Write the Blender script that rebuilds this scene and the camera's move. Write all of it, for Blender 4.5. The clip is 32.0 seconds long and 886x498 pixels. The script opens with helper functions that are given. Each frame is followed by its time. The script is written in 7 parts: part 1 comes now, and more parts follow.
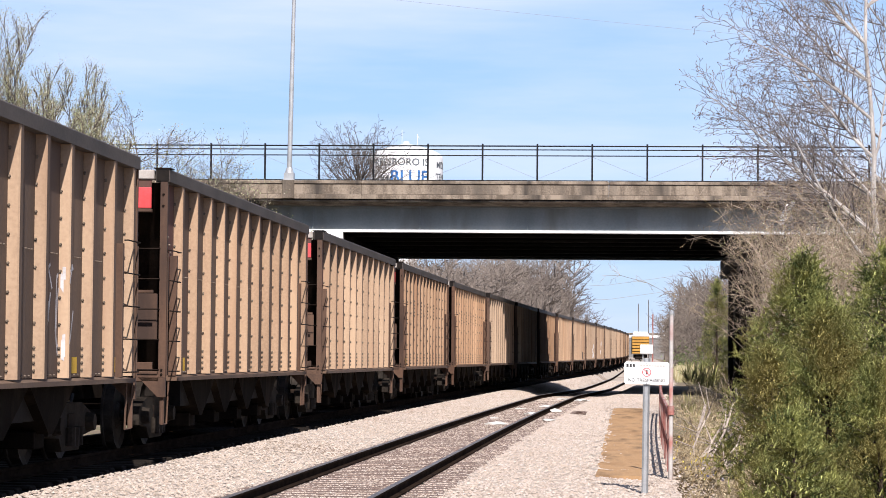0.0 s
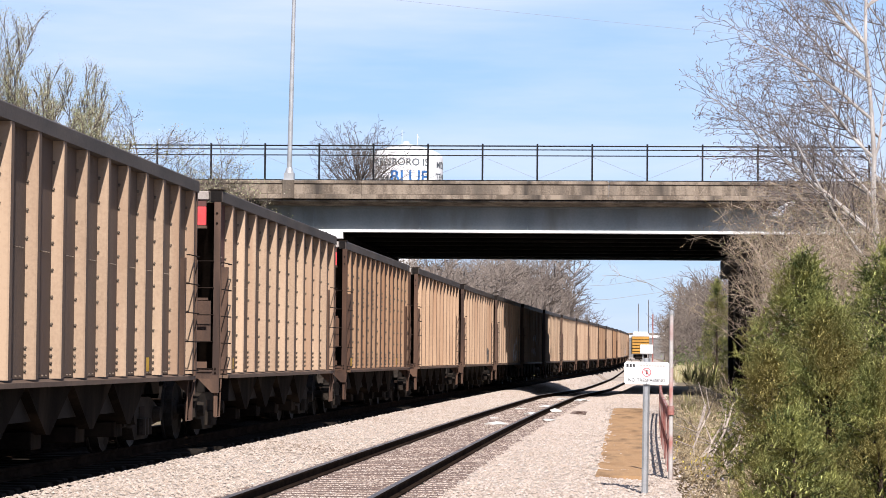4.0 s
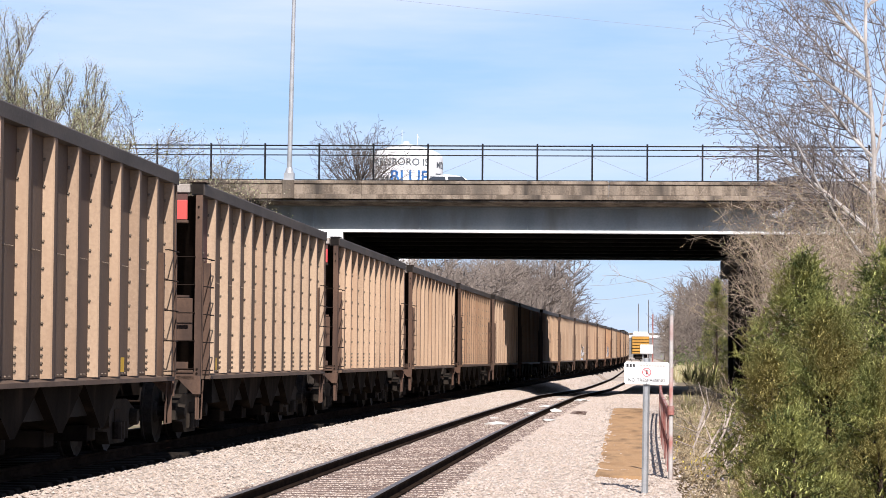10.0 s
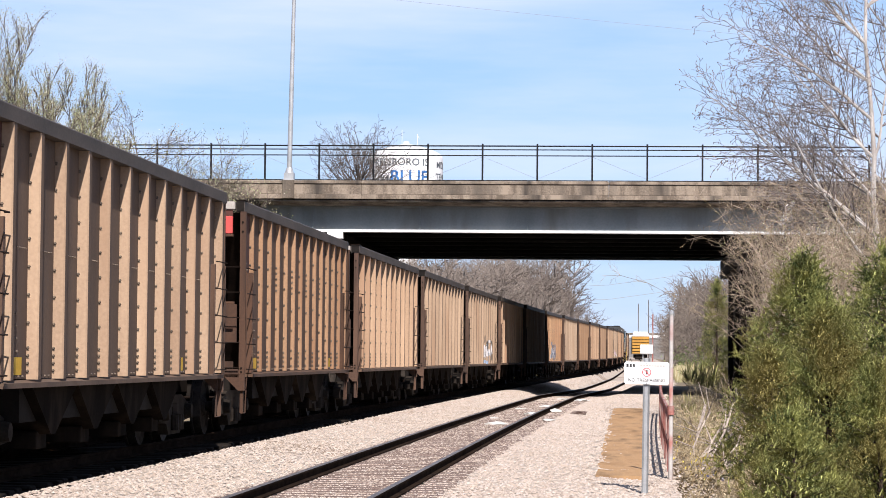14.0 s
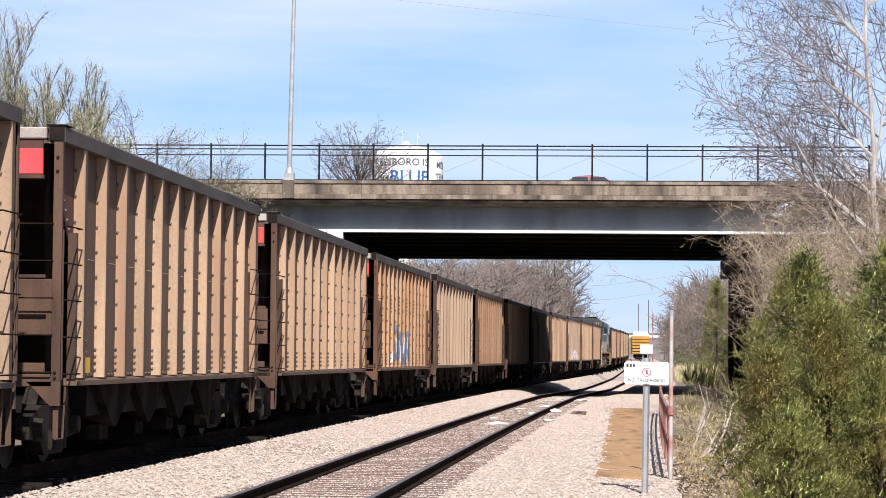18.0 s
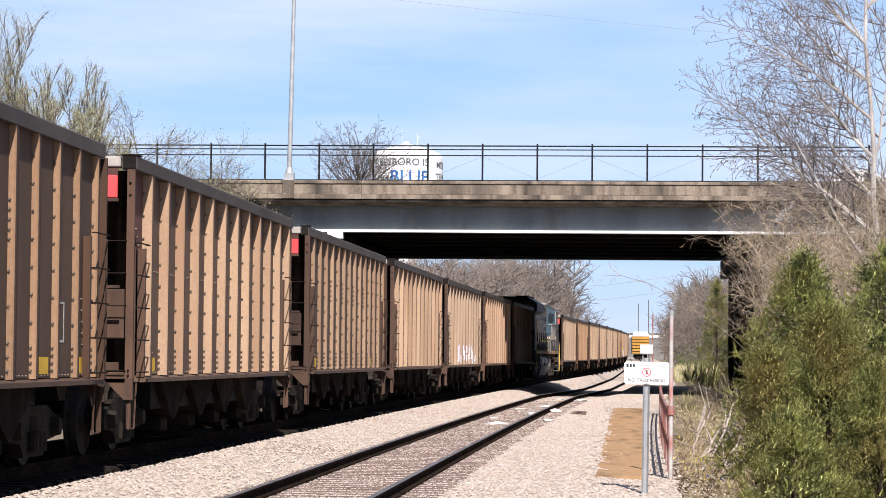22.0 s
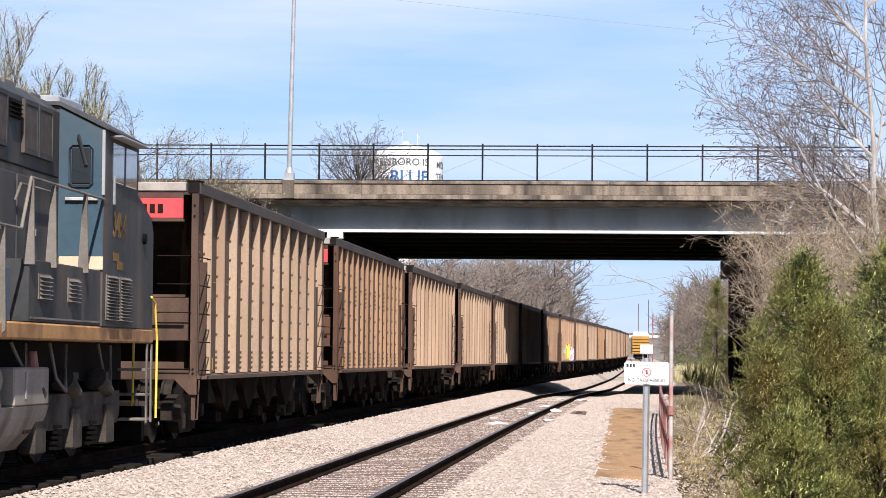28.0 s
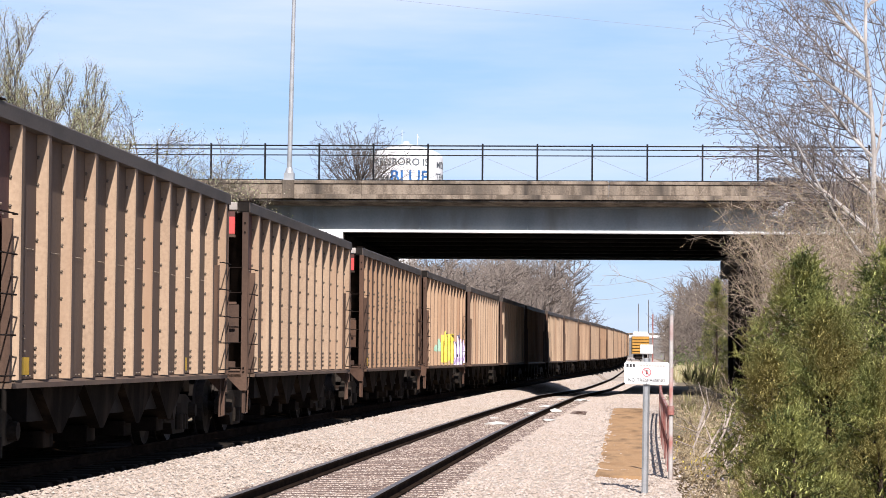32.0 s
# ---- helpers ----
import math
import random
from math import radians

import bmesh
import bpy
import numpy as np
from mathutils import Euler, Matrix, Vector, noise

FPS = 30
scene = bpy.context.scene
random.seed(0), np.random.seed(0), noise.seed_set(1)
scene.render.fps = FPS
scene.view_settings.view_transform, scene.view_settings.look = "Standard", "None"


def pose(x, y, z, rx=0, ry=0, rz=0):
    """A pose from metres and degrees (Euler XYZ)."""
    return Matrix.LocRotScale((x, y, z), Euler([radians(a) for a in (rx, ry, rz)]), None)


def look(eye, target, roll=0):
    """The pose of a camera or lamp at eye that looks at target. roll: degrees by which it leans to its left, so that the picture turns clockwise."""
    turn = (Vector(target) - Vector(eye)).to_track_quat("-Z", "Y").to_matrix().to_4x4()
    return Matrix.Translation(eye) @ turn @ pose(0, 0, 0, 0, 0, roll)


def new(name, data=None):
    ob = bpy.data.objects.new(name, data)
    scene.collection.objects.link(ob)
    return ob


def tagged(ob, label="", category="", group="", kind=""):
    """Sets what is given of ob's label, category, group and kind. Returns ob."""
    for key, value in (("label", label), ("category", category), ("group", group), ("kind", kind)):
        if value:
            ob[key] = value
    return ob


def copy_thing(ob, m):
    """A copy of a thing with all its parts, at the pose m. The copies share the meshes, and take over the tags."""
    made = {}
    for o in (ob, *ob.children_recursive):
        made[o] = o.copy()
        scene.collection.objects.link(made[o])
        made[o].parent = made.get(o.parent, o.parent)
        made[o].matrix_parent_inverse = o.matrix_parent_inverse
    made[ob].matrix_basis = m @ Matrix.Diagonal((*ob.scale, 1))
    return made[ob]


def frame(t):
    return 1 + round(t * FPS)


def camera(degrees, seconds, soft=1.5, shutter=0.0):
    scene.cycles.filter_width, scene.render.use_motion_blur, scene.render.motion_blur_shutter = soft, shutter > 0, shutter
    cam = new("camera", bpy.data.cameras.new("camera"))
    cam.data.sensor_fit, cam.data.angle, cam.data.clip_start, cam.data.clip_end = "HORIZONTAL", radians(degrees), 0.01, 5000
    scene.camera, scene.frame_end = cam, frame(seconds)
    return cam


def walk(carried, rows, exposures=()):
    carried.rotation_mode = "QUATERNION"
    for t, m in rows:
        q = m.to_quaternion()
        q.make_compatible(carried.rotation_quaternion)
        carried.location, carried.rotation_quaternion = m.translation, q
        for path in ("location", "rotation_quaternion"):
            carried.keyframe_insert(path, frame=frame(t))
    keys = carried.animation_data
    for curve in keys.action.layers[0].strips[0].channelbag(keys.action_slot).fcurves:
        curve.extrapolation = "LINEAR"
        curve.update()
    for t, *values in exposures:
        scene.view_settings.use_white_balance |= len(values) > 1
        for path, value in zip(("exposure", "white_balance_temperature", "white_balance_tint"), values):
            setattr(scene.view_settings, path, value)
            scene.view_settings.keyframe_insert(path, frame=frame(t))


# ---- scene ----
# ---------------------------------------------------------------- camera
CLIP = 32.0
EYE = Vector((0.0, 0.0, 1.48715))
cam = camera(20.0127, CLIP, soft=0.7)
YAW, PITCH = radians(3.7779), radians(2.4548)
AIM = Vector((-math.sin(YAW) * math.cos(PITCH), math.cos(YAW) * math.cos(PITCH), math.sin(PITCH)))
STAND = look(EYE, EYE + AIM * 100, roll=0.505)
walk(cam, [(0.0, STAND), (CLIP, STAND)], exposures=[(0.0, 0.89, 5980.0, 15.4), (CLIP, 0.89, 5980.0, 15.4)])

# ---------------------------------------------------------------- sun and sky
SUN_EL, SUN_AZ = radians(41.5), radians(168.5)   # azimuth clockwise from +y
world = bpy.data.worlds.new("sky")
scene.world = world
world.use_nodes = True
wn, wl = world.node_tree.nodes, world.node_tree.links
wn.clear()
w_out, w_bg = wn.new("ShaderNodeOutputWorld"), wn.new("ShaderNodeBackground")
sky = wn.new("ShaderNodeTexSky")
sky.sky_type, sky.sun_disc = "NISHITA", False
sky.sun_elevation, sky.sun_rotation = SUN_EL, SUN_AZ
sky.air_density, sky.dust_density, sky.ozone_density = 1.0, 0.15, 3.0
w_tc, w_map, w_noise = wn.new("ShaderNodeTexCoord"), wn.new("ShaderNodeMapping"), wn.new("ShaderNodeTexNoise")
w_map.inputs["Scale"].default_value = (2.2, 2.2, 16.0)
w_map.inputs["Rotation"].default_value = (0.06, -0.05, 0.3)
w_noise.inputs["Scale"].default_value, w_noise.inputs["Detail"].default_value = 1.6, 6.0
w_noise.inputs["Roughness"].default_value = 0.55
w_ramp = wn.new("ShaderNodeValToRGB")
w_ramp.color_ramp.elements[0].position, w_ramp.color_ramp.elements[1].position = 0.40, 0.78
w_ramp.color_ramp.elements[1].color = (0.75, 0.75, 0.75, 1)
w_mix = wn.new("ShaderNodeMixRGB")
w_mix.inputs["Color2"].default_value = (8.3, 8.5, 9.3, 1)
wl.new(w_tc.outputs["Generated"], w_map.inputs["Vector"])
wl.new(w_map.outputs["Vector"], w_noise.inputs["Vector"])
wl.new(w_noise.outputs["Fac"], w_ramp.inputs["Fac"])
wl.new(w_ramp.outputs["Color"], w_mix.inputs["Fac"])
# thin spring haze that thickens towards the horizon
w_sep, w_rng, w_haze = wn.new("ShaderNodeSeparateXYZ"), wn.new("ShaderNodeMapRange"), wn.new("ShaderNodeMixRGB")
w_rng.inputs["From Min"].default_value, w_rng.inputs["From Max"].default_value = 0.0, 0.55
w_rng.inputs["To Min"].default_value, w_rng.inputs["To Max"].default_value = 0.72, 0.0
w_haze.inputs["Color2"].default_value = (3.62, 5.52, 8.3, 1)
wl.new(w_tc.outputs["Generated"], w_sep.inputs["Vector"])
wl.new(w_sep.outputs["Z"], w_rng.inputs["Value"])
wl.new(w_rng.outputs["Result"], w_haze.inputs["Fac"])
wl.new(sky.outputs["Color"], w_haze.inputs["Color1"])
wl.new(w_haze.outputs["Color"], w_mix.inputs["Color1"])
wl.new(w_mix.outputs["Color"], w_bg.inputs["Color"])
w_bg.inputs["Strength"].default_value = 0.062
wl.new(w_bg.outputs["Background"], w_out.inputs["Surface"])

sun_data = bpy.data.lights.new("sun", "SUN")
sun_data.energy, sun_data.angle, sun_data.color = 5.0, radians(0.55), (1.0, 0.91, 0.77)
sun = new("sun", sun_data)
SUN_WAY = Vector((math.sin(SUN_AZ) * math.cos(SUN_EL), math.cos(SUN_AZ) * math.cos(SUN_EL), math.sin(SUN_EL)))
sun.matrix_world = look(SUN_WAY * 200, Vector((0, 0, 0)))


# ---------------------------------------------------------------- materials
def surface(name, dark, light, scale=4.0, rough=0.8, bump=0.3, metal=0.0, stretch=(1, 1, 1), fine=40.0, tint=False, stain=None, stain_scale=0.6, spec=0.4, bump_dist=0.01, lo=0.3, hi=0.72):
    """Two scales of variation between two base colours, an optional stain, and a fine relief."""
    m = bpy.data.materials.new(name)
    m.use_nodes = True
    n, l = m.node_tree.nodes, m.node_tree.links
    b = n["Principled BSDF"]
    b.inputs["Roughness"].default_value, b.inputs["Metallic"].default_value = rough, metal
    b.inputs["Specular IOR Level"].default_value = spec
    tc, info, add, mp = n.new("ShaderNodeTexCoord"), n.new("ShaderNodeObjectInfo"), n.new("ShaderNodeVectorMath"), n.new("ShaderNodeMapping")
    mul = n.new("ShaderNodeMath")
    mul.operation, mul.inputs[1].default_value = "MULTIPLY", 37.0
    l.new(info.outputs["Random"], mul.inputs[0])
    l.new(tc.outputs["Object"], add.inputs[0])
    l.new(mul.outputs[0], add.inputs[1])
    l.new(add.outputs[0], mp.inputs["Vector"])
    mp.inputs["Scale"].default_value = stretch
    big, small = n.new("ShaderNodeTexNoise"), n.new("ShaderNodeTexNoise")
    big.inputs["Scale"].default_value, big.inputs["Detail"].default_value = scale, 5.0
    small.inputs["Scale"].default_value, small.inputs["Detail"].default_value = fine, 3.0
    l.new(mp.outputs[0], big.inputs["Vector"])
    l.new(add.outputs[0], small.inputs["Vector"])
    mixf = n.new("ShaderNodeMath")
    mixf.operation = "MULTIPLY_ADD"
    mixf.inputs[1].default_value, mixf.inputs[2].default_value = 0.45, -0.2
    l.new(small.outputs["Fac"], mixf.inputs[0])
    sm = n.new("ShaderNodeMath")
    sm.operation = "ADD"
    l.new(mixf.outputs[0], sm.inputs[0])
    l.new(big.outputs["Fac"], sm.inputs[1])
    ramp = n.new("ShaderNodeValToRGB")
    ramp.color_ramp.elements[0].position, ramp.color_ramp.elements[1].position = lo, hi
    ramp.color_ramp.elements[0].color, ramp.color_ramp.elements[1].color = (*dark, 1), (*light, 1)
    l.new(sm.outputs[0], ramp.inputs["Fac"])
    out = ramp.outputs["Color"]
    if stain:
        st, sr, mx = n.new("ShaderNodeTexNoise"), n.new("ShaderNodeValToRGB"), n.new("ShaderNodeMixRGB")
        st.inputs["Scale"].default_value, st.inputs["Detail"].default_value = stain_scale, 6.0
        sr.color_ramp.elements[0].position, sr.color_ramp.elements[1].position = 0.5, 0.68
        l.new(mp.outputs[0], st.inputs["Vector"])
        l.new(st.outputs["Fac"], sr.inputs["Fac"])
        l.new(sr.outputs["Color"], mx.inputs["Fac"])
        l.new(out, mx.inputs["Color1"])
        mx.inputs["Color2"].default_value = (*stain, 1)
        out = mx.outputs["Color"]
    if tint:
        mt = n.new("ShaderNodeMixRGB")
        mt.blend_type, mt.inputs["Fac"].default_value = "MULTIPLY", 1.0
        l.new(out, mt.inputs["Color1"])
        l.new(info.outputs["Color"], mt.inputs["Color2"])
        out = mt.outputs["Color"]
    l.new(out, b.inputs["Base Color"])
    bp = n.new("ShaderNodeBump")
    bp.inputs["Strength"].default_value, bp.inputs["Distance"].default_value = bump, bump_dist
    l.new(sm.outputs[0], bp.inputs["Height"])
    l.new(bp.outputs["Normal"], b.inputs["Normal"])
    return m


def island(name, colours, rough=0.9, spec=0.3):
    """Colour that varies from one loose piece of a mesh to the next."""
    m = bpy.data.materials.new(name)
    m.use_nodes = True
    n, l = m.node_tree.nodes, m.node_tree.links
    b = n["Principled BSDF"]
    b.inputs["Roughness"].default_value = rough
    b.inputs["Specular IOR Level"].default_value = spec
    g, r = n.new("ShaderNodeNewGeometry"), n.new("ShaderNodeValToRGB")
    e = r.color_ramp.elements
    while len(e) < len(colours):
        e.new(0.5)
    for i, c in enumerate(colours):
        e[i].position, e[i].color = i / (len(colours) - 1), (*c, 1)
    l.new(g.outputs["Random Per Island"], r.inputs["Fac"])
    l.new(r.outputs["Color"], b.inputs["Base Color"])
    return m


def glass_mat(name, colour, rough=0.05):
    m = bpy.data.materials.new(name)
    m.use_nodes = True
    b = m.node_tree.nodes["Principled BSDF"]
    b.inputs["Base Color"].default_value, b.inputs["Roughness"].default_value = (*colour, 1), rough
    b.inputs["Specular IOR Level"].default_value, b.inputs["Coat Weight"].default_value = 0.8, 0.6
    return m


M = {
    "ballast": surface("ballast", (0.285, 0.240, 0.204), (0.455, 0.395, 0.338), 9.0, 0.95, 1.0, fine=26.0, bump_dist=0.05, stain=(0.2237, 0.1665, 0.1224), stain_scale=0.25),
    "soil": surface("soil", (0.085, 0.063, 0.042), (0.200, 0.155, 0.100), 0.9, 1.0, 0.8, fine=14.0, bump_dist=0.05, stain=(0.105, 0.095, 0.045)),
    "stones": island("ballast_stone", [(0.201, 0.159, 0.127), (0.362, 0.303, 0.252), (0.412, 0.351, 0.299), (0.292, 0.229, 0.184), (0.382, 0.329, 0.292), (0.251, 0.212, 0.184), (0.352, 0.281, 0.224), (0.432, 0.385, 0.350)]),
    "white_stone": surface("white_stone", (0.372, 0.360, 0.336), (0.480, 0.468, 0.444), 6.0, 0.9, 0.5),
    "tie": surface("tie_wood", (0.060, 0.040, 0.035), (0.200, 0.150, 0.128), 3.0, 0.95, 0.8, stretch=(1, 9, 9), fine=60.0, spec=0.15),
    "rail": surface("rail_steel", (0.009, 0.006, 0.0045), (0.027, 0.018, 0.013), 3.0, 1.0, 0.3, fine=30.0, spec=0.01),
    # Main line ties: the train's shade is put into the wood colour.
    "tie_shaded": surface("shaded_tie_wood", (0.006, 0.005, 0.004), (0.022, 0.018, 0.015), 3.0, 0.95, 0.8, stretch=(1, 9, 9), fine=60.0, spec=0.05),
    "rail_top": surface("rail_head", (0.10, 0.085, 0.075), (0.22, 0.19, 0.17), 2.0, 0.5, 0.1, metal=0.6, fine=30.0),
    "plank": surface("walk_plank", (0.24, 0.145, 0.076), (0.40, 0.258, 0.138), 1.6, 0.95, 0.3, stretch=(1, 0.10, 1), fine=24.0, stain=(0.15, 0.095, 0.055), stain_scale=1.6, spec=0.1),
    "concrete": surface("concrete", (0.0926, 0.07172, 0.05348), (0.2335, 0.1887, 0.1451), 2.6, 0.9, 0.3, stretch=(1, 1, 0.10), fine=18.0, stain=(0.04428, 0.03585, 0.02903), stain_scale=1.3, lo=0.38, hi=0.62),
    # Piers and abutment: the bridge's shade is put into this concrete colour.
    "concrete_dark": surface("shaded_concrete", (0.007, 0.006, 0.005), (0.022, 0.019, 0.016), 1.2, 0.95, 0.4, fine=18.0, spec=0.2),
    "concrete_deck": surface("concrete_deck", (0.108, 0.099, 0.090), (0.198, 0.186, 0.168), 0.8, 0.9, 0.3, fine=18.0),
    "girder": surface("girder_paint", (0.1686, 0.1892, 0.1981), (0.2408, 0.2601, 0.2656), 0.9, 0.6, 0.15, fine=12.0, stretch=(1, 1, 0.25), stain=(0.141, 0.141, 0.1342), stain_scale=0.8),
    "asphalt": surface("asphalt", (0.021, 0.021, 0.022), (0.042, 0.041, 0.039), 1.2, 0.95, 0.4),
    "fence": surface("fence_steel", (0.004, 0.004, 0.005), (0.010, 0.010, 0.012), 4.0, 0.6, 0.1, spec=0.15),
    "wire": surface("thin_wire", (0.25, 0.27, 0.30), (0.35, 0.37, 0.4), 4.0, 0.5, 0.1, metal=0.4),
    "galv": surface("galvanised_steel", (0.24, 0.245, 0.25), (0.38, 0.385, 0.39), 3.0, 0.45, 0.1, metal=0.55),
    "pole_grey": surface("pole_aluminium", (0.27, 0.28, 0.29), (0.38, 0.385, 0.39), 3.0, 0.45, 0.1, metal=0.35),
    "white_paint": surface("white_paint", (0.54, 0.55, 0.56), (0.64, 0.64, 0.64), 0.4, 0.6, 0.05),
    "sign_white": surface("sign_white", (0.58, 0.58, 0.58), (0.66, 0.66, 0.65), 3.0, 0.5, 0.05),
    "ink": surface("black_ink", (0.012, 0.012, 0.014), (0.03, 0.03, 0.03), 8.0, 0.6, 0.0),
    "grey_ink": surface("grey_ink", (0.10, 0.115, 0.14), (0.16, 0.18, 0.20), 8.0, 0.6, 0.0),
    "red_ink": surface("red_ink", (0.42, 0.05, 0.07), (0.55, 0.08, 0.09), 8.0, 0.6, 0.0),
    "blue_ink": surface("blue_ink", (0.05, 0.19, 0.52), (0.07, 0.25, 0.60), 2.0, 0.6, 0.0),
    "rusty_pink": surface("faded_red_paint", (0.156, 0.045, 0.036), (0.348, 0.150, 0.126), 5.0, 0.75, 0.4, stain=(0.360, 0.312, 0.282), stain_scale=1.5),
    "post_white": surface("weathered_white_post", (0.300, 0.270, 0.252), (0.444, 0.426, 0.408), 3.0, 0.7, 0.2, stain=(0.330, 0.144, 0.120), stain_scale=2.0),
    # Grimy side colour, darkened further with the shade on the car's side.
    "car_sheet": surface("grimy_shaded_hopper_side", (0.06088, 0.03926, 0.02719), (0.1176, 0.07661, 0.05088), 1.3, 0.85, 0.2, stretch=(1.2, 1.2, 0.16), fine=26.0, tint=True, stain=(0.07872, 0.04788, 0.03333), stain_scale=1.1),
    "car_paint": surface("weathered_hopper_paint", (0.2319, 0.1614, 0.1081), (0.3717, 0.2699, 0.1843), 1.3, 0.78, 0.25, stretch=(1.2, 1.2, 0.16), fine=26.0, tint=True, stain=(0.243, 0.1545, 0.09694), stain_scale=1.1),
    "bolt": surface("worn_bolt_head", (0.055, 0.040, 0.030), (0.165, 0.125, 0.090), 9.0, 0.7, 0.2, fine=60.0),
    "car_maroon": surface("old_maroon_paint", (0.050, 0.020, 0.018), (0.098, 0.040, 0.034), 1.6, 0.85, 0.2, stretch=(1.2, 1.2, 0.3), fine=26.0, tint=True, stain=(0.075, 0.05, 0.038), stain_scale=1.4),
    "car_brown": surface("brown_grimed_steel", (0.04766, 0.02662, 0.01756), (0.09088, 0.05253, 0.03408), 2.0, 0.85, 0.3, stretch=(1.2, 1.2, 0.3), fine=30.0, tint=True, stain=(0.02827, 0.01597, 0.01159), stain_scale=1.6),
    # Near-black chute steel with browner patches.
    "chute": surface("dark_chute_steel", (0.004, 0.003, 0.0025), (0.012, 0.009, 0.007), 2.5, 0.95, 0.3, stretch=(1, 1, 0.4), fine=30.0, spec=0.03, stain=(0.026, 0.019, 0.014), stain_scale=2.0),
    # Near-black: the shade of hollows is put into the colour.
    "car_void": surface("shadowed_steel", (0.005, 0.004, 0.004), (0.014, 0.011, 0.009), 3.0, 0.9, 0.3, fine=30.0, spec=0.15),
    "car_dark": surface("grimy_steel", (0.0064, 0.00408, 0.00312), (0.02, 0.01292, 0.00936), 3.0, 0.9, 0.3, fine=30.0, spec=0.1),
    "car_chord": surface("dark_chord", (0.0272, 0.02178, 0.01848), (0.06664, 0.05214, 0.04356), 2.0, 0.75, 0.2, fine=30.0, stretch=(1, 0.4, 1)),
    "car_cap": surface("pale_end_cap", (0.204, 0.174, 0.150), (0.336, 0.306, 0.276), 3.0, 0.75, 0.2),
    "car_red": surface("faded_red_panel", (0.42, 0.035, 0.035), (0.60, 0.06, 0.065), 2.0, 0.7, 0.2, fine=30.0, stain=(0.30, 0.06, 0.04)),
    "car_yellow": surface("yellow_stencil", (0.46, 0.27, 0.015), (0.60, 0.37, 0.03), 5.0, 0.7, 0.1),
    "stencil": surface("faded_white_stencil", (0.252, 0.234, 0.210), (0.408, 0.390, 0.360), 9.0, 0.8, 0.05),
    "spray_white": surface("white_spray", (0.30, 0.28, 0.28), (0.48, 0.46, 0.47), 6.0, 0.7, 0.05),
    "spray_blue": surface("blue_grey_spray", (0.25, 0.33, 0.47), (0.44, 0.52, 0.66), 6.0, 0.7, 0.05),
    "spray_yellow": surface("yellow_spray", (0.60, 0.46, 0.03), (0.72, 0.60, 0.10), 6.0, 0.7, 0.05),
    "spray_slate": surface("slate_spray", (0.05, 0.065, 0.10), (0.12, 0.14, 0.19), 6.0, 0.8, 0.05),
    "spray_green": surface("pale_green_spray", (0.20, 0.34, 0.26), (0.30, 0.44, 0.34), 6.0, 0.8, 0.05),
    "spray_violet": surface("violet_spray", (0.46, 0.36, 0.62), (0.66, 0.56, 0.78), 6.0, 0.7, 0.05),
    "truck": surface("dusty_truck_casting", (0.008, 0.006, 0.005), (0.030, 0.024, 0.019), 3.0, 0.9, 0.3, fine=30.0, spec=0.1),
    "pole_dusty": surface("dusty_aluminium", (0.1404, 0.1217, 0.1043), (0.2268, 0.1987, 0.1701), 2.0, 0.55, 0.1, metal=0.3),
    # Coal-stained stone below the train; the train's shade is also in the colour.
    "coal_shade_bed": surface("coal_shade_ballast", (0.004, 0.004, 0.004), (0.020, 0.018, 0.016), 9.0, 1.0, 1.0, fine=26.0, bump_dist=0.05, spec=0.05),
    # Dark copy of the girder steel: shade under the bridge is in it.
    "shaded_steel": surface("shaded_bridge_steel", (0.005, 0.005, 0.005), (0.015, 0.014, 0.013), 1.0, 0.85, 0.1, fine=14.0, spec=0.2),
    "wheel": surface("wheel_steel", (0.010, 0.008, 0.007), (0.035, 0.028, 0.023), 5.0, 0.7, 0.2, metal=0.2, spec=0.15),
    "loco_blue": surface("dark_blue_loco_paint", (0.0252, 0.02772, 0.02944), (0.0588, 0.0594, 0.06016), 0.9, 0.6, 0.08, fine=9.0, stretch=(1, 1, 0.3), stain=(0.091, 0.07392, 0.06016), stain_scale=1.2, spec=0.15),
    # Lighter copy of the loco blue: sun on rear-facing walls is put in.
    "loco_cab": surface("dusty_sunlit_cab_blue", (0.01955, 0.0437, 0.0644), (0.0391, 0.0736, 0.1012), 0.9, 0.45, 0.06, fine=9.0, stretch=(1, 1, 0.3), stain=(0.05175, 0.0667, 0.0759), stain_scale=1.1),
    "kick_cream": surface("cream_band", (0.40, 0.33, 0.22), (0.50, 0.43, 0.30), 2.0, 0.6, 0.05),
    "tank_grey": surface("dusty_tank_paint", (0.1684, 0.1463, 0.1213), (0.2984, 0.2648, 0.2233), 1.6, 0.8, 0.2, stretch=(1, 1, 0.4), stain=(0.08181, 0.06738, 0.05294), stain_scale=1.2, spec=0.15),
    "casting": surface("dusty_casting", (0.0315, 0.027, 0.0225), (0.0855, 0.072, 0.0594), 2.5, 0.9, 0.3, stain=(0.018, 0.0153, 0.0126), stain_scale=2.0, spec=0.1),
    "loco_tan": surface("dusty_yellow_sill", (0.2025, 0.0975, 0.033), (0.405, 0.2225, 0.077), 2.2, 0.8, 0.2, stain=(0.135, 0.06875, 0.033), stain_scale=1.5),
    "loco_gold": surface("faded_gold_lettering", (0.12, 0.068, 0.016), (0.24, 0.14, 0.030), 1.6, 0.7, 0.05, stretch=(1, 1, 0.35), stain=(0.016, 0.016, 0.016), stain_scale=2.2, spec=0.2),
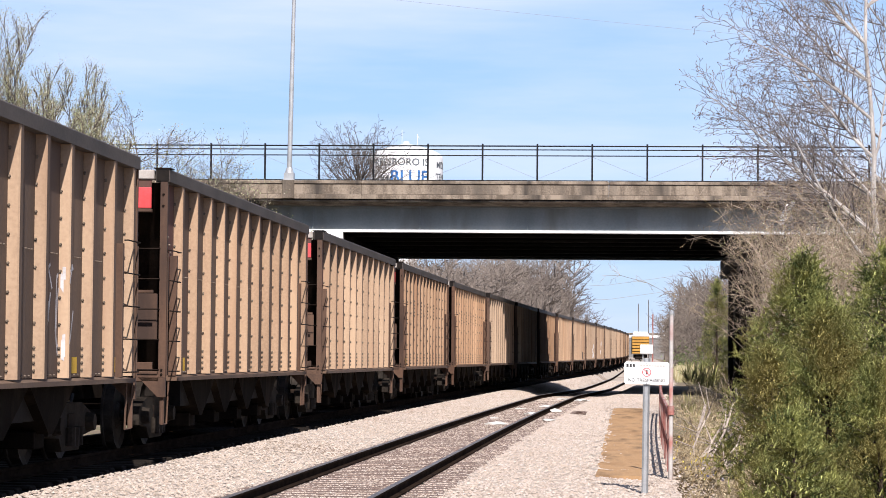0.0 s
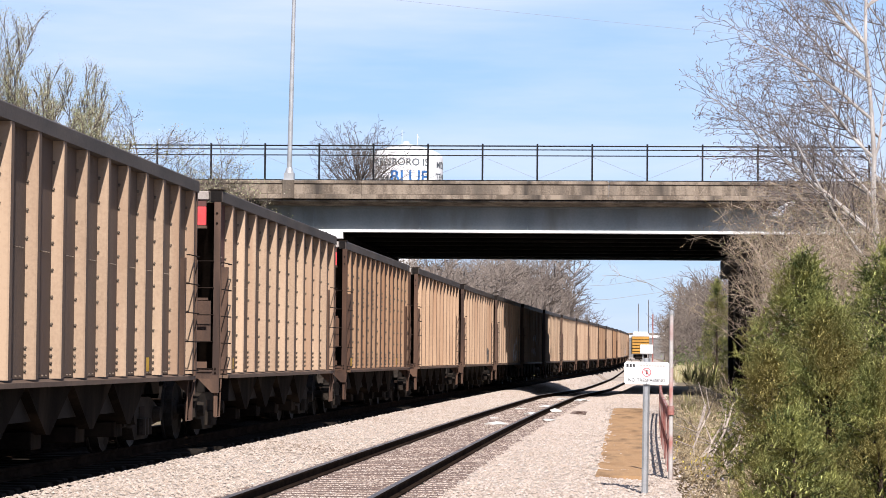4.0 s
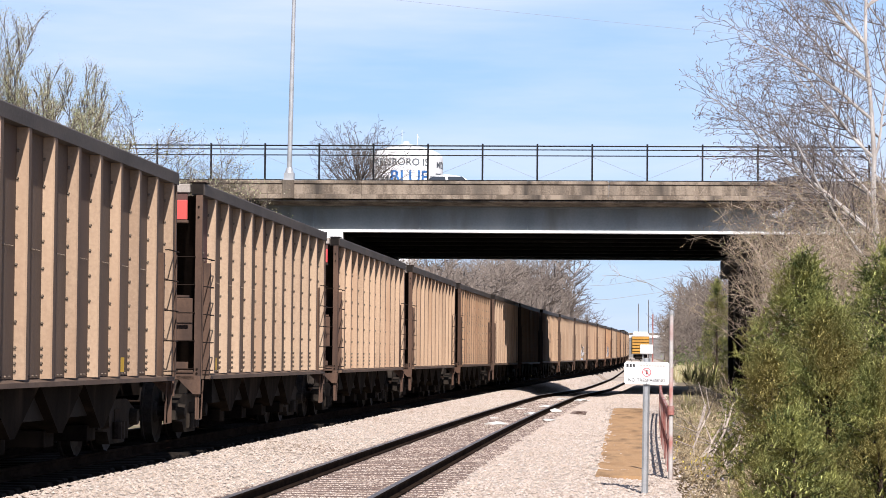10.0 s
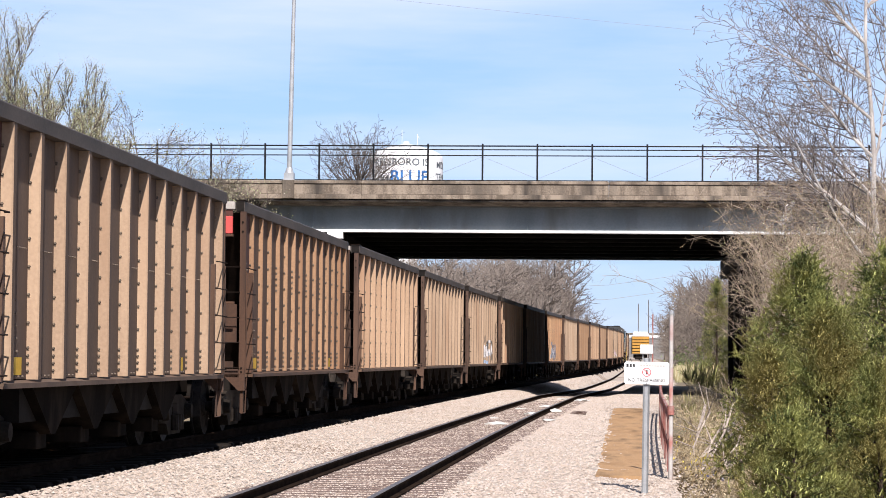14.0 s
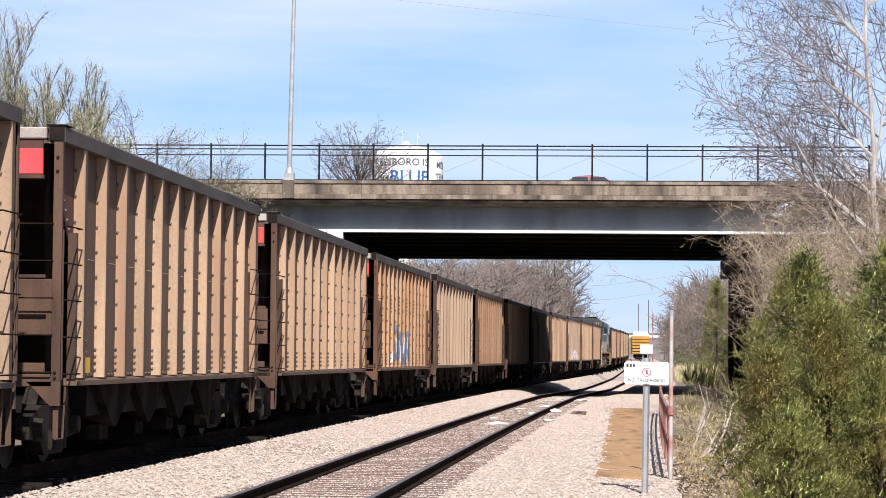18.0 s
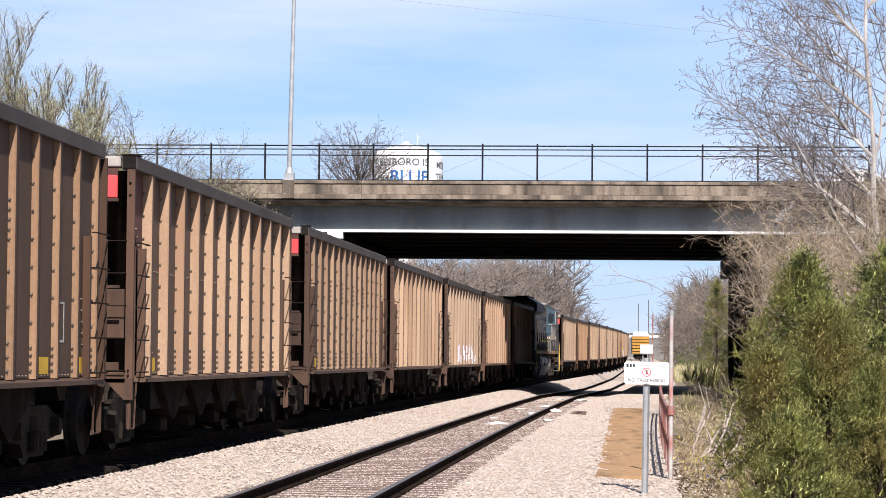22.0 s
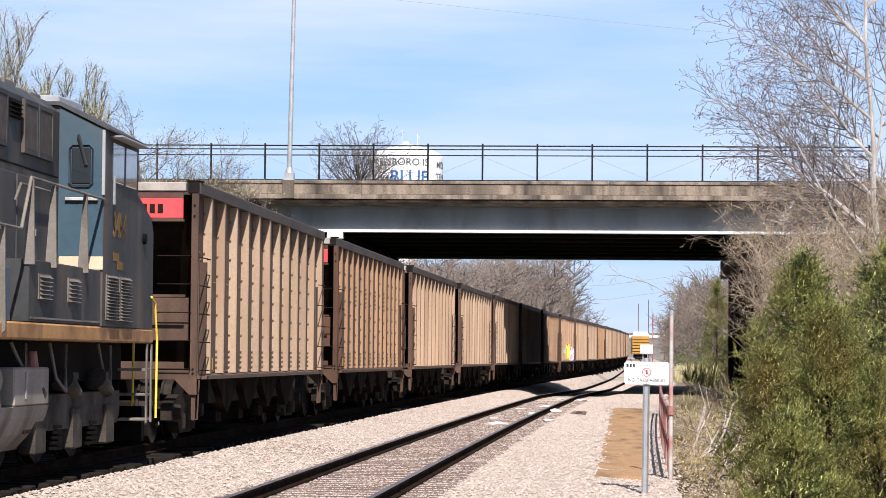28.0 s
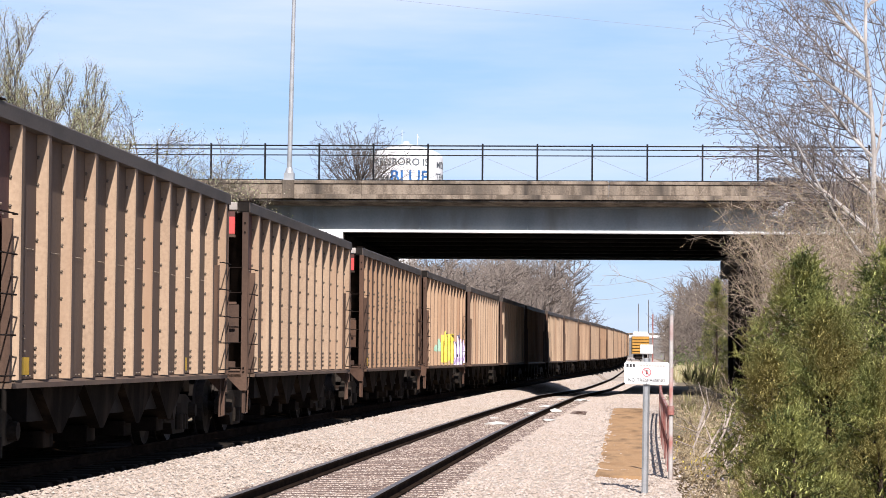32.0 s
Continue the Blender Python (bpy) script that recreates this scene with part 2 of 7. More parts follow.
    "loco_grey": surface("dusty_grey_underframe", (0.09, 0.0792, 0.0672), (0.18, 0.1608, 0.1416), 1.6, 0.75, 0.2, stain=(0.06, 0.0504, 0.0408), stain_scale=1.4),
    "loco_black": surface("black_underframe", (0.002, 0.002, 0.002), (0.007, 0.006, 0.005), 2.0, 0.9, 0.2, spec=0.08),
    "screen": surface("brown_mesh_screen", (0.0315, 0.024, 0.0195), (0.0675, 0.054, 0.045), 8.0, 0.8, 0.4, fine=90.0),
    "safety_yellow": surface("yellow_handrail", (0.62, 0.42, 0.03), (0.76, 0.55, 0.06), 5.0, 0.55, 0.05),
    "glass": glass_mat("dark_glass", (0.02, 0.025, 0.03)),
    "chrome": surface("bright_metal", (0.55, 0.55, 0.56), (0.75, 0.75, 0.75), 5.0, 0.25, 0.0, metal=0.9),
    "tyre": surface("tyre_rubber", (0.009, 0.009, 0.009), (0.018, 0.018, 0.018), 9.0, 0.9, 0.2),
    "bark": surface("grey_bark", (0.051, 0.042, 0.036), (0.144, 0.123, 0.108), 3.0, 0.95, 0.4, stretch=(1, 1, 0.4)),
    "bark_pale": surface("pale_sycamore_bark", (0.204, 0.180, 0.162), (0.420, 0.396, 0.372), 2.2, 0.9, 0.3, stretch=(1, 1, 0.5), stain=(0.120, 0.096, 0.078), stain_scale=1.4),
    "twig_right": island("twig_mix", [(0.060, 0.046, 0.045), (0.17, 0.142, 0.130), (0.10, 0.080, 0.074), (0.24, 0.215, 0.195), (0.07, 0.054, 0.050)]),
    "brush": island("dry_brush", [(0.13, 0.095, 0.066), (0.30, 0.232, 0.165), (0.20, 0.150, 0.105), (0.38, 0.308, 0.245), (0.085, 0.062, 0.050), (0.25, 0.200, 0.110), (0.33, 0.255, 0.200)]),
    "twig_far": island("far_twig", [(0.086, 0.069, 0.058), (0.172, 0.142, 0.121), (0.120, 0.097, 0.082), (0.224, 0.190, 0.164)]),
    "cedar_bark": surface("shaggy_cedar_bark", (0.022, 0.016, 0.012), (0.060, 0.044, 0.034), 4.0, 0.95, 0.4, stretch=(1, 1, 0.3), spec=0.05),
    "twig_mid": island("mid_twig", [(0.070, 0.056, 0.046), (0.150, 0.122, 0.100), (0.105, 0.084, 0.070), (0.195, 0.165, 0.138)]),
    "cedar_spray": surface("cedar_spray", (0.044, 0.068, 0.026), (0.380, 0.390, 0.135), 3.4, 0.9, 0.0, fine=22.0, stain=(0.25, 0.215, 0.075), stain_scale=0.8, spec=0.1, lo=0.38, hi=0.62),
    "dead_wood": surface("dead_grey_wood", (0.15, 0.12, 0.095), (0.38, 0.32, 0.27), 6.0, 0.9, 0.3, fine=40.0),
    "reed": island("dry_reed", [(0.34, 0.29, 0.16), (0.48, 0.42, 0.27), (0.40, 0.33, 0.19), (0.25, 0.26, 0.10), (0.52, 0.46, 0.32)]),
    "fresh": island("fresh_leaf", [(0.13, 0.20, 0.05), (0.20, 0.27, 0.08), (0.09, 0.14, 0.04), (0.27, 0.31, 0.12)]),
    "bud": island("spring_buds", [(0.26, 0.29, 0.13), (0.40, 0.41, 0.24), (0.36, 0.31, 0.21), (0.46, 0.45, 0.34)]),
    "grass": island("dry_and_green_grass", [(0.09, 0.11, 0.035), (0.25, 0.22, 0.09), (0.34, 0.28, 0.16), (0.15, 0.16, 0.05), (0.22, 0.17, 0.10)]),
    "gold_weed": island("yellow_weed", [(0.48, 0.40, 0.05), (0.60, 0.46, 0.10), (0.34, 0.30, 0.06)]),
    "bag": surface("white_plastic_bag", (0.66, 0.66, 0.67), (0.82, 0.82, 0.82), 6.0, 0.5, 0.2),
    "ridge": surface("wooded_ridge", (0.10, 0.095, 0.085), (0.19, 0.17, 0.15), 0.12, 1.0, 1.0, fine=0.8, bump_dist=2.0),
    "straw": island("dry_straw", [(0.20, 0.15, 0.09), (0.34, 0.27, 0.17), (0.28, 0.21, 0.12), (0.40, 0.34, 0.23), (0.12, 0.09, 0.06)]),
    "bud_tip": island("reddish_bud_tip", [(0.12, 0.06, 0.045), (0.17, 0.12, 0.07), (0.09, 0.05, 0.04)]),
    "dark_twig": island("dark_twig", [(0.055, 0.042, 0.036), (0.11, 0.09, 0.075), (0.08, 0.062, 0.052)]),
    "litter": island("litter", [(0.10, 0.12, 0.26), (0.34, 0.32, 0.42), (0.20, 0.20, 0.30), (0.5, 0.5, 0.52)]),
    "far_yellow": surface("yellow_freight_car", (0.312, 0.150, 0.018), (0.396, 0.216, 0.036), 0.8, 0.7, 0.1),
}


# ---------------------------------------------------------------- mesh tools
def mesh_from(name, verts, faces, material, smooth=False, second=None, second_faces=0):
    me = bpy.data.meshes.new(name)
    me.from_pydata([tuple(v) for v in verts], [], faces)
    me.materials.append(material)
    if second is not None:
        me.materials.append(second)
        for p in me.polygons[len(me.polygons) - second_faces:]:
            p.material_index = 1
    if smooth:
        for p in me.polygons:
            p.use_smooth = True
    me.update()
    return me


class Shape:
    """Collects boxes, tubes, prisms and plates into one mesh."""

    def __init__(self):
        self.v, self.f = [], []

    def add(self, verts, faces):
        o = len(self.v)
        self.v += [tuple(p) for p in verts]
        self.f += [tuple(i + o for i in q) for q in faces]
        return self

    def box(self, x0, x1, y0, y1, z0, z1, c=0.0):
        if c <= 0:
            self.add([(x, y, z) for z in (z0, z1) for y in (y0, y1) for x in (x0, x1)],
                     [(0, 2, 3, 1), (4, 5, 7, 6), (0, 1, 5, 4), (2, 6, 7, 3), (0, 4, 6, 2), (1, 3, 7, 5)])
            return self
        bm = bmesh.new()
        bmesh.ops.create_cube(bm, size=1.0)
        for q in bm.verts:
            q.co = Vector(((x0 + x1) / 2 + q.co.x * (x1 - x0), (y0 + y1) / 2 + q.co.y * (y1 - y0), (z0 + z1) / 2 + q.co.z * (z1 - z0)))
        bmesh.ops.bevel(bm, geom=bm.edges[:], offset=c, segments=1, affect="EDGES")
        bm.verts.index_update()
        self.add([q.co for q in bm.verts], [[q.index for q in g.verts] for g in bm.faces])
        bm.free()
        return self

    def tube(self, a, b, r0, r1=None, n=8, caps=True):
        a, b = Vector(a), Vector(b)
        r1 = r0 if r1 is None else r1
        w = (b - a).normalized()
        u = w.cross(Vector((0, 0, 1)) if abs(w.z) < 0.9 else Vector((1, 0, 0))).normalized()
        t = w.cross(u)
        ring = [u * math.cos(2 * math.pi * i / n) + t * math.sin(2 * math.pi * i / n) for i in range(n)]
        fs = [(i, (i + 1) % n, n + (i + 1) % n, n + i) for i in range(n)]
        if caps:
            fs += [tuple(range(n - 1, -1, -1)), tuple(range(n, 2 * n))]
        return self.add([a + q * r0 for q in ring] + [b + q * r1 for q in ring], fs)

    def path(self, pts, r, n=6):
        """One unbroken bent tube through the points."""
        pts = [Vector(p) for p in pts]
        o, rings = len(self.v), []
        for i, p in enumerate(pts):
            w = (pts[min(i + 1, len(pts) - 1)] - pts[max(i - 1, 0)]).normalized()
            u = w.cross(Vector((0.13, 0.21, 0.97)) if abs(w.z) < 0.9 else Vector((0.97, 0.2, 0.13))).normalized()
            t = w.cross(u)
            if rings and u.dot(last) < 0:
                u, t = -u, -t
            last = u
            rings.append([p + u * (r * math.cos(2 * math.pi * k / n)) + t * (r * math.sin(2 * math.pi * k / n)) for k in range(n)])
        fs = [(j * n + k, j * n + (k + 1) % n, (j + 1) * n + (k + 1) % n, (j + 1) * n + k) for j in range(len(pts) - 1) for k in range(n)]
        return self.add([q for ring in rings for q in ring], fs + [tuple(range(n - 1, -1, -1)), tuple(range((len(pts) - 1) * n, len(pts) * n))])

    def prism(self, outline, axis, lo, hi):
        """Pull a closed outline along an axis ('x', 'y' or 'z')."""
        k = "xyz".index(axis)
        n = len(outline)

        def at(p, h):
            q = list(p)
            q.insert(k, h)
            return tuple(q)
        fs = [(i, (i + 1) % n, n + (i + 1) % n, n + i) for i in range(n)]
        return self.add([at(p, lo) for p in outline] + [at(p, hi) for p in outline], fs + [tuple(range(n - 1, -1, -1)), tuple(range(n, 2 * n))])

    def done(self, name, material, smooth=False):
        me = mesh_from(name, self.v, self.f, material, smooth)
        bm = bmesh.new()
        bm.from_mesh(me)
        bmesh.ops.recalc_face_normals(bm, faces=bm.faces[:])
        bm.to_mesh(me)
        bm.free()
        return me


def part(name, shape, material, parent, label="", at=None):
    """One mesh object under a thing or a part."""
    me = shape.done(name, material) if isinstance(shape, Shape) else shape
    ob = new(name, me)
    ob.parent = parent
    if at is not None:
        ob.matrix_basis = at if isinstance(at, Matrix) else Matrix.Translation(at)
    if label:
        tagged(ob, label)
    return ob


def thing(name, label, category, m=None, group="", kind="", shape=None, material=None):
    me = None if shape is None else (shape.done(name, material) if isinstance(shape, Shape) else shape)
    ob = new(name, me)
    tagged(ob, label, category, group, kind)
    if m is not None:
        ob.matrix_basis = m
    return ob


def lettering(text, size, material, name="lettering", bold=0.0):
    """Flat letters standing in the x-z plane, facing -y, centred on the origin."""
    c = bpy.data.curves.new(name, "FONT")
    c.body, c.size, c.extrude, c.offset = text, size, 0.002, bold
    c.align_x, c.align_y, c.resolution_u = "CENTER", "CENTER", 3
    o = bpy.data.objects.new(name, c)
    scene.collection.objects.link(o)
    me = bpy.data.meshes.new_from_object(o.evaluated_get(bpy.context.evaluated_depsgraph_get()))
    bpy.data.objects.remove(o)
    bpy.data.curves.remove(c)
    me.materials.clear()
    me.materials.append(material)
    me.transform(Matrix.Rotation(radians(90), 4, "X"))
    me.name = name
    return me


# ---------------------------------------------------------------- the plan
K0, K1, S2, QC = -2.8884e-4, 7.0892e-6, 125.77, 194.0
MAIN_LAT, NEAR_LAT, MAIN_RISE = -7.56, -3.379, 0.22
PITCH_CAR, GAP_ZERO, CAR_END = 16.14, 64.51, 7.60


def heading(q):
    """Turn of the main line to the left at the chainage q."""
    e = K1 * (min(q, QC) - S2) ** 2 / 2 if q > S2 else 0.0
    return K0 * max(q, -120.0) + e + (K1 * (QC - S2) * (q - QC) if q > QC else 0.0)


STEP = 1.0
LINE = {0: (0.0, 0.0)}
for i in range(1, 1300):
    a = heading((i - 0.5) * STEP)
    LINE[i] = (LINE[i - 1][0] - math.sin(a) * STEP, LINE[i - 1][1] + math.cos(a) * STEP)
for i in range(-1, -800, -1):
    a = heading((i + 0.5) * STEP)
    LINE[i] = (LINE[i + 1][0] + math.sin(a) * STEP, LINE[i + 1][1] - math.cos(a) * STEP)


def grade(y):
    y = max(0.0, min(y, 500.0))
    return -8.4794e-4 * y + 8.95627e-6 * y * y


def on_line(s, lat):
    """Ground plan of a point lat metres to the right of the alignment at chainage s."""
    i = math.floor(s)
    f = s - i
    (x0, y0), (x1, y1) = LINE[i], LINE[i + 1]
    a = heading(s)
    return x0 + (x1 - x0) * f + lat * math.cos(a), y0 + (y1 - y0) * f + lat * math.sin(a)


def main_z(y):
    return MAIN_RISE + grade(y)


def near_z(y):
    g = grade(y)
    return g - 0.27 * max(0.0, min(1.0, (y - 100) / 40)) * max(0.0, min(1.0, (260 - y) / 60))


def smooth_step(a, b, x):
    t = max(0.0, min(1.0, (x - a) / (b - a)))
    return t * t * (3 - 2 * t)


def near_xy(y):
    """Centre of the siding, which leaves the main line beyond the bridge and runs straight on."""
    x0 = on_line(min(y, 118.0), NEAR_LAT)[0] if y < 118 else on_line(118.0, NEAR_LAT)[0]
    if y > 118:
        x0 += 0.0335 * (y - 118) - 0.000045 * (y - 118) ** 2
    return x0


def main_x(y):
    return on_line(y, MAIN_LAT)[0] if y < 260 else on_line(y * 1.002, MAIN_LAT)[0]


def roll_noise(x, y, s=0.2):
    return noise.noise(Vector((x * s, y * s, 0.0)))


def ground_z(x, y):
    """Height of the ground: ballast beds, a ditch to the east, banks that carry the road."""
    mx, nx = main_x(y), near_xy(y)
    bed_m, bed_n = main_z(y) - 0.20, near_z(y) - 0.165
    level = smooth_step(86, 106, y) * (1.0 - smooth_step(170, 230, y))   # filled ground round the siding under the bridge
    fill = grade(y)
    if x < mx - 2.2:
        z = bed_m - 0.9 * smooth_step(0, 2.2, mx - 2.2 - x)
    elif x < mx + 1.45:
        z = bed_m
    elif x < nx - 1.35:
        f = (x - mx - 1.45) / (nx - mx - 2.8)
        z = bed_m + (bed_n - bed_m) * f + 0.09 * level * math.sin(math.pi * f)
    elif x < nx + 1.35:
        z = bed_n
    elif x < nx + 4.6:
        z = bed_n - 0.16 * smooth_step(nx + 1.35, nx + 4.0, x)
        z += (fill - 0.10 - z) * level * smooth_step(nx + 1.35, nx + 2.3, x)
    else:
        z = bed_n - 0.16 - 1.1 * smooth_step(nx + 4.6, nx + 6.6, x) * (1.0 - 0.75 * smooth_step(95, 140, y)) + 0.9 * smooth_step(nx + 8, nx + 16, x)
        z += (max(z, fill - 0.10) - z) * level * (1.0 - smooth_step(nx + 5.5, nx + 8, x))
    off = max(mx - 4 - x, x - (nx + 6), 0.0)
    z += 0.18 * roll_noise(x, y, 0.35) * min(1.0, off)
    bank = smooth_step(17.0, 2.0, abs(y - 116) - 15) * (smooth_step(-13.6, -22.0, x) if x < 0 else smooth_step(6.2, 13.5, x))
    return z + (7.55 - z) * bank if bank > 0 else z
# ---------------------------------------------------------------- ground
def grid_lines(stops):
    out = []
    for a, b, d in stops:
        n = max(1, round((b - a) / d))
        out += [a + (b - a) * i / n for i in range(n)]
    return out + [stops[-1][1]]


def make_ground():
    xs = grid_lines([(-2500, -600, 380), (-600, -120, 60), (-120, -40, 8), (-40, -14, 2), (-14, 9, 0.35), (9, 40, 2), (40, 120, 8), (120, 600, 60), (600, 2500, 380)])
    ys = grid_lines([(-1500, -200, 260), (-200, 0, 20), (0, 20, 4), (20, 160, 1.2), (160, 300, 3), (300, 600, 20), (600, 4500, 390)])
    verts, faces, stone, coal = [], [], [], []
    for y in ys:
        for x in xs:
            if -150 < y < 600 and abs(x) < 200:
                z = ground_z(x, y)
            else:
                z = 7.55 if 98 < y < 134 else grade(y) - 0.9
            if y > 600:
                z = grade(500) - 0.9
            verts.append((x, y, z))
    w = len(xs)
    for j in range(len(ys) - 1):
        for i in range(w - 1):
            q = (j * w + i, j * w + i + 1, (j + 1) * w + i + 1, (j + 1) * w + i)
            x, y = (xs[i] + xs[i + 1]) / 2, (ys[j] + ys[j + 1]) / 2
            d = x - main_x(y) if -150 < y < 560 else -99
            # coal: dark strip along the main line, stain and painted shade together
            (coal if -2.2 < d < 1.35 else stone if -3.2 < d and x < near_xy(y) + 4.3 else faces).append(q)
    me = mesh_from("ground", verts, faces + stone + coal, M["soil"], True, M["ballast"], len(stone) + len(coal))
    me.materials.append(M["coal_shade_bed"])
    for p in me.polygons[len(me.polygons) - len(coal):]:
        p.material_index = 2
    return thing("ground", "dry soil and pale crushed stone around the tracks", "ground", kind="structure", shape=me)


make_ground()


# ---------------------------------------------------------------- tracks
def sweep(points, outline):
    """A profile (sideways, up) swept along plan points with their sideways direction."""
    n = len(outline)
    verts, faces = [], []
    for (x, y, z, a) in points:
        verts += [(x + u * math.cos(a), y + u * math.sin(a), z + w) for u, w in outline]
    for j in range(len(points) - 1):
        faces += [(j * n + i, j * n + (i + 1) % n, (j + 1) * n + (i + 1) % n, (j + 1) * n + i) for i in range(n)]
    return verts, faces


RAIL_PROFILE = [(-0.065, -0.142), (0.065, -0.142), (0.065, -0.130), (0.010, -0.112), (0.010, -0.042), (0.034, -0.033), (0.034, -0.008), (0.026, 0.0), (-0.026, 0.0), (-0.034, -0.008), (-0.034, -0.033), (-0.010, -0.042), (-0.010, -0.112), (-0.065, -0.130)]


def rail(points, parent, polish):
    v, f = sweep(points, RAIL_PROFILE)
    n = len(RAIL_PROFILE)
    top = [q for k, q in enumerate(f) if k % n in (6, 7, 8)]
    rest = [q for k, q in enumerate(f) if k % n not in (6, 7, 8)]
    me = mesh_from("rail", v, rest + top, M["rail"], False, polish, len(top))
    return part("rail", me, M["rail"], parent)


TIE = Shape().box(-1.28, 1.28, -0.115, 0.115, -0.17, 0.0, 0.018).done("tie", M["tie"])
# dark copy of the tie, its shade painted in
TIE_SHADED = Shape().box(-1.28, 1.28, -0.115, 0.115, -0.17, 0.0, 0.018).done("tie", M["tie_shaded"])


def track(name, label, centre, stations, tie_range, polish, tie):
    ob = thing(name, label, "railway track", kind="structure")
    for side in (-0.7525, 0.7525):
        rail([(*[c + d for c, d in zip(centre(s)[:2], (side * math.cos(centre(s)[3]), side * math.sin(centre(s)[3])))], centre(s)[2], centre(s)[3]) for s in stations], ob, polish)
    s, k = tie_range[0], 0
    while s < tie_range[1]:
        x, y, z, a = centre(s)
        wob = 0.03 * math.sin(k * 12.9898)
        part("tie", tie, None, ob, at=pose(x + 0.05 * math.sin(k * 7.7), y, z - 0.144 - abs(wob) * 0.25, 0, 0, math.degrees(a + wob)))
        s += tie_range[2] * (1 + wob)
        k += 1
    return ob


def siding_at(y):
    x = near_xy(y)
    return x, y, near_z(y), math.atan2(-(near_xy(y + 1) - near_xy(y - 1)), 2.0)


def main_at(s):
    x, y = on_line(s, MAIN_LAT)
    return x, y, main_z(y), heading(s)


track("siding_track", "weathered siding track with dark rusty rails on wooden ties", siding_at, [-60 + 4 * i for i in range(130)], (-6.0, 128.0, 0.50), M["rail_top"], TIE)
track("main_track", "main line track in the shade of the train", main_at, [-300 + 5 * i for i in range(200)], (20.0, 150.0, 0.53), M["rail"], TIE_SHADED)


def stone_mesh(seed):
    r = random.Random(seed)
    return [Vector((r.uniform(-0.2, 0.2) + a, r.uniform(-0.2, 0.2) + b, (r.uniform(-0.2, 0.2) + c) * 0.55)) for a, b, c in ((1, 0, 0), (-1, 0, 0), (0, 1, 0), (0, -1, 0), (0, 0, 1), (0, 0, -1))]


TIE_Y, _s = [], -6.0
for _k in range(300):
    TIE_Y.append(_s)
    _s += 0.50 * (1 + 0.03 * math.sin(_k * 12.9898))


def scatter_stones():
    """Loose crushed stone on the beds, nearest the standpoint most."""
    r = random.Random(5)
    kinds = [stone_mesh(i) for i in range(9)]
    tris = [(0, 2, 4), (2, 1, 4), (1, 3, 4), (3, 0, 4)]
    verts, faces = [], []
    for _ in range(150000):
        y, x0_seed = 22 + 128 * r.random() ** 2.3, 3.0
        x = r.uniform(main_x(y) + 1.35, near_xy(y) + 4.25 + 0.25 * roll_noise(x0_seed, y, 0.8) + (1.1 * r.random() ** 2 if y < 37 else 0.0))
        d = x - near_xy(y)
        if abs(abs(d) - 0.7525) < 0.06:
            continue
        wx = x - 0.20 - 0.38 * (y - 38.3) / 37.0
        edge = 0.40 + 0.13 * min(1.0, (y - 38.3) / 37.0) - abs(wx) + 0.16 * roll_noise(1.0 if wx < 0 else 5.0, y, 0.7) + 0.07 * roll_noise(2.0 if wx < 0 else 6.0, y, 3.0)
        edge = min(edge, 0.55 * (y - 39.4 - 1.6 * abs(wx + 0.2)))
        if edge > 0.0 and y < 88 and r.random() < 0.997 - 0.5 * max(0.0, 1.0 - edge / 0.12):
            continue
        if abs(d) < 1.27 and y < 125:
            k = int((y + 6.0) / 0.5)
            off = min(abs(y - t) for t in TIE_Y[max(0, k - 3):k + 4])
            if off < 0.125 and r.random() < 0.80:
                continue
        q = r.uniform(0.011, 0.025) * (1 + 0.008 * y) * (0.72 if abs(d) < 1.3 else 1.0)
        a = r.uniform(0, 6.28)
        z = ground_z(x, y) + q * 0.25 + (0.014 if -2.4 < d < -1.1 else 0.006 if abs(d) < 1.3 else 0.004)
        if edge > -0.08 and 37.9 < y < 88:
            z = max(z, ground_z(x, y) + 0.052)
        ca, sa = math.cos(a) * q, math.sin(a) * q
        o = len(verts)
        for p in kinds[r.randrange(9)][:5]:
            verts.append((x + p.x * ca - p.y * sa, y + p.x * sa + p.y * ca, z + p.z * q))
        faces += [(i + o, j + o, k + o) for i, j, k in tris]
    for _ in range(34000):
        y = 95 + 95 * r.random() ** 1.4
        x = r.uniform(main_x(y) + 1.35, near_xy(y) + 4.25)
        if abs(abs(x - near_xy(y)) - 0.7525) < 0.09:
            continue
        q, a = r.uniform(0.030, 0.075), r.uniform(0, 6.28)
        ca, sa, o, z = math.cos(a) * q, math.sin(a) * q, len(verts), ground_z(x, y)
        for p in kinds[r.randrange(9)][:5]:
            verts.append((x + p.x * ca - p.y * sa, y + p.x * sa + p.y * ca, z + p.z * q * 0.8))
        faces += [(i + o, j + o, k + o) for i, j, k in tris]
    thing("ballast_stones", "pale grey and tan crushed stone ballast", "ballast", kind="stuff", shape=mesh_from("ballast_stones", verts, faces, M["stones"]))


scatter_stones()


# ---------------------------------------------------------------- road bridge
B0, B1 = 101.0, 131.2         # near and far parapet faces
BL, BR = -14.2, 10.9           # ends of the spans
G0, G1, G_BOT, SLAB = 102.25, 129.6, 6.54, 7.86
TOP = 8.58
bridge = thing("road_bridge", "concrete and steel road bridge over the tracks with a weathered parapet", "bridge", kind="structure")
# deck underside: the dark colour holds the shade below the road
part("deck", Shape().box(BL, BR, B0 + 0.05, B1 - 0.05, 7.80, 7.92), M["shaded_steel"], bridge, "underside of the deck, coloured dark for its shade")
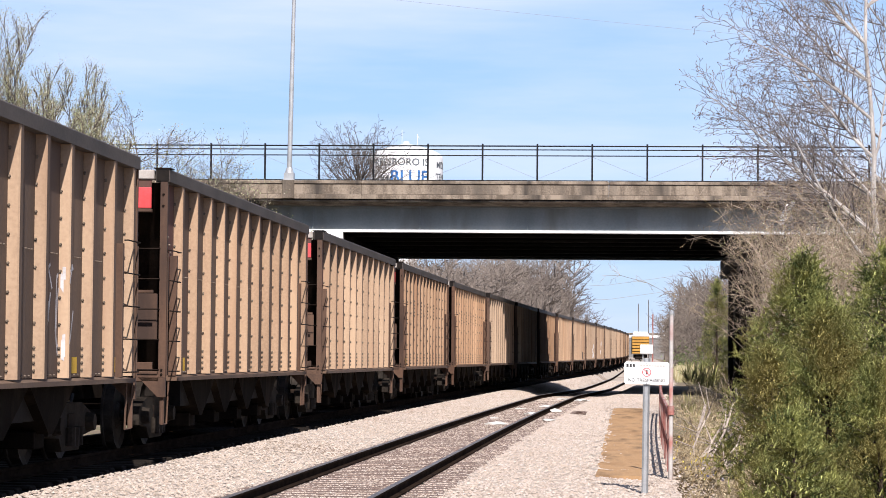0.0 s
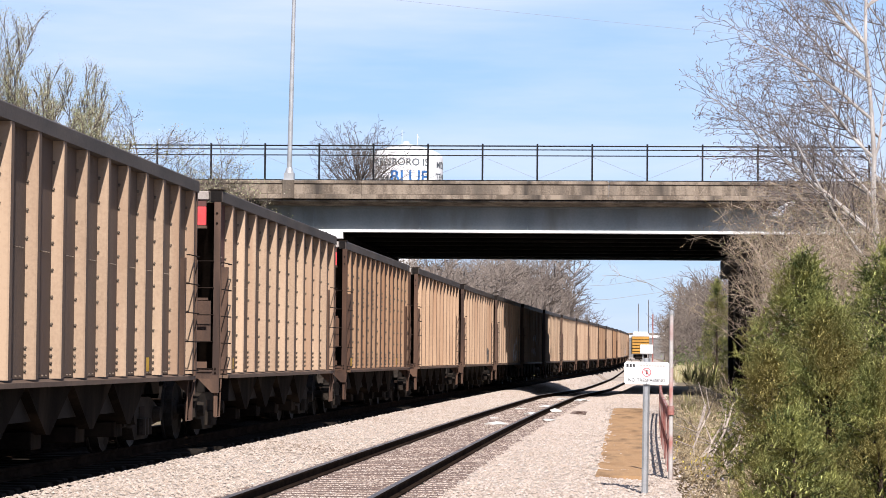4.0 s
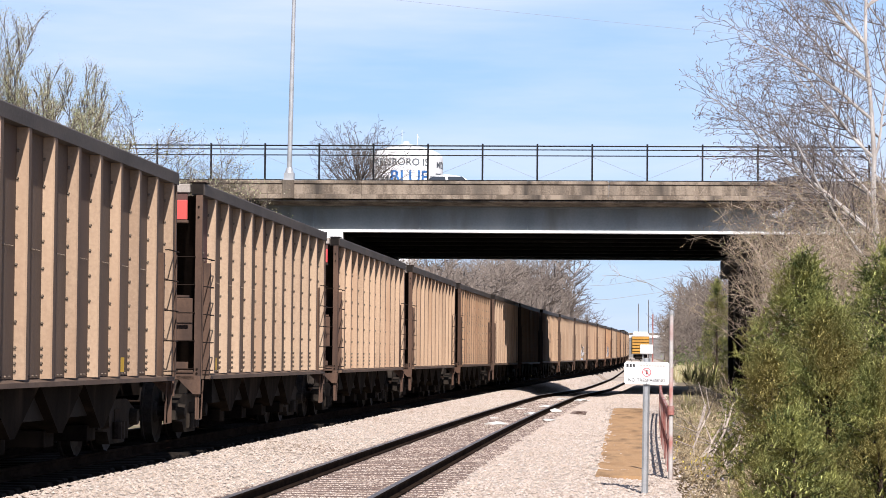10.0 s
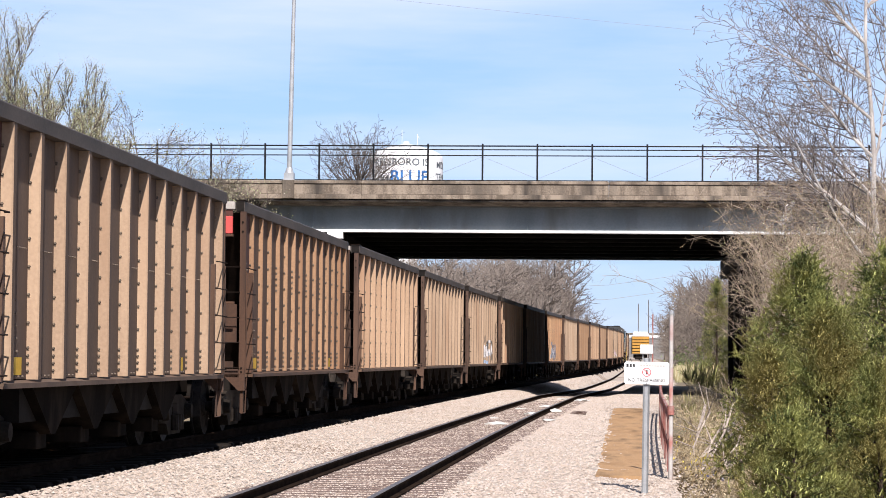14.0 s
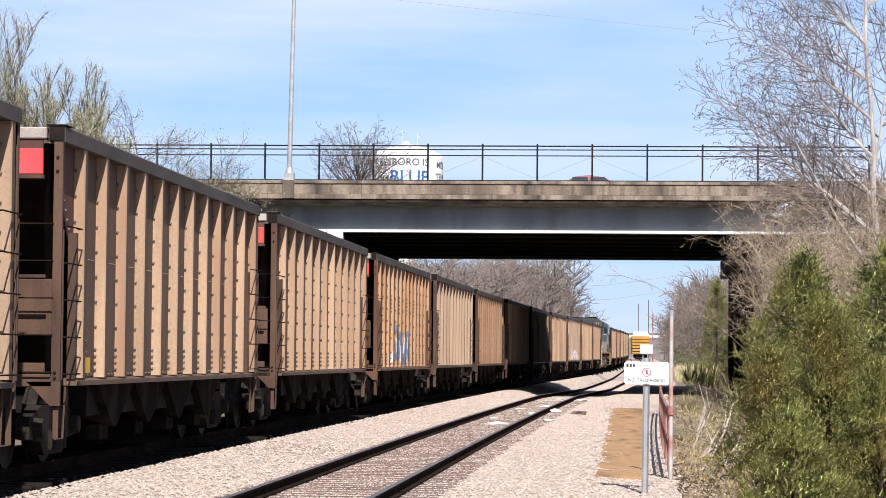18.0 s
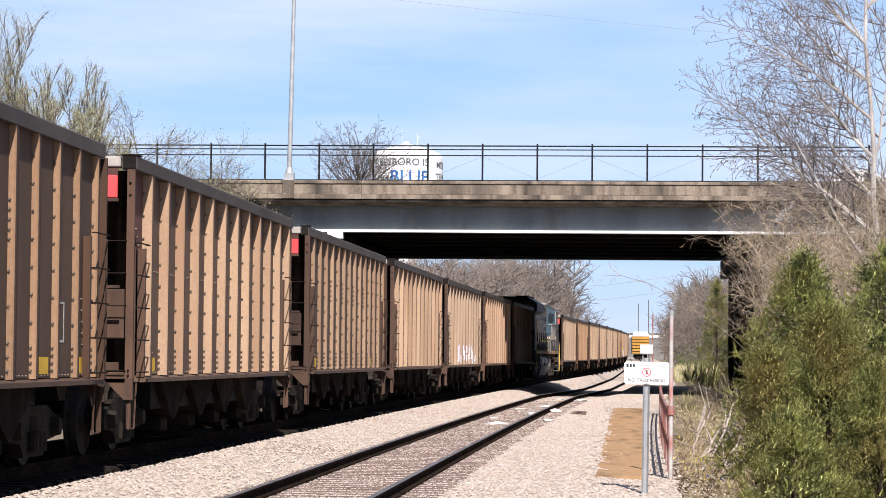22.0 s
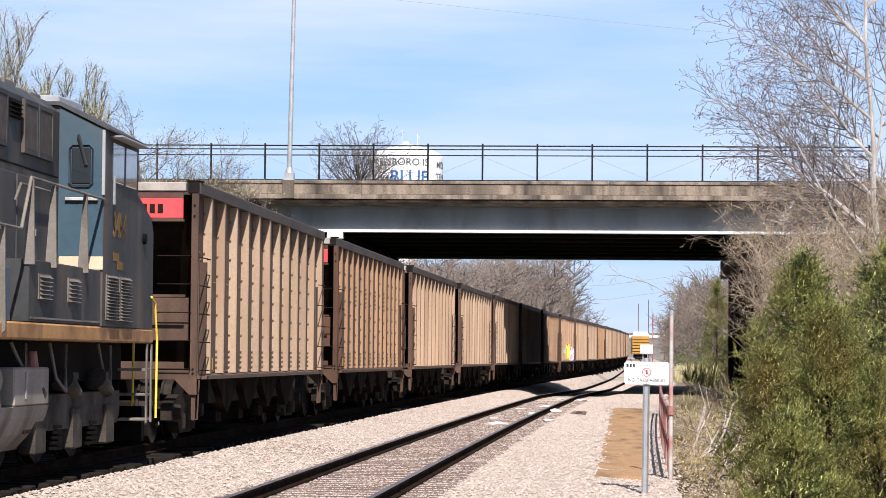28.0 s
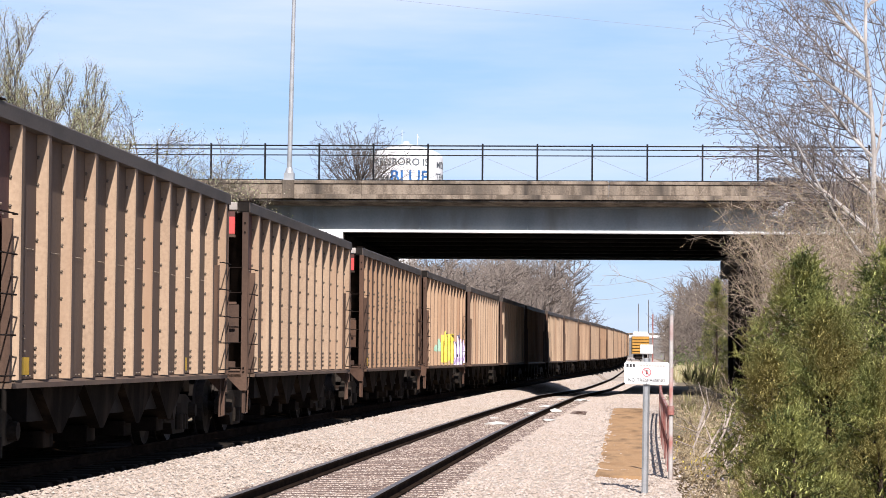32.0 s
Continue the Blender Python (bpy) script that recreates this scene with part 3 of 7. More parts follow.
part("deck_haunch", Shape().prism([(G0 + 0.25, 7.796), (G0 + 0.25, 7.62), (G1 + 0.2, 7.62), (B1 - 0.4, 7.796)], "x", BL, BR), M["shaded_steel"], bridge)
part("overhang", Shape().prism([(B0 + 0.06, 7.796), (B0 + 0.06, 7.74), (G0 - 0.2, 7.62), (G0 + 0.246, 7.62), (G0 + 0.246, 7.796)], "x", BL, BR), M["concrete"], bridge, "stained concrete underside of the deck edge")
part("bearing_block", Shape().box(-11.5, -10.84, G0 - 0.24, G0 + 0.24, 6.27, G_BOT - 0.003, 0.015), M["white_paint"], bridge, "white painted bearing block")
part("road_surface", Shape().box(-760, 760, B0 + 0.5, B1 - 0.5, 7.924, 7.96), M["asphalt"], bridge, "worn dark asphalt roadway")
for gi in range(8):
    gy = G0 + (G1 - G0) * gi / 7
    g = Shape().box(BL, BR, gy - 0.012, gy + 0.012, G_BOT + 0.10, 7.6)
    # inner girders take the colour with the underside's shade painted in
    inner = M["girder"] if gi in (0, 7) else M["shaded_steel"]
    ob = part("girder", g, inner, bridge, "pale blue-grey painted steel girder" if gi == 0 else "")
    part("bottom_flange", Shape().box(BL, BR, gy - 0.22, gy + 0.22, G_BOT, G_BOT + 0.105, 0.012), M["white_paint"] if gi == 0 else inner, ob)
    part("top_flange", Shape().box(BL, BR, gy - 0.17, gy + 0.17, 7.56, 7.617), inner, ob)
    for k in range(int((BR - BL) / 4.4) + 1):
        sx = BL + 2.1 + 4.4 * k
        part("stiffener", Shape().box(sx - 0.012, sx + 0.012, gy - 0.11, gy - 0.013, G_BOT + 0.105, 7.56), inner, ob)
for side, y0, y1 in (("near", B0 - 0.02, B0 + 0.30), ("far", B1 - 0.30, B1 + 0.02)):
    k, x = 0, -30.0
    while x < 12.0:
        x1 = min(x + 9.994, 12.0)
        pl = part("parapet", Shape().box(x, x1, y0, y1, 8.02, TOP - 0.14, 0.012), M["concrete"], bridge, "stained tan concrete parapet")
        part("coping", Shape().box(x, x1, y0 - 0.055, y1 + 0.03, TOP - 0.138, TOP, 0.02), M["concrete"], pl)
        part("drip_edge", Shape().box(x, x1, y0 - 0.03, y1, 7.83, 8.017, 0.012), M["concrete"], pl)
        x += 10.0
# piers in the darker concrete, with the shade under the deck painted in
for xs, xe in ((5.87, 7.27), (-12.4, -11.0)):
    for py in (110.5, 116.0, 121.5, 127.0):
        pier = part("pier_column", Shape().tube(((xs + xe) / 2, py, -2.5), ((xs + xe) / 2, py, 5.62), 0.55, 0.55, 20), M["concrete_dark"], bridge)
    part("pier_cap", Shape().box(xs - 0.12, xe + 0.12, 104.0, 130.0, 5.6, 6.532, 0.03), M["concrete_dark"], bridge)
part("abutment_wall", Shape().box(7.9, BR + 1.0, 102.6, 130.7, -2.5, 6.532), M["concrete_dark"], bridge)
part("abutment_wall", Shape().box(BL - 0.7, BL + 0.5, 103.0, 130.7, -2.5, 7.6), M["concrete_deck"], bridge)


def fence(name, y, x0, x1, step=2.213):
    ob = thing(name, "black steel pedestrian fence on the bridge parapet", "fence", kind="")
    posts = int((x1 - x0) / step)
    me = Shape().box(-0.036, 0.036, -0.036, 0.036, 0.0, 1.52, 0.006).box(-0.07, 0.07, -0.07, 0.07, 0.0, 0.02).done("post", M["fence"])
    for i in range(posts + 1):
        part("post", me, None, ob, at=(x0 + i * step, y, TOP))
    for z, r in ((1.43, 0.028), (1.28, 0.022), (1.04, 0.022), (0.035, 0.02)):
        part("rail", Shape().tube((x0 - 0.1, y, TOP + z), (x0 + posts * step + 0.1, y, TOP + z), r, r, 8), M["fence"], ob)
    for i in range(posts):
        a, b = (1.0, 0.1) if i % 2 else (0.1, 1.0)
        part("brace_wire", Shape().tube((x0 + i * step, y, TOP + a), (x0 + (i + 1) * step, y, TOP + b), 0.006, 0.006, 4), M["wire"], ob)
    return ob


fence("fence", B0 + 0.14, 3.745 - 13 * 2.213, 12.0)
fence("fence", B1 - 0.14, 3.745 - 13 * 2.213, 12.0)


def street_lamp(x, y, z):
    ob = thing("street_lamp", "tall tapered grey metal street lamp pole on the bridge", "street lamp", pose(x, y, z, 0, 0.9, 0))
    part("base", Shape().box(-0.24, 0.24, -0.22, 0.22, 0.0, 0.05, 0.01).prism([(-0.2, -0.2), (0.2, -0.2), (0.2, 0.2), (-0.2, 0.2)], "z", 0.05, 0.3).tube((0, 0, 0.3), (0, 0, 0.52), 0.19, 0.12, 12), M["pole_grey"], ob)
    part("pole", Shape().tube((0, 0, 0.4), (0, 0, 11.5), 0.105, 0.06, 14), M["pole_grey"], ob)
    part("arm", Shape().path([(0, 0, 11.4), (0, 0.8, 11.9), (0, 2.4, 12.0)], 0.035), M["pole_grey"], ob)
    part("lamp_head", Shape().box(-0.14, 0.14, 2.3, 3.0, 11.9, 12.06, 0.04), M["pole_grey"], ob)


street_lamp(-12.97, B0 + 0.16, TOP)
thing("lamp_pedestal", "concrete pedestal under the lamp pole on the parapet", "pedestal", shape=Shape().box(-13.21, -12.73, B0 - 0.14, B0 - 0.024, SLAB - 0.02, TOP + 0.004, 0.015), material=M["concrete"])


# ---------------------------------------------------------------- water tower
def water_tower(x, y, top, r, base):
    ob = thing("water_tower", "white painted water tower tank with blue and grey lettering", "water tower", Matrix.Translation((x, y, base)))
    top -= base
    prof = [(r * 0.10, top), (r * 0.40, top - 0.06 * r), (r * 0.72, top - 0.16 * r), (r * 0.90, top - 0.25 * r), (r * 0.98, top - 0.32 * r), (r, top - 0.40 * r), (r, top - 1.85 * r), (r * 0.93, top - 2.1 * r), (r * 0.6, top - 2.5 * r), (r * 0.3, top - 2.8 * r)]
    n, v, f = 48, [], []
    for q, z in prof:
        v += [(q * math.cos(2 * math.pi * i / n), q * math.sin(2 * math.pi * i / n), z) for i in range(n)]
    for j in range(len(prof) - 1):
        f += [(j * n + i, (j + 1) * n + i, (j + 1) * n + (i + 1) % n, j * n + (i + 1) % n) for i in range(n)]
    f.append(tuple(range(n)))
    part("tank", mesh_from("tank", v, f, M["white_paint"], True), None, ob)
    part("stem", Shape().tube((0, 0, 0), (0, 0, top - 2.7 * r), r * 0.42, r * 0.3, 32), M["white_paint"], ob)
    part("roof_hatch", Shape().tube((0, 0, top - 0.05), (0, 0, top + 0.55), 0.7, 0.6, 16), M["white_paint"], ob)
    part("antenna", Shape().path([(-0.9, 0, top - 0.3), (-0.9, 0, top + 3.0)], 0.05), M["white_paint"], ob)
    part("antenna", Shape().path([(2.3, 0, top - 0.8), (2.3, 0, top + 2.2), (2.7, 0, top + 1.2)], 0.05), M["white_paint"], ob)

    def wrap(text, size, mat, z, turn, label, slant=0.0):
        me = lettering(text, size, mat, "lettering", 0.016 * size)
        rr = r + 0.03
        for q in me.vertices:
            a = q.co.x / rr + turn + slant * q.co.z / rr
            q.co = Vector((rr * math.sin(a), -rr * math.cos(a), q.co.z + z))
        part("lettering", me, None, ob, label)
    wrap("MURFREESBORO IS", 2.1, M["grey_ink"], top - 0.56 * r, -0.42, "grey lettering")
    wrap("True", 3.6, M["grey_ink"], top - 0.98 * r, -0.62, "grey script lettering", 0.2)
    wrap("BLUE", 3.7, M["blue_ink"], top - 0.96 * r, 0.18, "large blue lettering")
    wrap("MIDDLE", 1.9, M["grey_ink"], top - 0.60 * r, 1.46, "grey lettering")
    wrap("TENNESSEE", 1.9, M["grey_ink"], top - 0.92 * r, 1.62, "grey lettering")
    return ob


water_tower(-42.2, 520.0, 45.6, 7.7, grade(500) - 0.9)
# ---------------------------------------------------------------- train
CAR_TOP, CAR_SILL = 3.74, 0.93


def wheelset(parent, y, r, gauge=0.7525, thick=0.13):
    a, b = gauge - thick / 2, gauge + thick / 2
    half = [(0.0, 0.08), (a - 0.031, 0.08), (a - 0.03, r + 0.028), (a, r + 0.025), (a + 0.01, r), (b, r), (b - 0.03, r * 0.80), (b - 0.03, r * 0.4), (b + 0.02, r * 0.3), (b + 0.02, 0.08), (1.0, 0.08), (1.0, 0.001)]
    prof = [(-x, q) for x, q in half[:0:-1]] + half
    n, s = 14, Shape()
    v = [(x, q * math.cos(2 * math.pi * i / n), q * math.sin(2 * math.pi * i / n)) for x, q in prof for i in range(n)]
    s.add(v, [(j * n + i, j * n + (i + 1) % n, (j + 1) * n + (i + 1) % n, (j + 1) * n + i) for j in range(len(prof) - 1) for i in range(n)])
    return part("wheelset", s, M["wheel"], parent, at=(0, y, r))


X_IN = 1.478           # outer face of the side sheets


def rib_mesh(sx, depth, width, rows, name="rib"):
    """A pressed channel with a row of bolts along its root."""
    v = []
    lip = 0.016
    for z in (1.012, 3.568):
        v += [(sx * X_IN, -width - 0.012, z), (sx * (X_IN + depth - lip), -width, z), (sx * (X_IN + depth), -width + lip, z), (sx * (X_IN + depth), width - lip, z), (sx * (X_IN + depth - lip), width, z), (sx * X_IN, width + 0.012, z)]
    s = Shape().add(v, [(0, 1, 7, 6), (1, 2, 8, 7), (4, 5, 11, 10), (0, 1, 2, 3, 4, 5), (6, 7, 8, 9, 10, 11), (2, 3, 9, 8), (3, 4, 10, 9)])
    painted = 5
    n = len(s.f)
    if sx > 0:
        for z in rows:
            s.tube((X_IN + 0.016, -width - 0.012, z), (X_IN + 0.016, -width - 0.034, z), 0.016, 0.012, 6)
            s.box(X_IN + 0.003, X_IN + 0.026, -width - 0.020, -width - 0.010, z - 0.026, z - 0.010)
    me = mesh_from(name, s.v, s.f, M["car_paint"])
    # outer rib faces take the darker side colour, their shade painted in
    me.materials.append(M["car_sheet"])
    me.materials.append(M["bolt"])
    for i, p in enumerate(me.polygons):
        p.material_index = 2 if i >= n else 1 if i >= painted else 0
    return me


def hopper_car(ribs, depth, width, first, label):
    """Open-top coal hopper, length along y, base on the rail heads."""
    ob = thing("hopper_car", label, "railroad car", group="coal hopper cars of the train")
    paint, dark, brown = M["car_paint"], M["car_dark"], M["car_brown"]
    step = (6.80 - first) / (ribs - 1)
    half = X_IN + depth + 0.006
    knee = first - 0.30
    for sx in (-1, 1):
        def sheet(outline, name, mat):
            part(name, Shape().prism(outline, "x", min(sx * X_IN, sx * (X_IN - 0.012)), max(sx * X_IN, sx * (X_IN - 0.012))), mat, ob)
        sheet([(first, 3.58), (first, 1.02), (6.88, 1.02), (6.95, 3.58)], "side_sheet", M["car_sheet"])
        sheet([(-6.98, 3.58), (-6.98, 3.34), (knee, 2.52), (knee + 0.05, 1.02), (first - 0.002, 1.02), (first - 0.002, 3.58)], "end_sheet", M["car_maroon"])
        chord = Shape().prism([(sx * 1.42, 3.57), (sx * half, 3.57), (sx * half, CAR_TOP - 0.02), (sx * (half - 0.02), CAR_TOP), (sx * 1.42, CAR_TOP)], "y", -7.08, 7.10)
        top = part("top_chord", chord, M["car_chord"], ob, "dark grey-brown top chord")
        # flat dark plate paints the shade inside the hollow chord end
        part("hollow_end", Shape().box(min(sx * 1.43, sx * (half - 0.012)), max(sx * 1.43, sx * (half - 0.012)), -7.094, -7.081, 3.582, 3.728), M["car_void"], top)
        part("chord_lip", Shape().box(min(sx * 1.40, sx * (half + 0.012)), max(sx * 1.40, sx * (half + 0.012)), -7.10, -6.80, CAR_TOP + 0.001, CAR_TOP + 0.016), M["car_dark"], top)
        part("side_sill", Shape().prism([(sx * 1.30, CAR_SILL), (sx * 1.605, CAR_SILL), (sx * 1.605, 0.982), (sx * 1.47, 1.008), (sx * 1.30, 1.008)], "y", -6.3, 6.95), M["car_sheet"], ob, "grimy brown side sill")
    # rows of bolt heads: along the slanting end sheet, above the sill and along the middle seam
    nails = Shape()

    def head(y, z, r=0.016, x=X_IN):
        nails.tube((x, y, z), (x + 0.018, y, z), r, r * 0.7, 6)
    for k in range(9):
        f = k / 8
        head(-6.93 + (knee + 6.97) * f, 3.36 - 0.80 * f)
    for i in range(ribs - 1):
        y = first + i * step
        for k in range(4):
            head(y + step * (0.32 + 0.15 * k), 1.045, 0.012)
        if ribs < 13:
            for k in range(5):
                head(y + step * (0.40 + 0.10 * k), 2.36, 0.009)
    for k in range(5):
        head(first + step * 0.45 + 0.03 * k, 1.82 - 0.13 * k, 0.012)
        head(first + step * (ribs - 1.6) + 0.02 * k, 1.90 - 0.13 * k, 0.012)
    tagged(part("bolt_row", nails, M["bolt"], ob), kind="stuff")
    fine = [1.10, 1.18, 1.26, 1.34] + [1.60 + 0.29 * k for k in range(7)]
    dense = [1.10, 1.24, 1.38, 1.75, 2.1, 2.42, 2.52, 2.62, 2.72, 2.82]
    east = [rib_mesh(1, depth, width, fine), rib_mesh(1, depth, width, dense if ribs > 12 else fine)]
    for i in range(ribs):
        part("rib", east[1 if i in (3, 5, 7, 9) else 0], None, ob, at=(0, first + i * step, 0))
    west = Shape()
    for i in range(ribs):
        y = first + i * step
        west.box(-X_IN - depth, -X_IN, y - width, y + width, 1.012, 3.568)
    tagged(part("rib", west, paint, ob), kind="stuff")
    for sy, y in ((-1, -7.10), (1, 7.10)):
        lo, hi = min(y, y - sy * 0.09), max(y, y - sy * 0.09)
        part("end_chord", Shape().box(-1.40, 1.40, min(y, y - sy * 0.22), max(y, y - sy * 0.22), 3.60, CAR_TOP - 0.012, 0.012), M["car_cap"], ob, "pale grey end chord")
        # maroon band paints the end chord's shadow above the red panel
        part("end_header", Shape().box(-1.36, 1.36, lo + 0.03, hi - 0.03, 3.50, 3.595), M["car_maroon"], ob)
        panel = part("end_panel", Shape().box(-1.36, 1.36, lo + 0.02, hi - 0.02, 3.215, 3.498, 0.01), M["car_red"], ob, "faded red end panel")
        bars = Shape()
        for k in range(6):
            bx = 0.42 + 0.115 * k
            bars.box(bx, bx + 0.075, y + 0.012 if sy < 0 else y - 0.03, y + 0.03 if sy < 0 else y - 0.012, 3.29, 3.42)
        tagged(part("lettering", bars, M["car_dark"], panel), kind="stuff")
        part("end_ledge", Shape().box(-1.37, 1.37, lo, hi, 3.165, 3.212, 0.008), brown, ob)
        part("tie_bar", Shape().box(-1.40, 1.40, y - sy * 0.05 - 0.012, y - sy * 0.05 + 0.012, 2.10, 2.135), brown, ob)
        part("end_apron", Shape().box(-1.36, 1.36, y - sy * 0.25 - 0.015, y - sy * 0.25 + 0.015, 1.065, 1.18, 0.006), brown, ob)
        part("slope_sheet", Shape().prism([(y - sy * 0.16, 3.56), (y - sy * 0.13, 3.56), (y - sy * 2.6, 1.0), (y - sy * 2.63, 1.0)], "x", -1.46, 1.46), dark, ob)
        part("end_bulkhead", Shape().box(-1.36, 1.36, y - sy * 0.55 - 0.02, y - sy * 0.55 + 0.02, 1.48, 2.10, 0.008), brown, ob)
        part("end_sill", Shape().box(-1.5, 1.5, lo, hi, 0.92, 1.06, 0.01), brown, ob)
        for sx in (-1, 1):
            # an angle: a broad leg across the end and a narrow leg along the side
            post = part("corner_post", Shape().prism([(sx * 1.488, y), (sx * 1.585, y), (sx * 1.585, y - sy * 0.06), (sx * 1.573, y - sy * 0.06), (sx * 1.573, y - sy * 0.012), (sx * 1.488, y - sy * 0.012)], "z", 0.98, 3.568), brown, ob)
            pin = Shape()
            for z in (1.02, 1.08, 3.25, 3.40):
                pin.tube((sx * 1.53, y, z), (sx * 1.53, y + sy * 0.02, z), 0.017, 0.014, 6)
            tagged(part("rivet_row", pin, dark, post), kind="stuff")
            part("ladder_post", Shape().prism([(sx * 1.478, y - sy * 0.78), (sx * 1.575, y - sy * 0.78), (sx * 1.575, y - sy * 0.85), (sx * 1.563, y - sy * 0.85), (sx * 1.563, y - sy * 0.792), (sx * 1.478, y - sy * 0.792)], "z", 1.0, 2.62), brown, ob)
            part("corner_bracket", Shape().prism([(sx * 1.22, 0.978), (sx * 1.585, 0.978), (sx * 1.585, 0.72), (sx * 1.48, 0.72), (sx * 1.40, 0.80)], "y", min(y, y - sy * 0.05), max(y, y - sy * 0.05)), brown, ob)
            part("hanger", Shape().box(min(sx * 1.50, sx * 1.56), max(sx * 1.50, sx * 1.56), min(y - sy * 0.052, y - sy * 0.08), max(y - sy * 0.052, y - sy * 0.08), 0.36, 0.74, 0.006), brown, ob)
            part("stirrup", Shape().path([(sx * 1.55, y - sy * 0.06, 0.90), (sx * 1.53, y - sy * 0.06, 0.36), (sx * 1.53, y - sy * 0.40, 0.36), (sx * 1.55, y - sy * 0.42, 0.92)], 0.014, 6), brown, ob)
        ladder = part("ladder", Shape().box(1.590, 1.602, min(y - sy * 0.02, y - sy * 0.055), max(y - sy * 0.02, y - sy * 0.055), 1.0, 2.62), brown, ob)
        for k in range(5):
            z = 1.06 + 0.40 * k
            rung = Shape().path([(1.586, y - sy * 0.05, z), (1.628, y - sy * 0.05, z), (1.628, y - sy * 0.80, z), (1.576, y - sy * 0.80, z)], 0.009, 5)
            rung.path([(1.49, y, z + 0.02), (1.49, y + sy * 0.07, z + 0.02), (1.02, y + sy * 0.07, z + 0.02), (1.02, y, z + 0.02)], 0.009, 5)
            part("rung", rung, dark, ladder)
        part("coupler", Shape().box(-0.13, 0.13, min(y - sy * 0.3, y + sy * 0.90), max(y - sy * 0.3, y + sy * 0.90), 0.62, 0.88, 0.02).box(-0.2, 0.2, y + sy * 0.93 - 0.05, y + sy * 0.93 + 0.05, 0.60, 0.92, 0.03), dark, ob)
        part("air_hose", Shape().path([(0.35, y, 0.75), (0.36, y + sy * 0.3, 0.5), (0.3, y + sy * 0.75, 0.36), (0.2, y + sy * 0.94, 0.42)], 0.022, 6), M["tyre"], ob)
    part("brake_wheel", Shape().tube((-0.75, -7.16, 2.0), (-0.75, -7.13, 2.0), 0.27, 0.27, 16), dark, ob)
    part("centre_sill", Shape().box(-0.18, 0.18, -6.9, 6.9, 0.66, 1.0), dark, ob)
    for k in range(4):
        y = -3.3 + 2.2 * k
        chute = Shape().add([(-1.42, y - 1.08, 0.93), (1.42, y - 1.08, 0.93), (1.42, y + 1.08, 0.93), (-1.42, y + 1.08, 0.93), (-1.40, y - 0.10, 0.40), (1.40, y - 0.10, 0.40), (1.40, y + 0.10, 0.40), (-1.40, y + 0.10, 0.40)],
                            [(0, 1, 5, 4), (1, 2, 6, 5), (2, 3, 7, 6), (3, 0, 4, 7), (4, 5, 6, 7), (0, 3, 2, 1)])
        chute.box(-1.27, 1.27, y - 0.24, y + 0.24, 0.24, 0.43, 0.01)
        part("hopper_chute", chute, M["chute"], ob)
    # near-black block added as shade behind the chutes
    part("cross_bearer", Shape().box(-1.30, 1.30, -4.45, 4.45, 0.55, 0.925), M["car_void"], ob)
    for sy in (-1, 1):
        tr = part("truck", Shape().box(-1.15, 1.15, -0.2, 0.2, 0.34, 0.60, 0.03), dark, ob, at=(0, sy * 5.45, 0))
        for sx in (-1, 1):
            fr = Shape().prism([(-1.15, 0.34), (-0.62, 0.30), (-0.45, 0.14), (0.45, 0.14), (0.62, 0.30), (1.15, 0.34), (1.15, 0.56), (0.6, 0.70), (-0.6, 0.70), (-1.15, 0.56)], "x", min(sx * 0.98, sx * 1.14), max(sx * 0.98, sx * 1.14))
            for q in (-0.2, 0.0, 0.2):
                fr.tube((sx * 1.17, q, 0.2), (sx * 1.17, q, 0.42), 0.075, 0.075, 10)
            part("side_frame", fr, M["truck"], tr)
        for q in (-0.89, 0.89):
            part("bearing_cap", Shape().tube((1.14, q, 0.457), (1.24, q, 0.457), 0.12, 0.10, 12), M["truck"], tr)
            wheelset(tr, q, 0.457)

    def mark(x0, x1, z0, z1, s=None):
        return (s or Shape()).box(X_IN + 0.0015, X_IN + 0.004, x0, x1, z0, z1)
    mid = first + step * (ribs // 2 + 1.35)
    part("data_panel", mark(mid, mid + 0.2, 1.62, 1.84), M["stencil"], ob)
    far = first + step * (ribs - 2.75)
    fr = Shape()
    for a, b, c, d in ((0, 0.3, 1.40, 1.425), (0, 0.3, 1.82, 1.845), (0, 0.04, 1.425, 1.82), (0.26, 0.3, 1.425, 1.82)):
        mark(far + a, far + b, c, d, fr)
    part("stencil_frame", fr, M["stencil"], ob)
    for i in (0, ribs - 4, ribs - 2):
        y = first + step * (i + 0.38)
        part("yellow_mark", mark(y, y + 0.42, 1.06, 1.24), M["car_yellow"], ob, "yellow conspicuity mark")
    return ob, [first + i * step for i in range(ribs)]


car_wide, RIBS_WIDE = hopper_car(12, 0.122, 0.075, -5.98, "weathered tan steel open-top coal hopper car with wide-spaced side ribs")
car_close, RIBS_CLOSE = hopper_car(14, 0.070, 0.055, -6.02, "rust-brown steel open-top coal hopper car with close-set side ribs")

# how far the train has run at t seconds
LAG = (0.21, 0.09, -0.05, -0.25, -0.58, -0.76, -0.70, -0.46, -0.04)   # every four seconds


def run(t):
    i = max(0, min(int(t / 4), 7))
    return -LAG[i] - (LAG[i + 1] - LAG[i]) * (t / 4 - i) + 19.12237 * t - 0.005266 * t * t + 0.00026347 * t ** 3 - 0.1 * max(0.0, t - 29.0) ** 2


def tint_car(ob, colour):
    for o in (ob, *ob.children_recursive):
        o.color = (*colour, 1.0)


AFTER = 572.7          # chainage at the start of the first car behind the locomotive
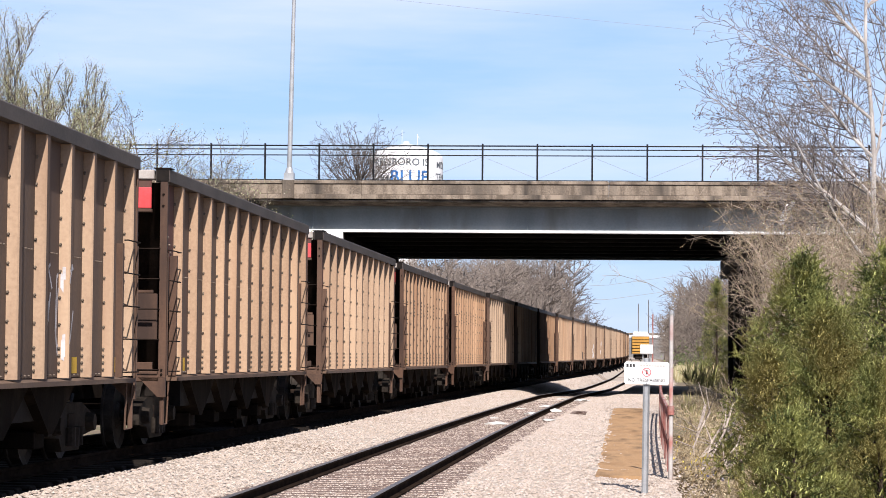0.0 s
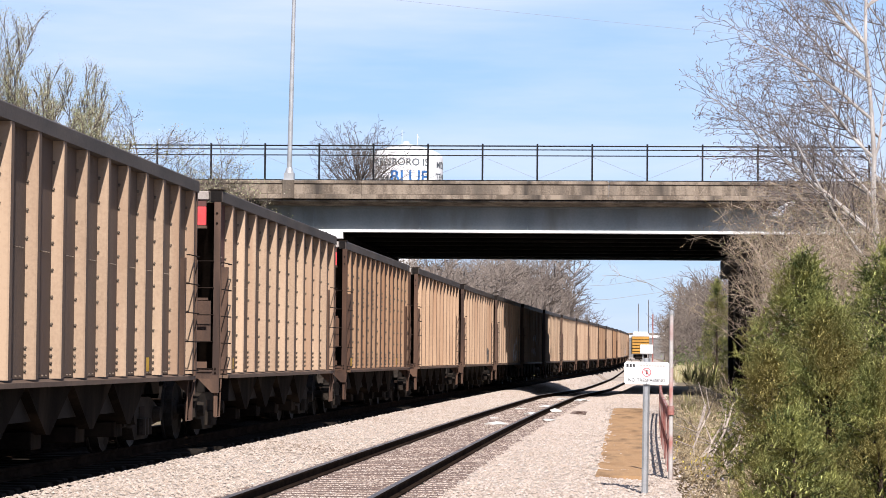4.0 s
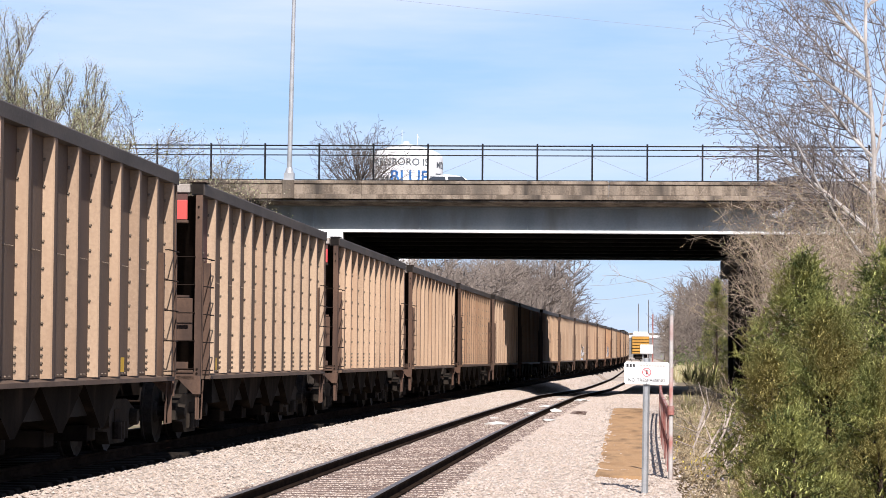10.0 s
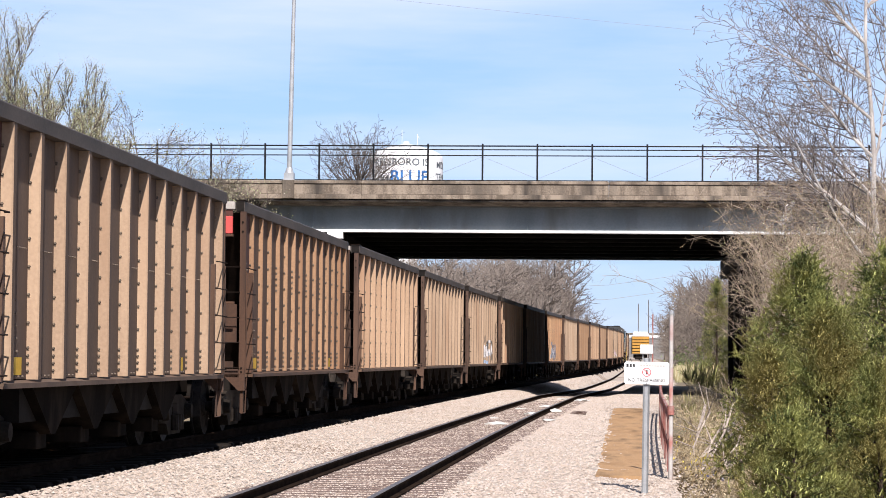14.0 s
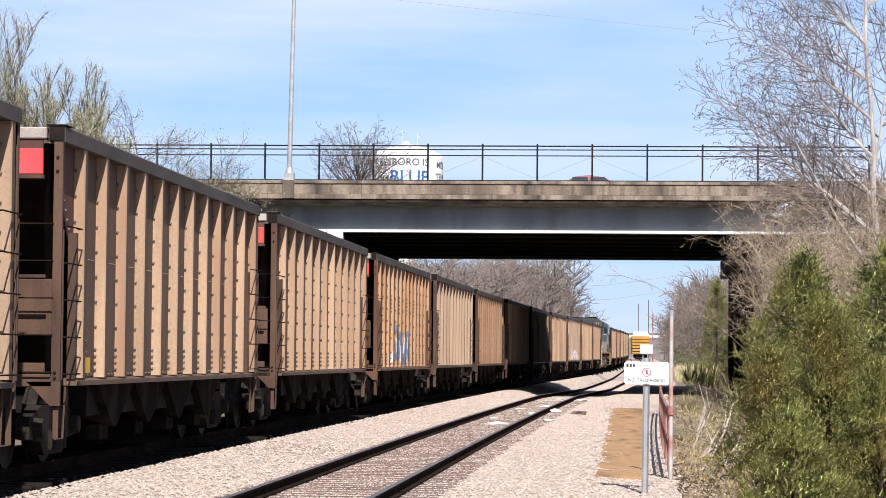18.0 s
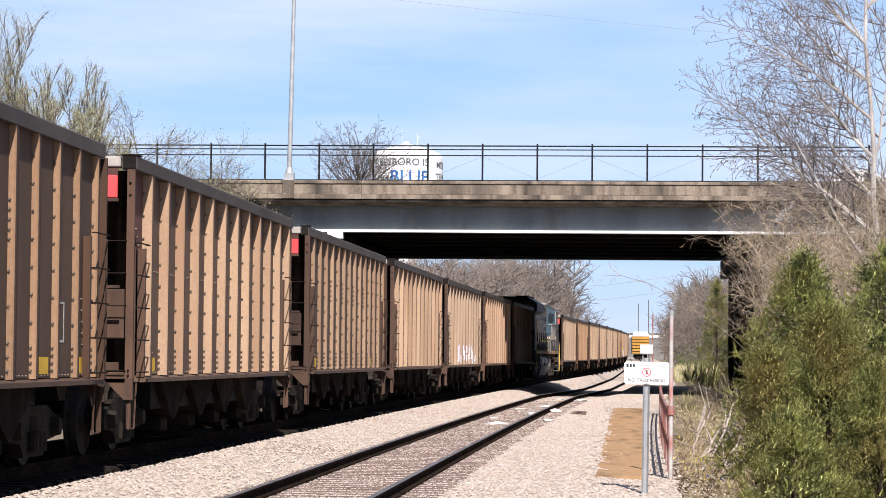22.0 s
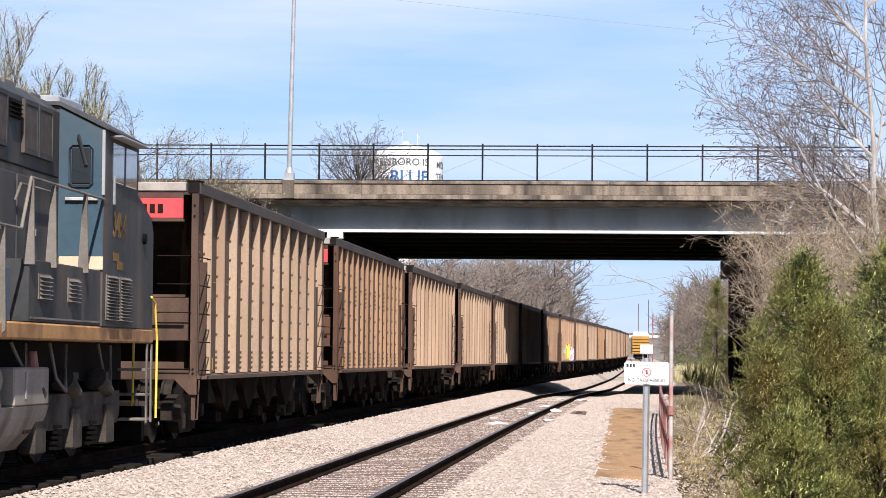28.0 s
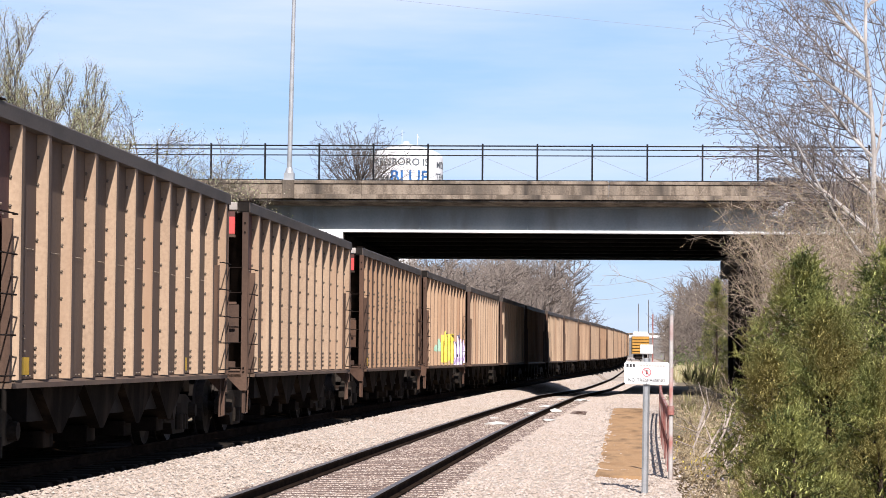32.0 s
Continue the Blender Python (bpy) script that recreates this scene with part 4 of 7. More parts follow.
# slack in the couplers: how far each car stands from an even spacing
SLACK = {-2: -0.15, -1: 0.0, 0: 0.27, 1: 0.42, 2: -0.05, 5: 0.0, 7: -0.1, 9: 0.15, 12: 0.25, 13: 0.5, 14: 0.2, 15: 0.25, 16: -0.1, 17: -0.2, 18: -0.3, 19: -0.33, 20: -0.2, 21: 0.13, 22: -0.1, 23: 0.25,
         24: -0.1, 25: 0.42, 26: 0.15, 27: 0.05, 28: 0.0, 29: 0.3, 31: -0.5, 32: -0.1, 33: -0.1, 34: 0.25, 35: 0.22, 36: 0.15, 37: 0.64, 38: 0.2}


def slack(n):
    if n in SLACK:
        return SLACK[n]
    below, above = max([k for k in SLACK if k < n], default=-2), min([k for k in SLACK if k > n], default=38)
    return SLACK[below] if above <= below else SLACK[below] + (SLACK[above] - SLACK[below]) * max(0.0, min(1.0, (n - below) / (above - below)))


BROWN = (0, 1, 4, 13, 15, 21, 23, 25, 29, 32, 37, 41, 46, 52)
FAR_LEAVES_OUT = ("rung", "rivet_row", "bolt_row", "chord_lip", "hollow_end", "lettering", "hanger", "stirrup", "air_hose", "tie_bar", "end_apron", "stencil_frame", "data_panel", "bearing_cap", "corner_bracket", "brake_wheel")
rng = random.Random(11)
TRAIN = []             # (thing, chainage of its centre at the start)
CARS = {}
used = set()
for n in list(range(-3, 30)) + list(range(31, 59)):
    end = GAP_ZERO + PITCH_CAR * n if n < 30 else AFTER + PITCH_CAR * (n - 31)
    source = car_close if n in BROWN else car_wide
    ob = copy_thing(source, Matrix()) if source in used else source
    used.add(source)
    warm = rng.random() * 0.45 + (0.55 if n in BROWN else 0.0)
    shade = rng.uniform(0.90, 1.10) * (0.98 if n == 21 else 0.70 if n in (13, 15, 23, 25) else 0.88 if n in BROWN else 1.0)
    if n > 38:     # never nearer than the bridge
        for o in list(ob.children_recursive):
            if o.name.split(".")[0] in FAR_LEAVES_OUT:
                bpy.data.objects.remove(o)
    tint_car(ob, (shade, shade * (1.0 - 0.18 * warm), shade * (1.0 - 0.34 * warm)))
    TRAIN.append((ob, end + CAR_END + slack(n)))
    CARS[n] = ob


def spray(n, strokes, material, width, label, y0=0.0, z0=0.0, size=1.0, over=()):
    """Sprayed strokes on the side of a car, over the sheet and over the outer faces of the ribs."""
    ribs, d, w = (RIBS_CLOSE, 0.070, 0.055) if n in BROWN else (RIBS_WIDE, 0.122, 0.075)
    s = Shape()
    for stroke in strokes:
        pts = [(y0 + a * size, z0 + b * size) for a, b in stroke]
        for (ya, za), (yb, zb) in zip(pts, pts[1:]):
            k = max(1, int(math.hypot(yb - ya, zb - za) / 0.06))
            for i in range(k):
                f0, f1 = i / k, (i + 1.15) / k
                p, q = (ya + (yb - ya) * f0, za + (zb - za) * f0), (ya + (yb - ya) * f1, za + (zb - za) * f1)
                mid = (p[0] + q[0]) / 2
                for r in ribs:
                    if min(p[0], q[0]) <= r - w < max(p[0], q[0]):
                        zc, k0 = (p[1] + q[1]) / 2, abs(math.sin(r * 7.3 + p[1] * 5.0))
                        thin = width < 0.09
                        h = max(width / 2, abs(q[1] - p[1]) / 2) * (1.5 + 4.0 * k0 if thin else 1.0)
                        u0, u1, tilt = (0.65 * k0, 0.65 * k0 + 0.3, (k0 - 0.5) * 0.2) if thin else (0.0, 1.0, 0.0)
                        xa, xb, ea, eb = X_IN + 0.002 + d * u0, X_IN + d * u1, 0.016 - 0.012 * u0, 0.016 - 0.012 * u1
                        s.add([(xa, r - w - ea, zc - h), (xb, r - w - eb, zc - h + tilt), (xb, r - w - eb, zc + h + tilt), (xa, r - w - ea, zc + h)], [(0, 1, 2, 3)])
                near = min(abs(mid - r) for r in ribs)
                x = X_IN + d + 0.003 if near < w else X_IN + 0.003
                if w <= near < w + 0.04:
                    continue
                ln = max(1e-4, math.hypot(q[0] - p[0], q[1] - p[1]))
                u = (-(q[1] - p[1]) / ln * width / 2, (q[0] - p[0]) / ln * width / 2)
                s.add([(x, p[0] + u[0], p[1] + u[1]), (x, q[0] + u[0], q[1] + u[1]), (x, q[0] - u[0], q[1] - u[1]), (x, p[0] - u[0], p[1] - u[1])], [(0, 1, 2, 3)])
    # sprayed over the flanks of the ribs
    jag = random.Random(n)
    for ya, yb, za, zb in over:
        for r in ribs:
            if ya < r < yb:
                lo, mid, hi = za + jag.uniform(0, 0.1), (za + zb) / 2 + jag.uniform(-0.2, 0.2), zb - jag.uniform(0, 0.35)
                s.add([(X_IN + 0.002, r - w - 0.016, lo), (X_IN + d, r - w - 0.004, lo + jag.uniform(-0.05, 0.1)), (X_IN + d, r - w - 0.004, mid), (X_IN + d * 0.6, r - w - 0.009, hi), (X_IN + 0.002, r - w - 0.016, hi - jag.uniform(0, 0.2))], [(0, 1, 2, 3, 4)])
    tagged(part("graffiti", mesh_from("graffiti", s.v, s.f, material), None, CARS[n], label), kind="stuff")


def patch(seed, y0, y1, z0, z1, pitch=0.2):
    """Close up-and-down strokes that fill a patch with a wavy edge."""
    r, out, y, up = random.Random(seed), [], y0, True
    pts = []
    while y < y1:
        lo, hi = z0 + r.uniform(0, 0.12), z1 - r.uniform(0, 0.30)
        pts += [(y, lo), (y, hi)] if up else [(y, hi), (y, lo)]
        y, up = y + pitch, not up
    return [pts]


def scrawl(seed, letters, w=0.8, h=1.0):
    """Loose looping letter-like strokes that spell nothing."""
    r = random.Random(seed)
    out = []
    for k in range(letters):
        for _ in range(2):
            pts, a = [], r.uniform(0, 6.28)
            for i in range(6):
                pts.append((k * w + w / 2 + w * 0.42 * math.cos(a + i * 0.9) * r.uniform(0.5, 1), h / 2 + h * 0.5 * math.sin(a + i * 1.1) * r.uniform(0.6, 1)))
            out.append(pts)
    return out


spray(8, scrawl(3, 4, 0.9, 1.3), M["spray_white"], 0.035, "thin white sprayed scrawl", -1.3, 1.1)
spray(18, scrawl(5, 5, 0.9, 1.0), M["spray_white"], 0.10, "white sprayed lettering", 0.0, 1.08, 1.0, ((0.6, 4.6, 1.25, 1.85),))
spray(18, scrawl(15, 5, 0.9, 0.9), M["ink"], 0.05, "dark streaks over the sprayed lettering", 0.4, 1.08)
spray(18, patch(16, 0.4, 4.4, 1.05, 1.55, 0.45), M["spray_blue"], 0.12, "blue-grey sprayed lettering")
spray(20, scrawl(7, 1, 0.9, 0.7), M["spray_blue"], 0.16, "blue-grey sprayed lettering", -1.2, 1.1)
spray(21, patch(8, -3.0, 1.5, 1.1, 2.05, 0.30), M["spray_slate"], 0.20, "slate blue sprayed lettering", 0.0, 0.0, 1.0, ((-2.2, 1.2, 1.15, 1.95),))
spray(21, scrawl(18, 5, 0.9, 1.0), M["spray_white"], 0.05, "thin white sprayed outline", -3.1, 1.08)
spray(21, scrawl(28, 5, 0.95, 1.0), M["spray_white"], 0.06, "thin white sprayed outline", -3.3, 1.08, 1.0, ((-3.4, -2.6, 1.1, 1.6),))
spray(27, scrawl(9, 5, 1.4, 0.5), M["spray_white"], 0.07, "white sprayed lettering", -3.2, 1.08, 1.0, ((-3.3, -2.2, 1.06, 1.5), (-0.9, -0.2, 1.06, 1.35), (1.9, 4.6, 1.06, 1.45)))
spray(27, scrawl(19, 4, 1.6, 0.6), M["spray_violet"], 0.05, "pale violet sprayed lettering", -3.0, 1.10)
spray(-3, scrawl(21, 2, 0.6, 1.2), M["spray_white"], 0.04, "thin white sprayed scrawl", 2.4, 1.2)
spray(6, scrawl(22, 1, 0.8, 0.9), M["ink"], 0.05, "thin dark sprayed scrawl", 4.2, 1.1)
spray(7, scrawl(23, 2, 0.9, 1.0), M["spray_white"], 0.06, "thin white sprayed scrawl", 3.0, 1.1)
spray(38, patch(10, -2.4, 2.3, 1.08, 2.1), M["spray_yellow"], 0.24, "yellow sprayed lettering", 0.0, 0.0, 1.0, ((-2.4, 2.3, 1.06, 2.15),))
spray(38, patch(11, 2.5, 6.6, 1.08, 2.0), M["spray_violet"], 0.24, "violet sprayed lettering", 0.0, 0.0, 1.0, ((2.4, 6.9, 1.06, 2.05),))
spray(38, patch(13, -3.6, -2.5, 1.45, 1.9), M["spray_green"], 0.22, "pale green sprayed lettering", 0.0, 0.0, 1.0, ((-3.7, -2.4, 1.4, 1.9),))
spray(38, [[(-2.4 + dy, 1.2), (-1.6 + dy, 1.8), (-0.9 + dy, 1.5), (-0.3 + dy, 2.0), (0.4 + dy, 1.55), (-0.2 + dy, 1.3)] for dy in (0.0, 2.3, 4.6, 6.2)], M["ink"], 0.10, "black sprayed outline", 0.0, 0.006)


def place_on_line(s0, t):
    s = s0 - run(t)
    x, y = on_line(s, MAIN_LAT)
    return pose(x, y, main_z(y), 0, 0, math.degrees(heading(s)))


for ob, s0 in TRAIN:
    ob.matrix_basis = place_on_line(s0, 0.0)
# ---------------------------------------------------------------- locomotive
def louvre(name, x, y0, y1, z0, z1, slats, material, parent):
    s = Shape().box(x - 0.02, x + 0.012, y0, y1, z0, z1)
    h = (z1 - z0) / slats
    for k in range(slats):
        z = z0 + h * k
        s.prism([(x + 0.012, z + h * 0.1), (x + 0.05, z + h * 0.05), (x + 0.012, z + h * 0.75)], "y", y0 + 0.04, y1 - 0.04)
    return part(name, s, material, parent)


def locomotive():
    """Six-axle road engine, cab towards +y, base on the rail heads."""
    ob = thing("locomotive", "dusty dark blue diesel locomotive with gold lettering", "locomotive", group="")
    blue, black, grey = M["loco_blue"], M["loco_black"], M["loco_grey"]
    part("frame", Shape().box(-1.5, 1.5, -9.7, 9.7, 1.42, 1.60, 0.02), M["loco_tan"], ob, "dusty tan side sill")
    part("underframe", Shape().box(-1.1, 1.1, -9.6, 9.6, 0.95, 1.415), black, ob)
    hood = part("hood", Shape().prism([(-0.96, 1.605), (0.96, 1.605), (0.96, 4.12), (0.80, 4.26), (-0.80, 4.26), (-0.96, 4.12)], "y", -9.2, 6.46), blue, ob)
    # radiator section with its flared wings
    part("radiator_cab", Shape().prism([(-0.965, 3.46), (-1.5, 3.60), (-1.5, 4.02), (-1.05, 4.30), (1.05, 4.30), (1.5, 4.02), (1.5, 3.60), (0.965, 3.46)], "y", -9.6, -3.95), blue, ob)
    part("radiator_grille", Shape().box(-1.0, 1.0, -9.2, -4.3, 4.302, 4.36, 0.02), black, ob)
    part("wing_number", lettering("3454", 0.30, M["stencil"]), None, ob, "pale road number", at=(1.0, -9.606, 3.82))
    # black plate on the hood paints the shade of the intake hollow
    part("radiator_recess", Shape().prism([(-9.0, 2.62), (-5.9, 2.62), (-5.2, 3.45), (-9.0, 3.45)], "x", 0.962, 0.972), black, ob)
    for k in range(4):
        part("roof_hatch", Shape().box(0.35, 1.0, -8.9 + 1.2 * k, -7.9 + 1.2 * k, 4.362, 4.41, 0.015), black, ob)
    for k in range(9):
        y = -8.6 + 1.62 * k
        if y + 1.5 > 6.4:
            continue
        d = part("hood_door", Shape().box(0.96, 0.985, y, y + 0.76, 1.72, 3.02 if k < 4 else 3.25, 0.008), blue, hood)
        part("hood_door", Shape().box(0.96, 0.985, y + 0.80, y + 1.56, 1.72, 3.02 if k < 4 else 3.25, 0.008), blue, hood)
        part("latch", Shape().box(0.985, 1.01, y + 0.70, y + 0.73, 2.2, 2.36).box(0.985, 1.0, y + 0.84, y + 0.86, 2.6, 2.68), M["loco_grey"], hood)
    for y0, y1, z0, z1 in ((0.95, 2.45, 3.66, 4.08), (3.15, 3.8, 3.55, 4.05), (4.65, 5.2, 3.55, 4.05), (5.35, 5.95, 3.55, 4.05)):
        part("intake_screen", Shape().box(0.955, 0.992, y0, y1, z0, z1, 0.006), M["screen"], ob, "brown mesh intake screen")
        edge = Shape().box(0.96, 1.0, y0 - 0.05, y0, z0 - 0.05, z1 + 0.05).box(0.96, 1.0, y1, y1 + 0.05, z0 - 0.05, z1 + 0.05).box(0.96, 1.0, y0, y1, z0 - 0.05, z0).box(0.96, 1.0, y0, y1, z1, z1 + 0.05)
        part("screen_frame", edge, blue, ob)
    louvre("vent", 0.97, 3.95, 4.5, 3.85, 4.05, 4, M["loco_black"], ob)
    # large worn letter-shaped blocks
    logo = Shape()
    for a, b, c, d in ((-3.08, -2.80, 2.42, 3.22), (-2.80, -2.31, 3.0, 3.22), (-2.80, -2.31, 2.40, 2.60), (-2.10, -1.82, 2.75, 3.24), (-1.82, -1.49, 2.44, 2.95), (-1.40, -1.12, 2.42, 3.22), (-1.12, -0.78, 2.70, 2.95), (-0.78, -0.50, 2.42, 3.22), (-0.24, -0.08, 2.30, 3.55)):
        logo.box(0.9865, 0.9885, a, b, c, d)
    part("logo", logo, M["loco_gold"], ob, "worn gold block shapes")
    rr0 = random.Random(31)
    for k in range(13):
        y, z = rr0.uniform(-4.0, 5.9), rr0.choice((1.9, 2.3, 2.55, 2.9, 3.2, 3.4))
        part("latch", Shape().box(0.985, 1.004, y, y + rr0.uniform(0.03, 0.06), z, z + rr0.uniform(0.03, 0.07)), M["car_cap"], hood)
    part("seam", Shape().box(0.985, 0.990, 0.6, 6.3, 3.33, 3.35), black, hood)
    part("pipe", Shape().path([(1.0, 4.2, 2.95), (1.06, 4.2, 3.13), (1.06, 5.9, 3.13)], 0.016, 6), M["loco_grey"], hood)
    part("exhaust", Shape().box(-0.5, 0.5, 1.2, 2.6, 4.262, 4.42, 0.03), black, ob)
    for k in range(5):
        part("roof_box", Shape().box(0.25 + 0.05 * (k % 2), 0.75, 3.4 + 0.62 * k, 3.9 + 0.62 * k, 4.262, 4.30 + 0.02 * (k % 3), 0.01), M["loco_grey"], ob)
    # cab
    cab = part("cab", Shape().prism([(-1.5, 1.605), (1.5, 1.605), (1.5, 3.93), (0.95, 4.20), (-0.95, 4.20), (-1.5, 3.93)], "y", 6.47, 8.57), M["loco_blue"], ob, "dusty dark blue cab")
    # panel in the lighter blue, with the sunlight painted on
    part("rear_wall", Shape().prism([(0.965, 2.43), (1.495, 2.43), (1.495, 3.915), (0.965, 4.175)], "y", 6.452, 6.468), M["loco_cab"], cab, "rear wall of the cab, its blue lightened for sunlight")
    part("roof", Shape().prism([(-1.56, 3.915), (-0.96, 4.21), (0.96, 4.21), (1.56, 3.915), (1.56, 3.94), (0.97, 4.255), (-0.97, 4.255), (-1.56, 3.94)], "y", 6.42, 8.72), blue, cab)
    for k, (xa, xb, ya, yb, zt) in enumerate(((0.2, 0.9, 6.7, 7.3, 0.10), (0.3, 0.85, 7.4, 8.2, 0.14), (-0.4, 0.1, 6.8, 7.8, 0.12))):
        part("roof_unit", Shape().box(xa, xb, ya, yb, 4.258, 4.26 + zt, 0.02), M["pole_grey"], cab, "pale roof unit")
    part("rear_window", Shape().box(1.08, 1.38, 6.435, 6.475, 3.24, 3.74, 0.05), M["glass"], cab)
    part("grab_iron", Shape().box(1.05, 1.44, 6.40, 6.44, 3.08, 3.12, 0.006), M["stencil"], cab)
    part("wiper", Shape().path([(1.2, 6.41, 3.86), (1.3, 6.41, 3.5)], 0.02, 5), M["ink"], cab)
    part("pillar", Shape().box(1.482, 1.515, 6.44, 6.48, 3.15, 3.92), M["pole_grey"], cab)
    part("kick_band", Shape().box(0.98, 1.505, 6.44, 6.466, 2.27, 2.425), M["kick_cream"], cab)
    for y0, y1 in ((6.92, 7.60), (7.70, 8.40)):
        part("side_window", Shape().box(1.49, 1.515, y0, y1, 3.34, 3.82, 0.01), M["glass"], cab)
    part("window_awning", Shape().box(1.5, 1.66, 6.8, 8.5, 3.86, 3.885, 0.01), M["galv"], cab)
    part("mirror", Shape().box(1.55, 1.58, 6.74, 6.80, 3.05, 3.40, 0.01), M["galv"], cab)
    number = part("cab_number", lettering("3454", 0.42, M["loco_gold"], bold=0.01), None, cab, "worn gold road number")
    number.matrix_basis = Matrix.Translation((1.504, 7.43, 2.82)) @ Matrix.Rotation(radians(90), 4, "Z")
    part("cab_arrow", Shape().box(1.503, 1.506, 7.05, 7.4, 2.40, 2.5).box(1.503, 1.506, 7.3, 7.65, 2.30, 2.40), M["loco_gold"], cab)
    part("nose", Shape().prism([(8.575, 1.605), (9.68, 1.605), (9.68, 2.86), (9.55, 3.03), (8.575, 3.30)], "x", -1.49, 1.49), blue, ob)
    part("sand_filler", Shape().tube((1.49, 9.0, 2.75), (1.53, 9.0, 2.75), 0.07, 0.07, 10), black, ob)
    # equipment box along the walkway below the cab
    box = part("battery_box", Shape().box(0.97, 1.48, 2.9, 6.46, 1.605, 2.26, 0.01), blue, ob)
    for y in (3.3, 4.7):
        louvre("louvre", 1.482, y, y + 0.55, 1.85, 2.12, 6, M["loco_grey"], box)
    for y in (6.65, 7.45):
        louvre("louvre", 1.502, y, y + 0.66, 1.68, 2.22, 14, M["loco_grey"], box)
    part("seam", Shape().box(1.482, 1.492, 2.95, 6.4, 1.64, 1.66), M["loco_grey"], box)
    step = part("step_box", Shape().box(0.97, 1.46, 1.45, 2.2, 1.605, 2.15, 0.01), M["loco_cab"], ob)
    part("step_edge", Shape().box(0.96, 1.465, 1.43, 1.449, 2.10, 2.155).box(0.96, 1.465, 1.43, 1.449, 1.83, 1.865), M["safety_yellow"], step)
    # handrail: flat stanchions, raised beside the cab
    grey = M["loco_grey"]
    rail = part("handrail", Shape().path([(1.50, -9.3, 2.55), (1.50, 2.45, 2.55), (1.50, 2.85, 3.10), (1.50, 6.5, 3.10)], 0.018, 6), grey, ob)
    me = Shape().prism([(-0.075, -0.14), (0.030, -0.04), (0.030, 0.10), (0.010, 1.0), (-0.026, 1.0), (-0.075, 0.10)], "y", -0.018, 0.018).done("stanchion", grey)
    for k in range(8):
        part("stanchion", me, None, rail, at=(1.505, -8.68 + 1.487 * k, 1.55))
    tall = Shape().prism([(-0.09, 0.0), (0.035, 0.0), (0.012, 0.90), (-0.03, 0.90)], "y", -0.018, 0.018).done("stanchion", grey)
    for y in (2.9, 3.9, 5.5):
        part("stanchion", tall, None, rail, at=(1.505, y, 2.2))
    for sy in (-1, 1):
        e = sy * 9.7
        part("end_plate", Shape().box(-1.05, 1.05, min(e, e + sy * 0.06), max(e, e + sy * 0.06), 0.55, 1.60, 0.01), black, ob)
        for z in (0.42, 0.74, 1.06):
            part("step", Shape().box(1.10, 1.47, min(e, e - sy * 0.32), max(e, e - sy * 0.32), z, z + 0.035, 0.006), M["loco_grey"], ob)
        part("stringer", Shape().box(1.475, 1.495, min(e, e - sy * 0.06), max(e, e - sy * 0.06), 0.40, 1.41).box(1.475, 1.495, min(e - sy * 0.30, e - sy * 0.36), max(e - sy * 0.30, e - sy * 0.36), 0.40, 1.41), M["loco_grey"], ob)
        for x in (1.53, 1.22):
            part("grab_rail", Shape().path([(x, e + sy * 0.09, 0.45), (x, e + sy * 0.12, 1.45), (x, e - sy * 0.05, 1.95), (x, e - sy * 0.30, 2.02)], 0.015, 7), M["safety_yellow"], ob, "yellow grab rail")
        part("plow", Shape().prism([(-1.35, 0.15), (1.35, 0.15), (1.35, 0.6), (-1.35, 0.6)], "y", min(e + sy * 0.06, e + sy * 0.25), max(e + sy * 0.06, e + sy * 0.25)), black, ob)
        part("coupler", Shape().box(-0.14, 0.14, min(e, e + sy * 0.6), max(e, e + sy * 0.6), 0.66, 0.92, 0.03).box(-0.22, 0.22, e + sy * 0.62 - 0.1, e + sy * 0.62 + 0.1, 0.6, 0.96, 0.04), black, ob)
    # fuel tank with air reservoirs in its notches
    body = Shape().prism([(-1.36, 0.72), (-1.33, 0.60), (-1.24, 0.42), (-1.08, 0.24), (1.08, 0.24), (1.24, 0.42), (1.33, 0.60), (1.36, 0.72)], "y", -3.4, 4.4)
    body.box(-1.36, 0.74, -3.4, 4.4, 0.721, 1.16).box(0.741, 1.36, -3.4, -2.5, 0.721, 1.13, 0.02).box(0.741, 1.36, 2.85, 4.4, 0.721, 1.13, 0.02).box(1.28, 1.36, 0.02, 0.28, 0.721, 0.84, 0.01)
    tank = part("fuel_tank", body, M["tank_grey"], ob, "dusty grey fuel tank")
    for y in (-2.25, 0.40):
        air = Shape().tube((1.06, y, 1.0), (1.06, y + 2.1, 1.0), 0.265, 0.265, 22).tube((1.06, y - 0.10, 1.0), (1.06, y, 1.0), 0.15, 0.265, 22).tube((1.06, y + 2.1, 1.0), (1.06, y + 2.2, 1.0), 0.265, 0.15, 22)
        air.tube((1.06, y + 0.2, 1.0), (1.06, y + 0.28, 1.0), 0.272, 0.272, 22).tube((1.06, y + 1.8, 1.0), (1.06, y + 1.88, 1.0), 0.272, 0.272, 22)
        drum = part("air_reservoir", air, M["pole_dusty"], ob)
        for q in (0.2, 1.8):
            part("strap_foot", Shape().prism([(y + q, 0.70), (y + q + 0.16, 0.70), (y + q + 0.1, 0.92), (y + q + 0.05, 0.92)], "x", 1.30, 1.345), M["loco_grey"], drum)
    part("fuel_cap", Shape().tube((1.28, 3.95, 1.13), (1.28, 3.95, 1.30), 0.07, 0.045, 10), M["rusty_pink"], tank, "faded pink cap")
    part("sight_gauge", Shape().box(1.362, 1.375, 3.3, 3.34, 0.8, 1.08), M["galv"], tank)
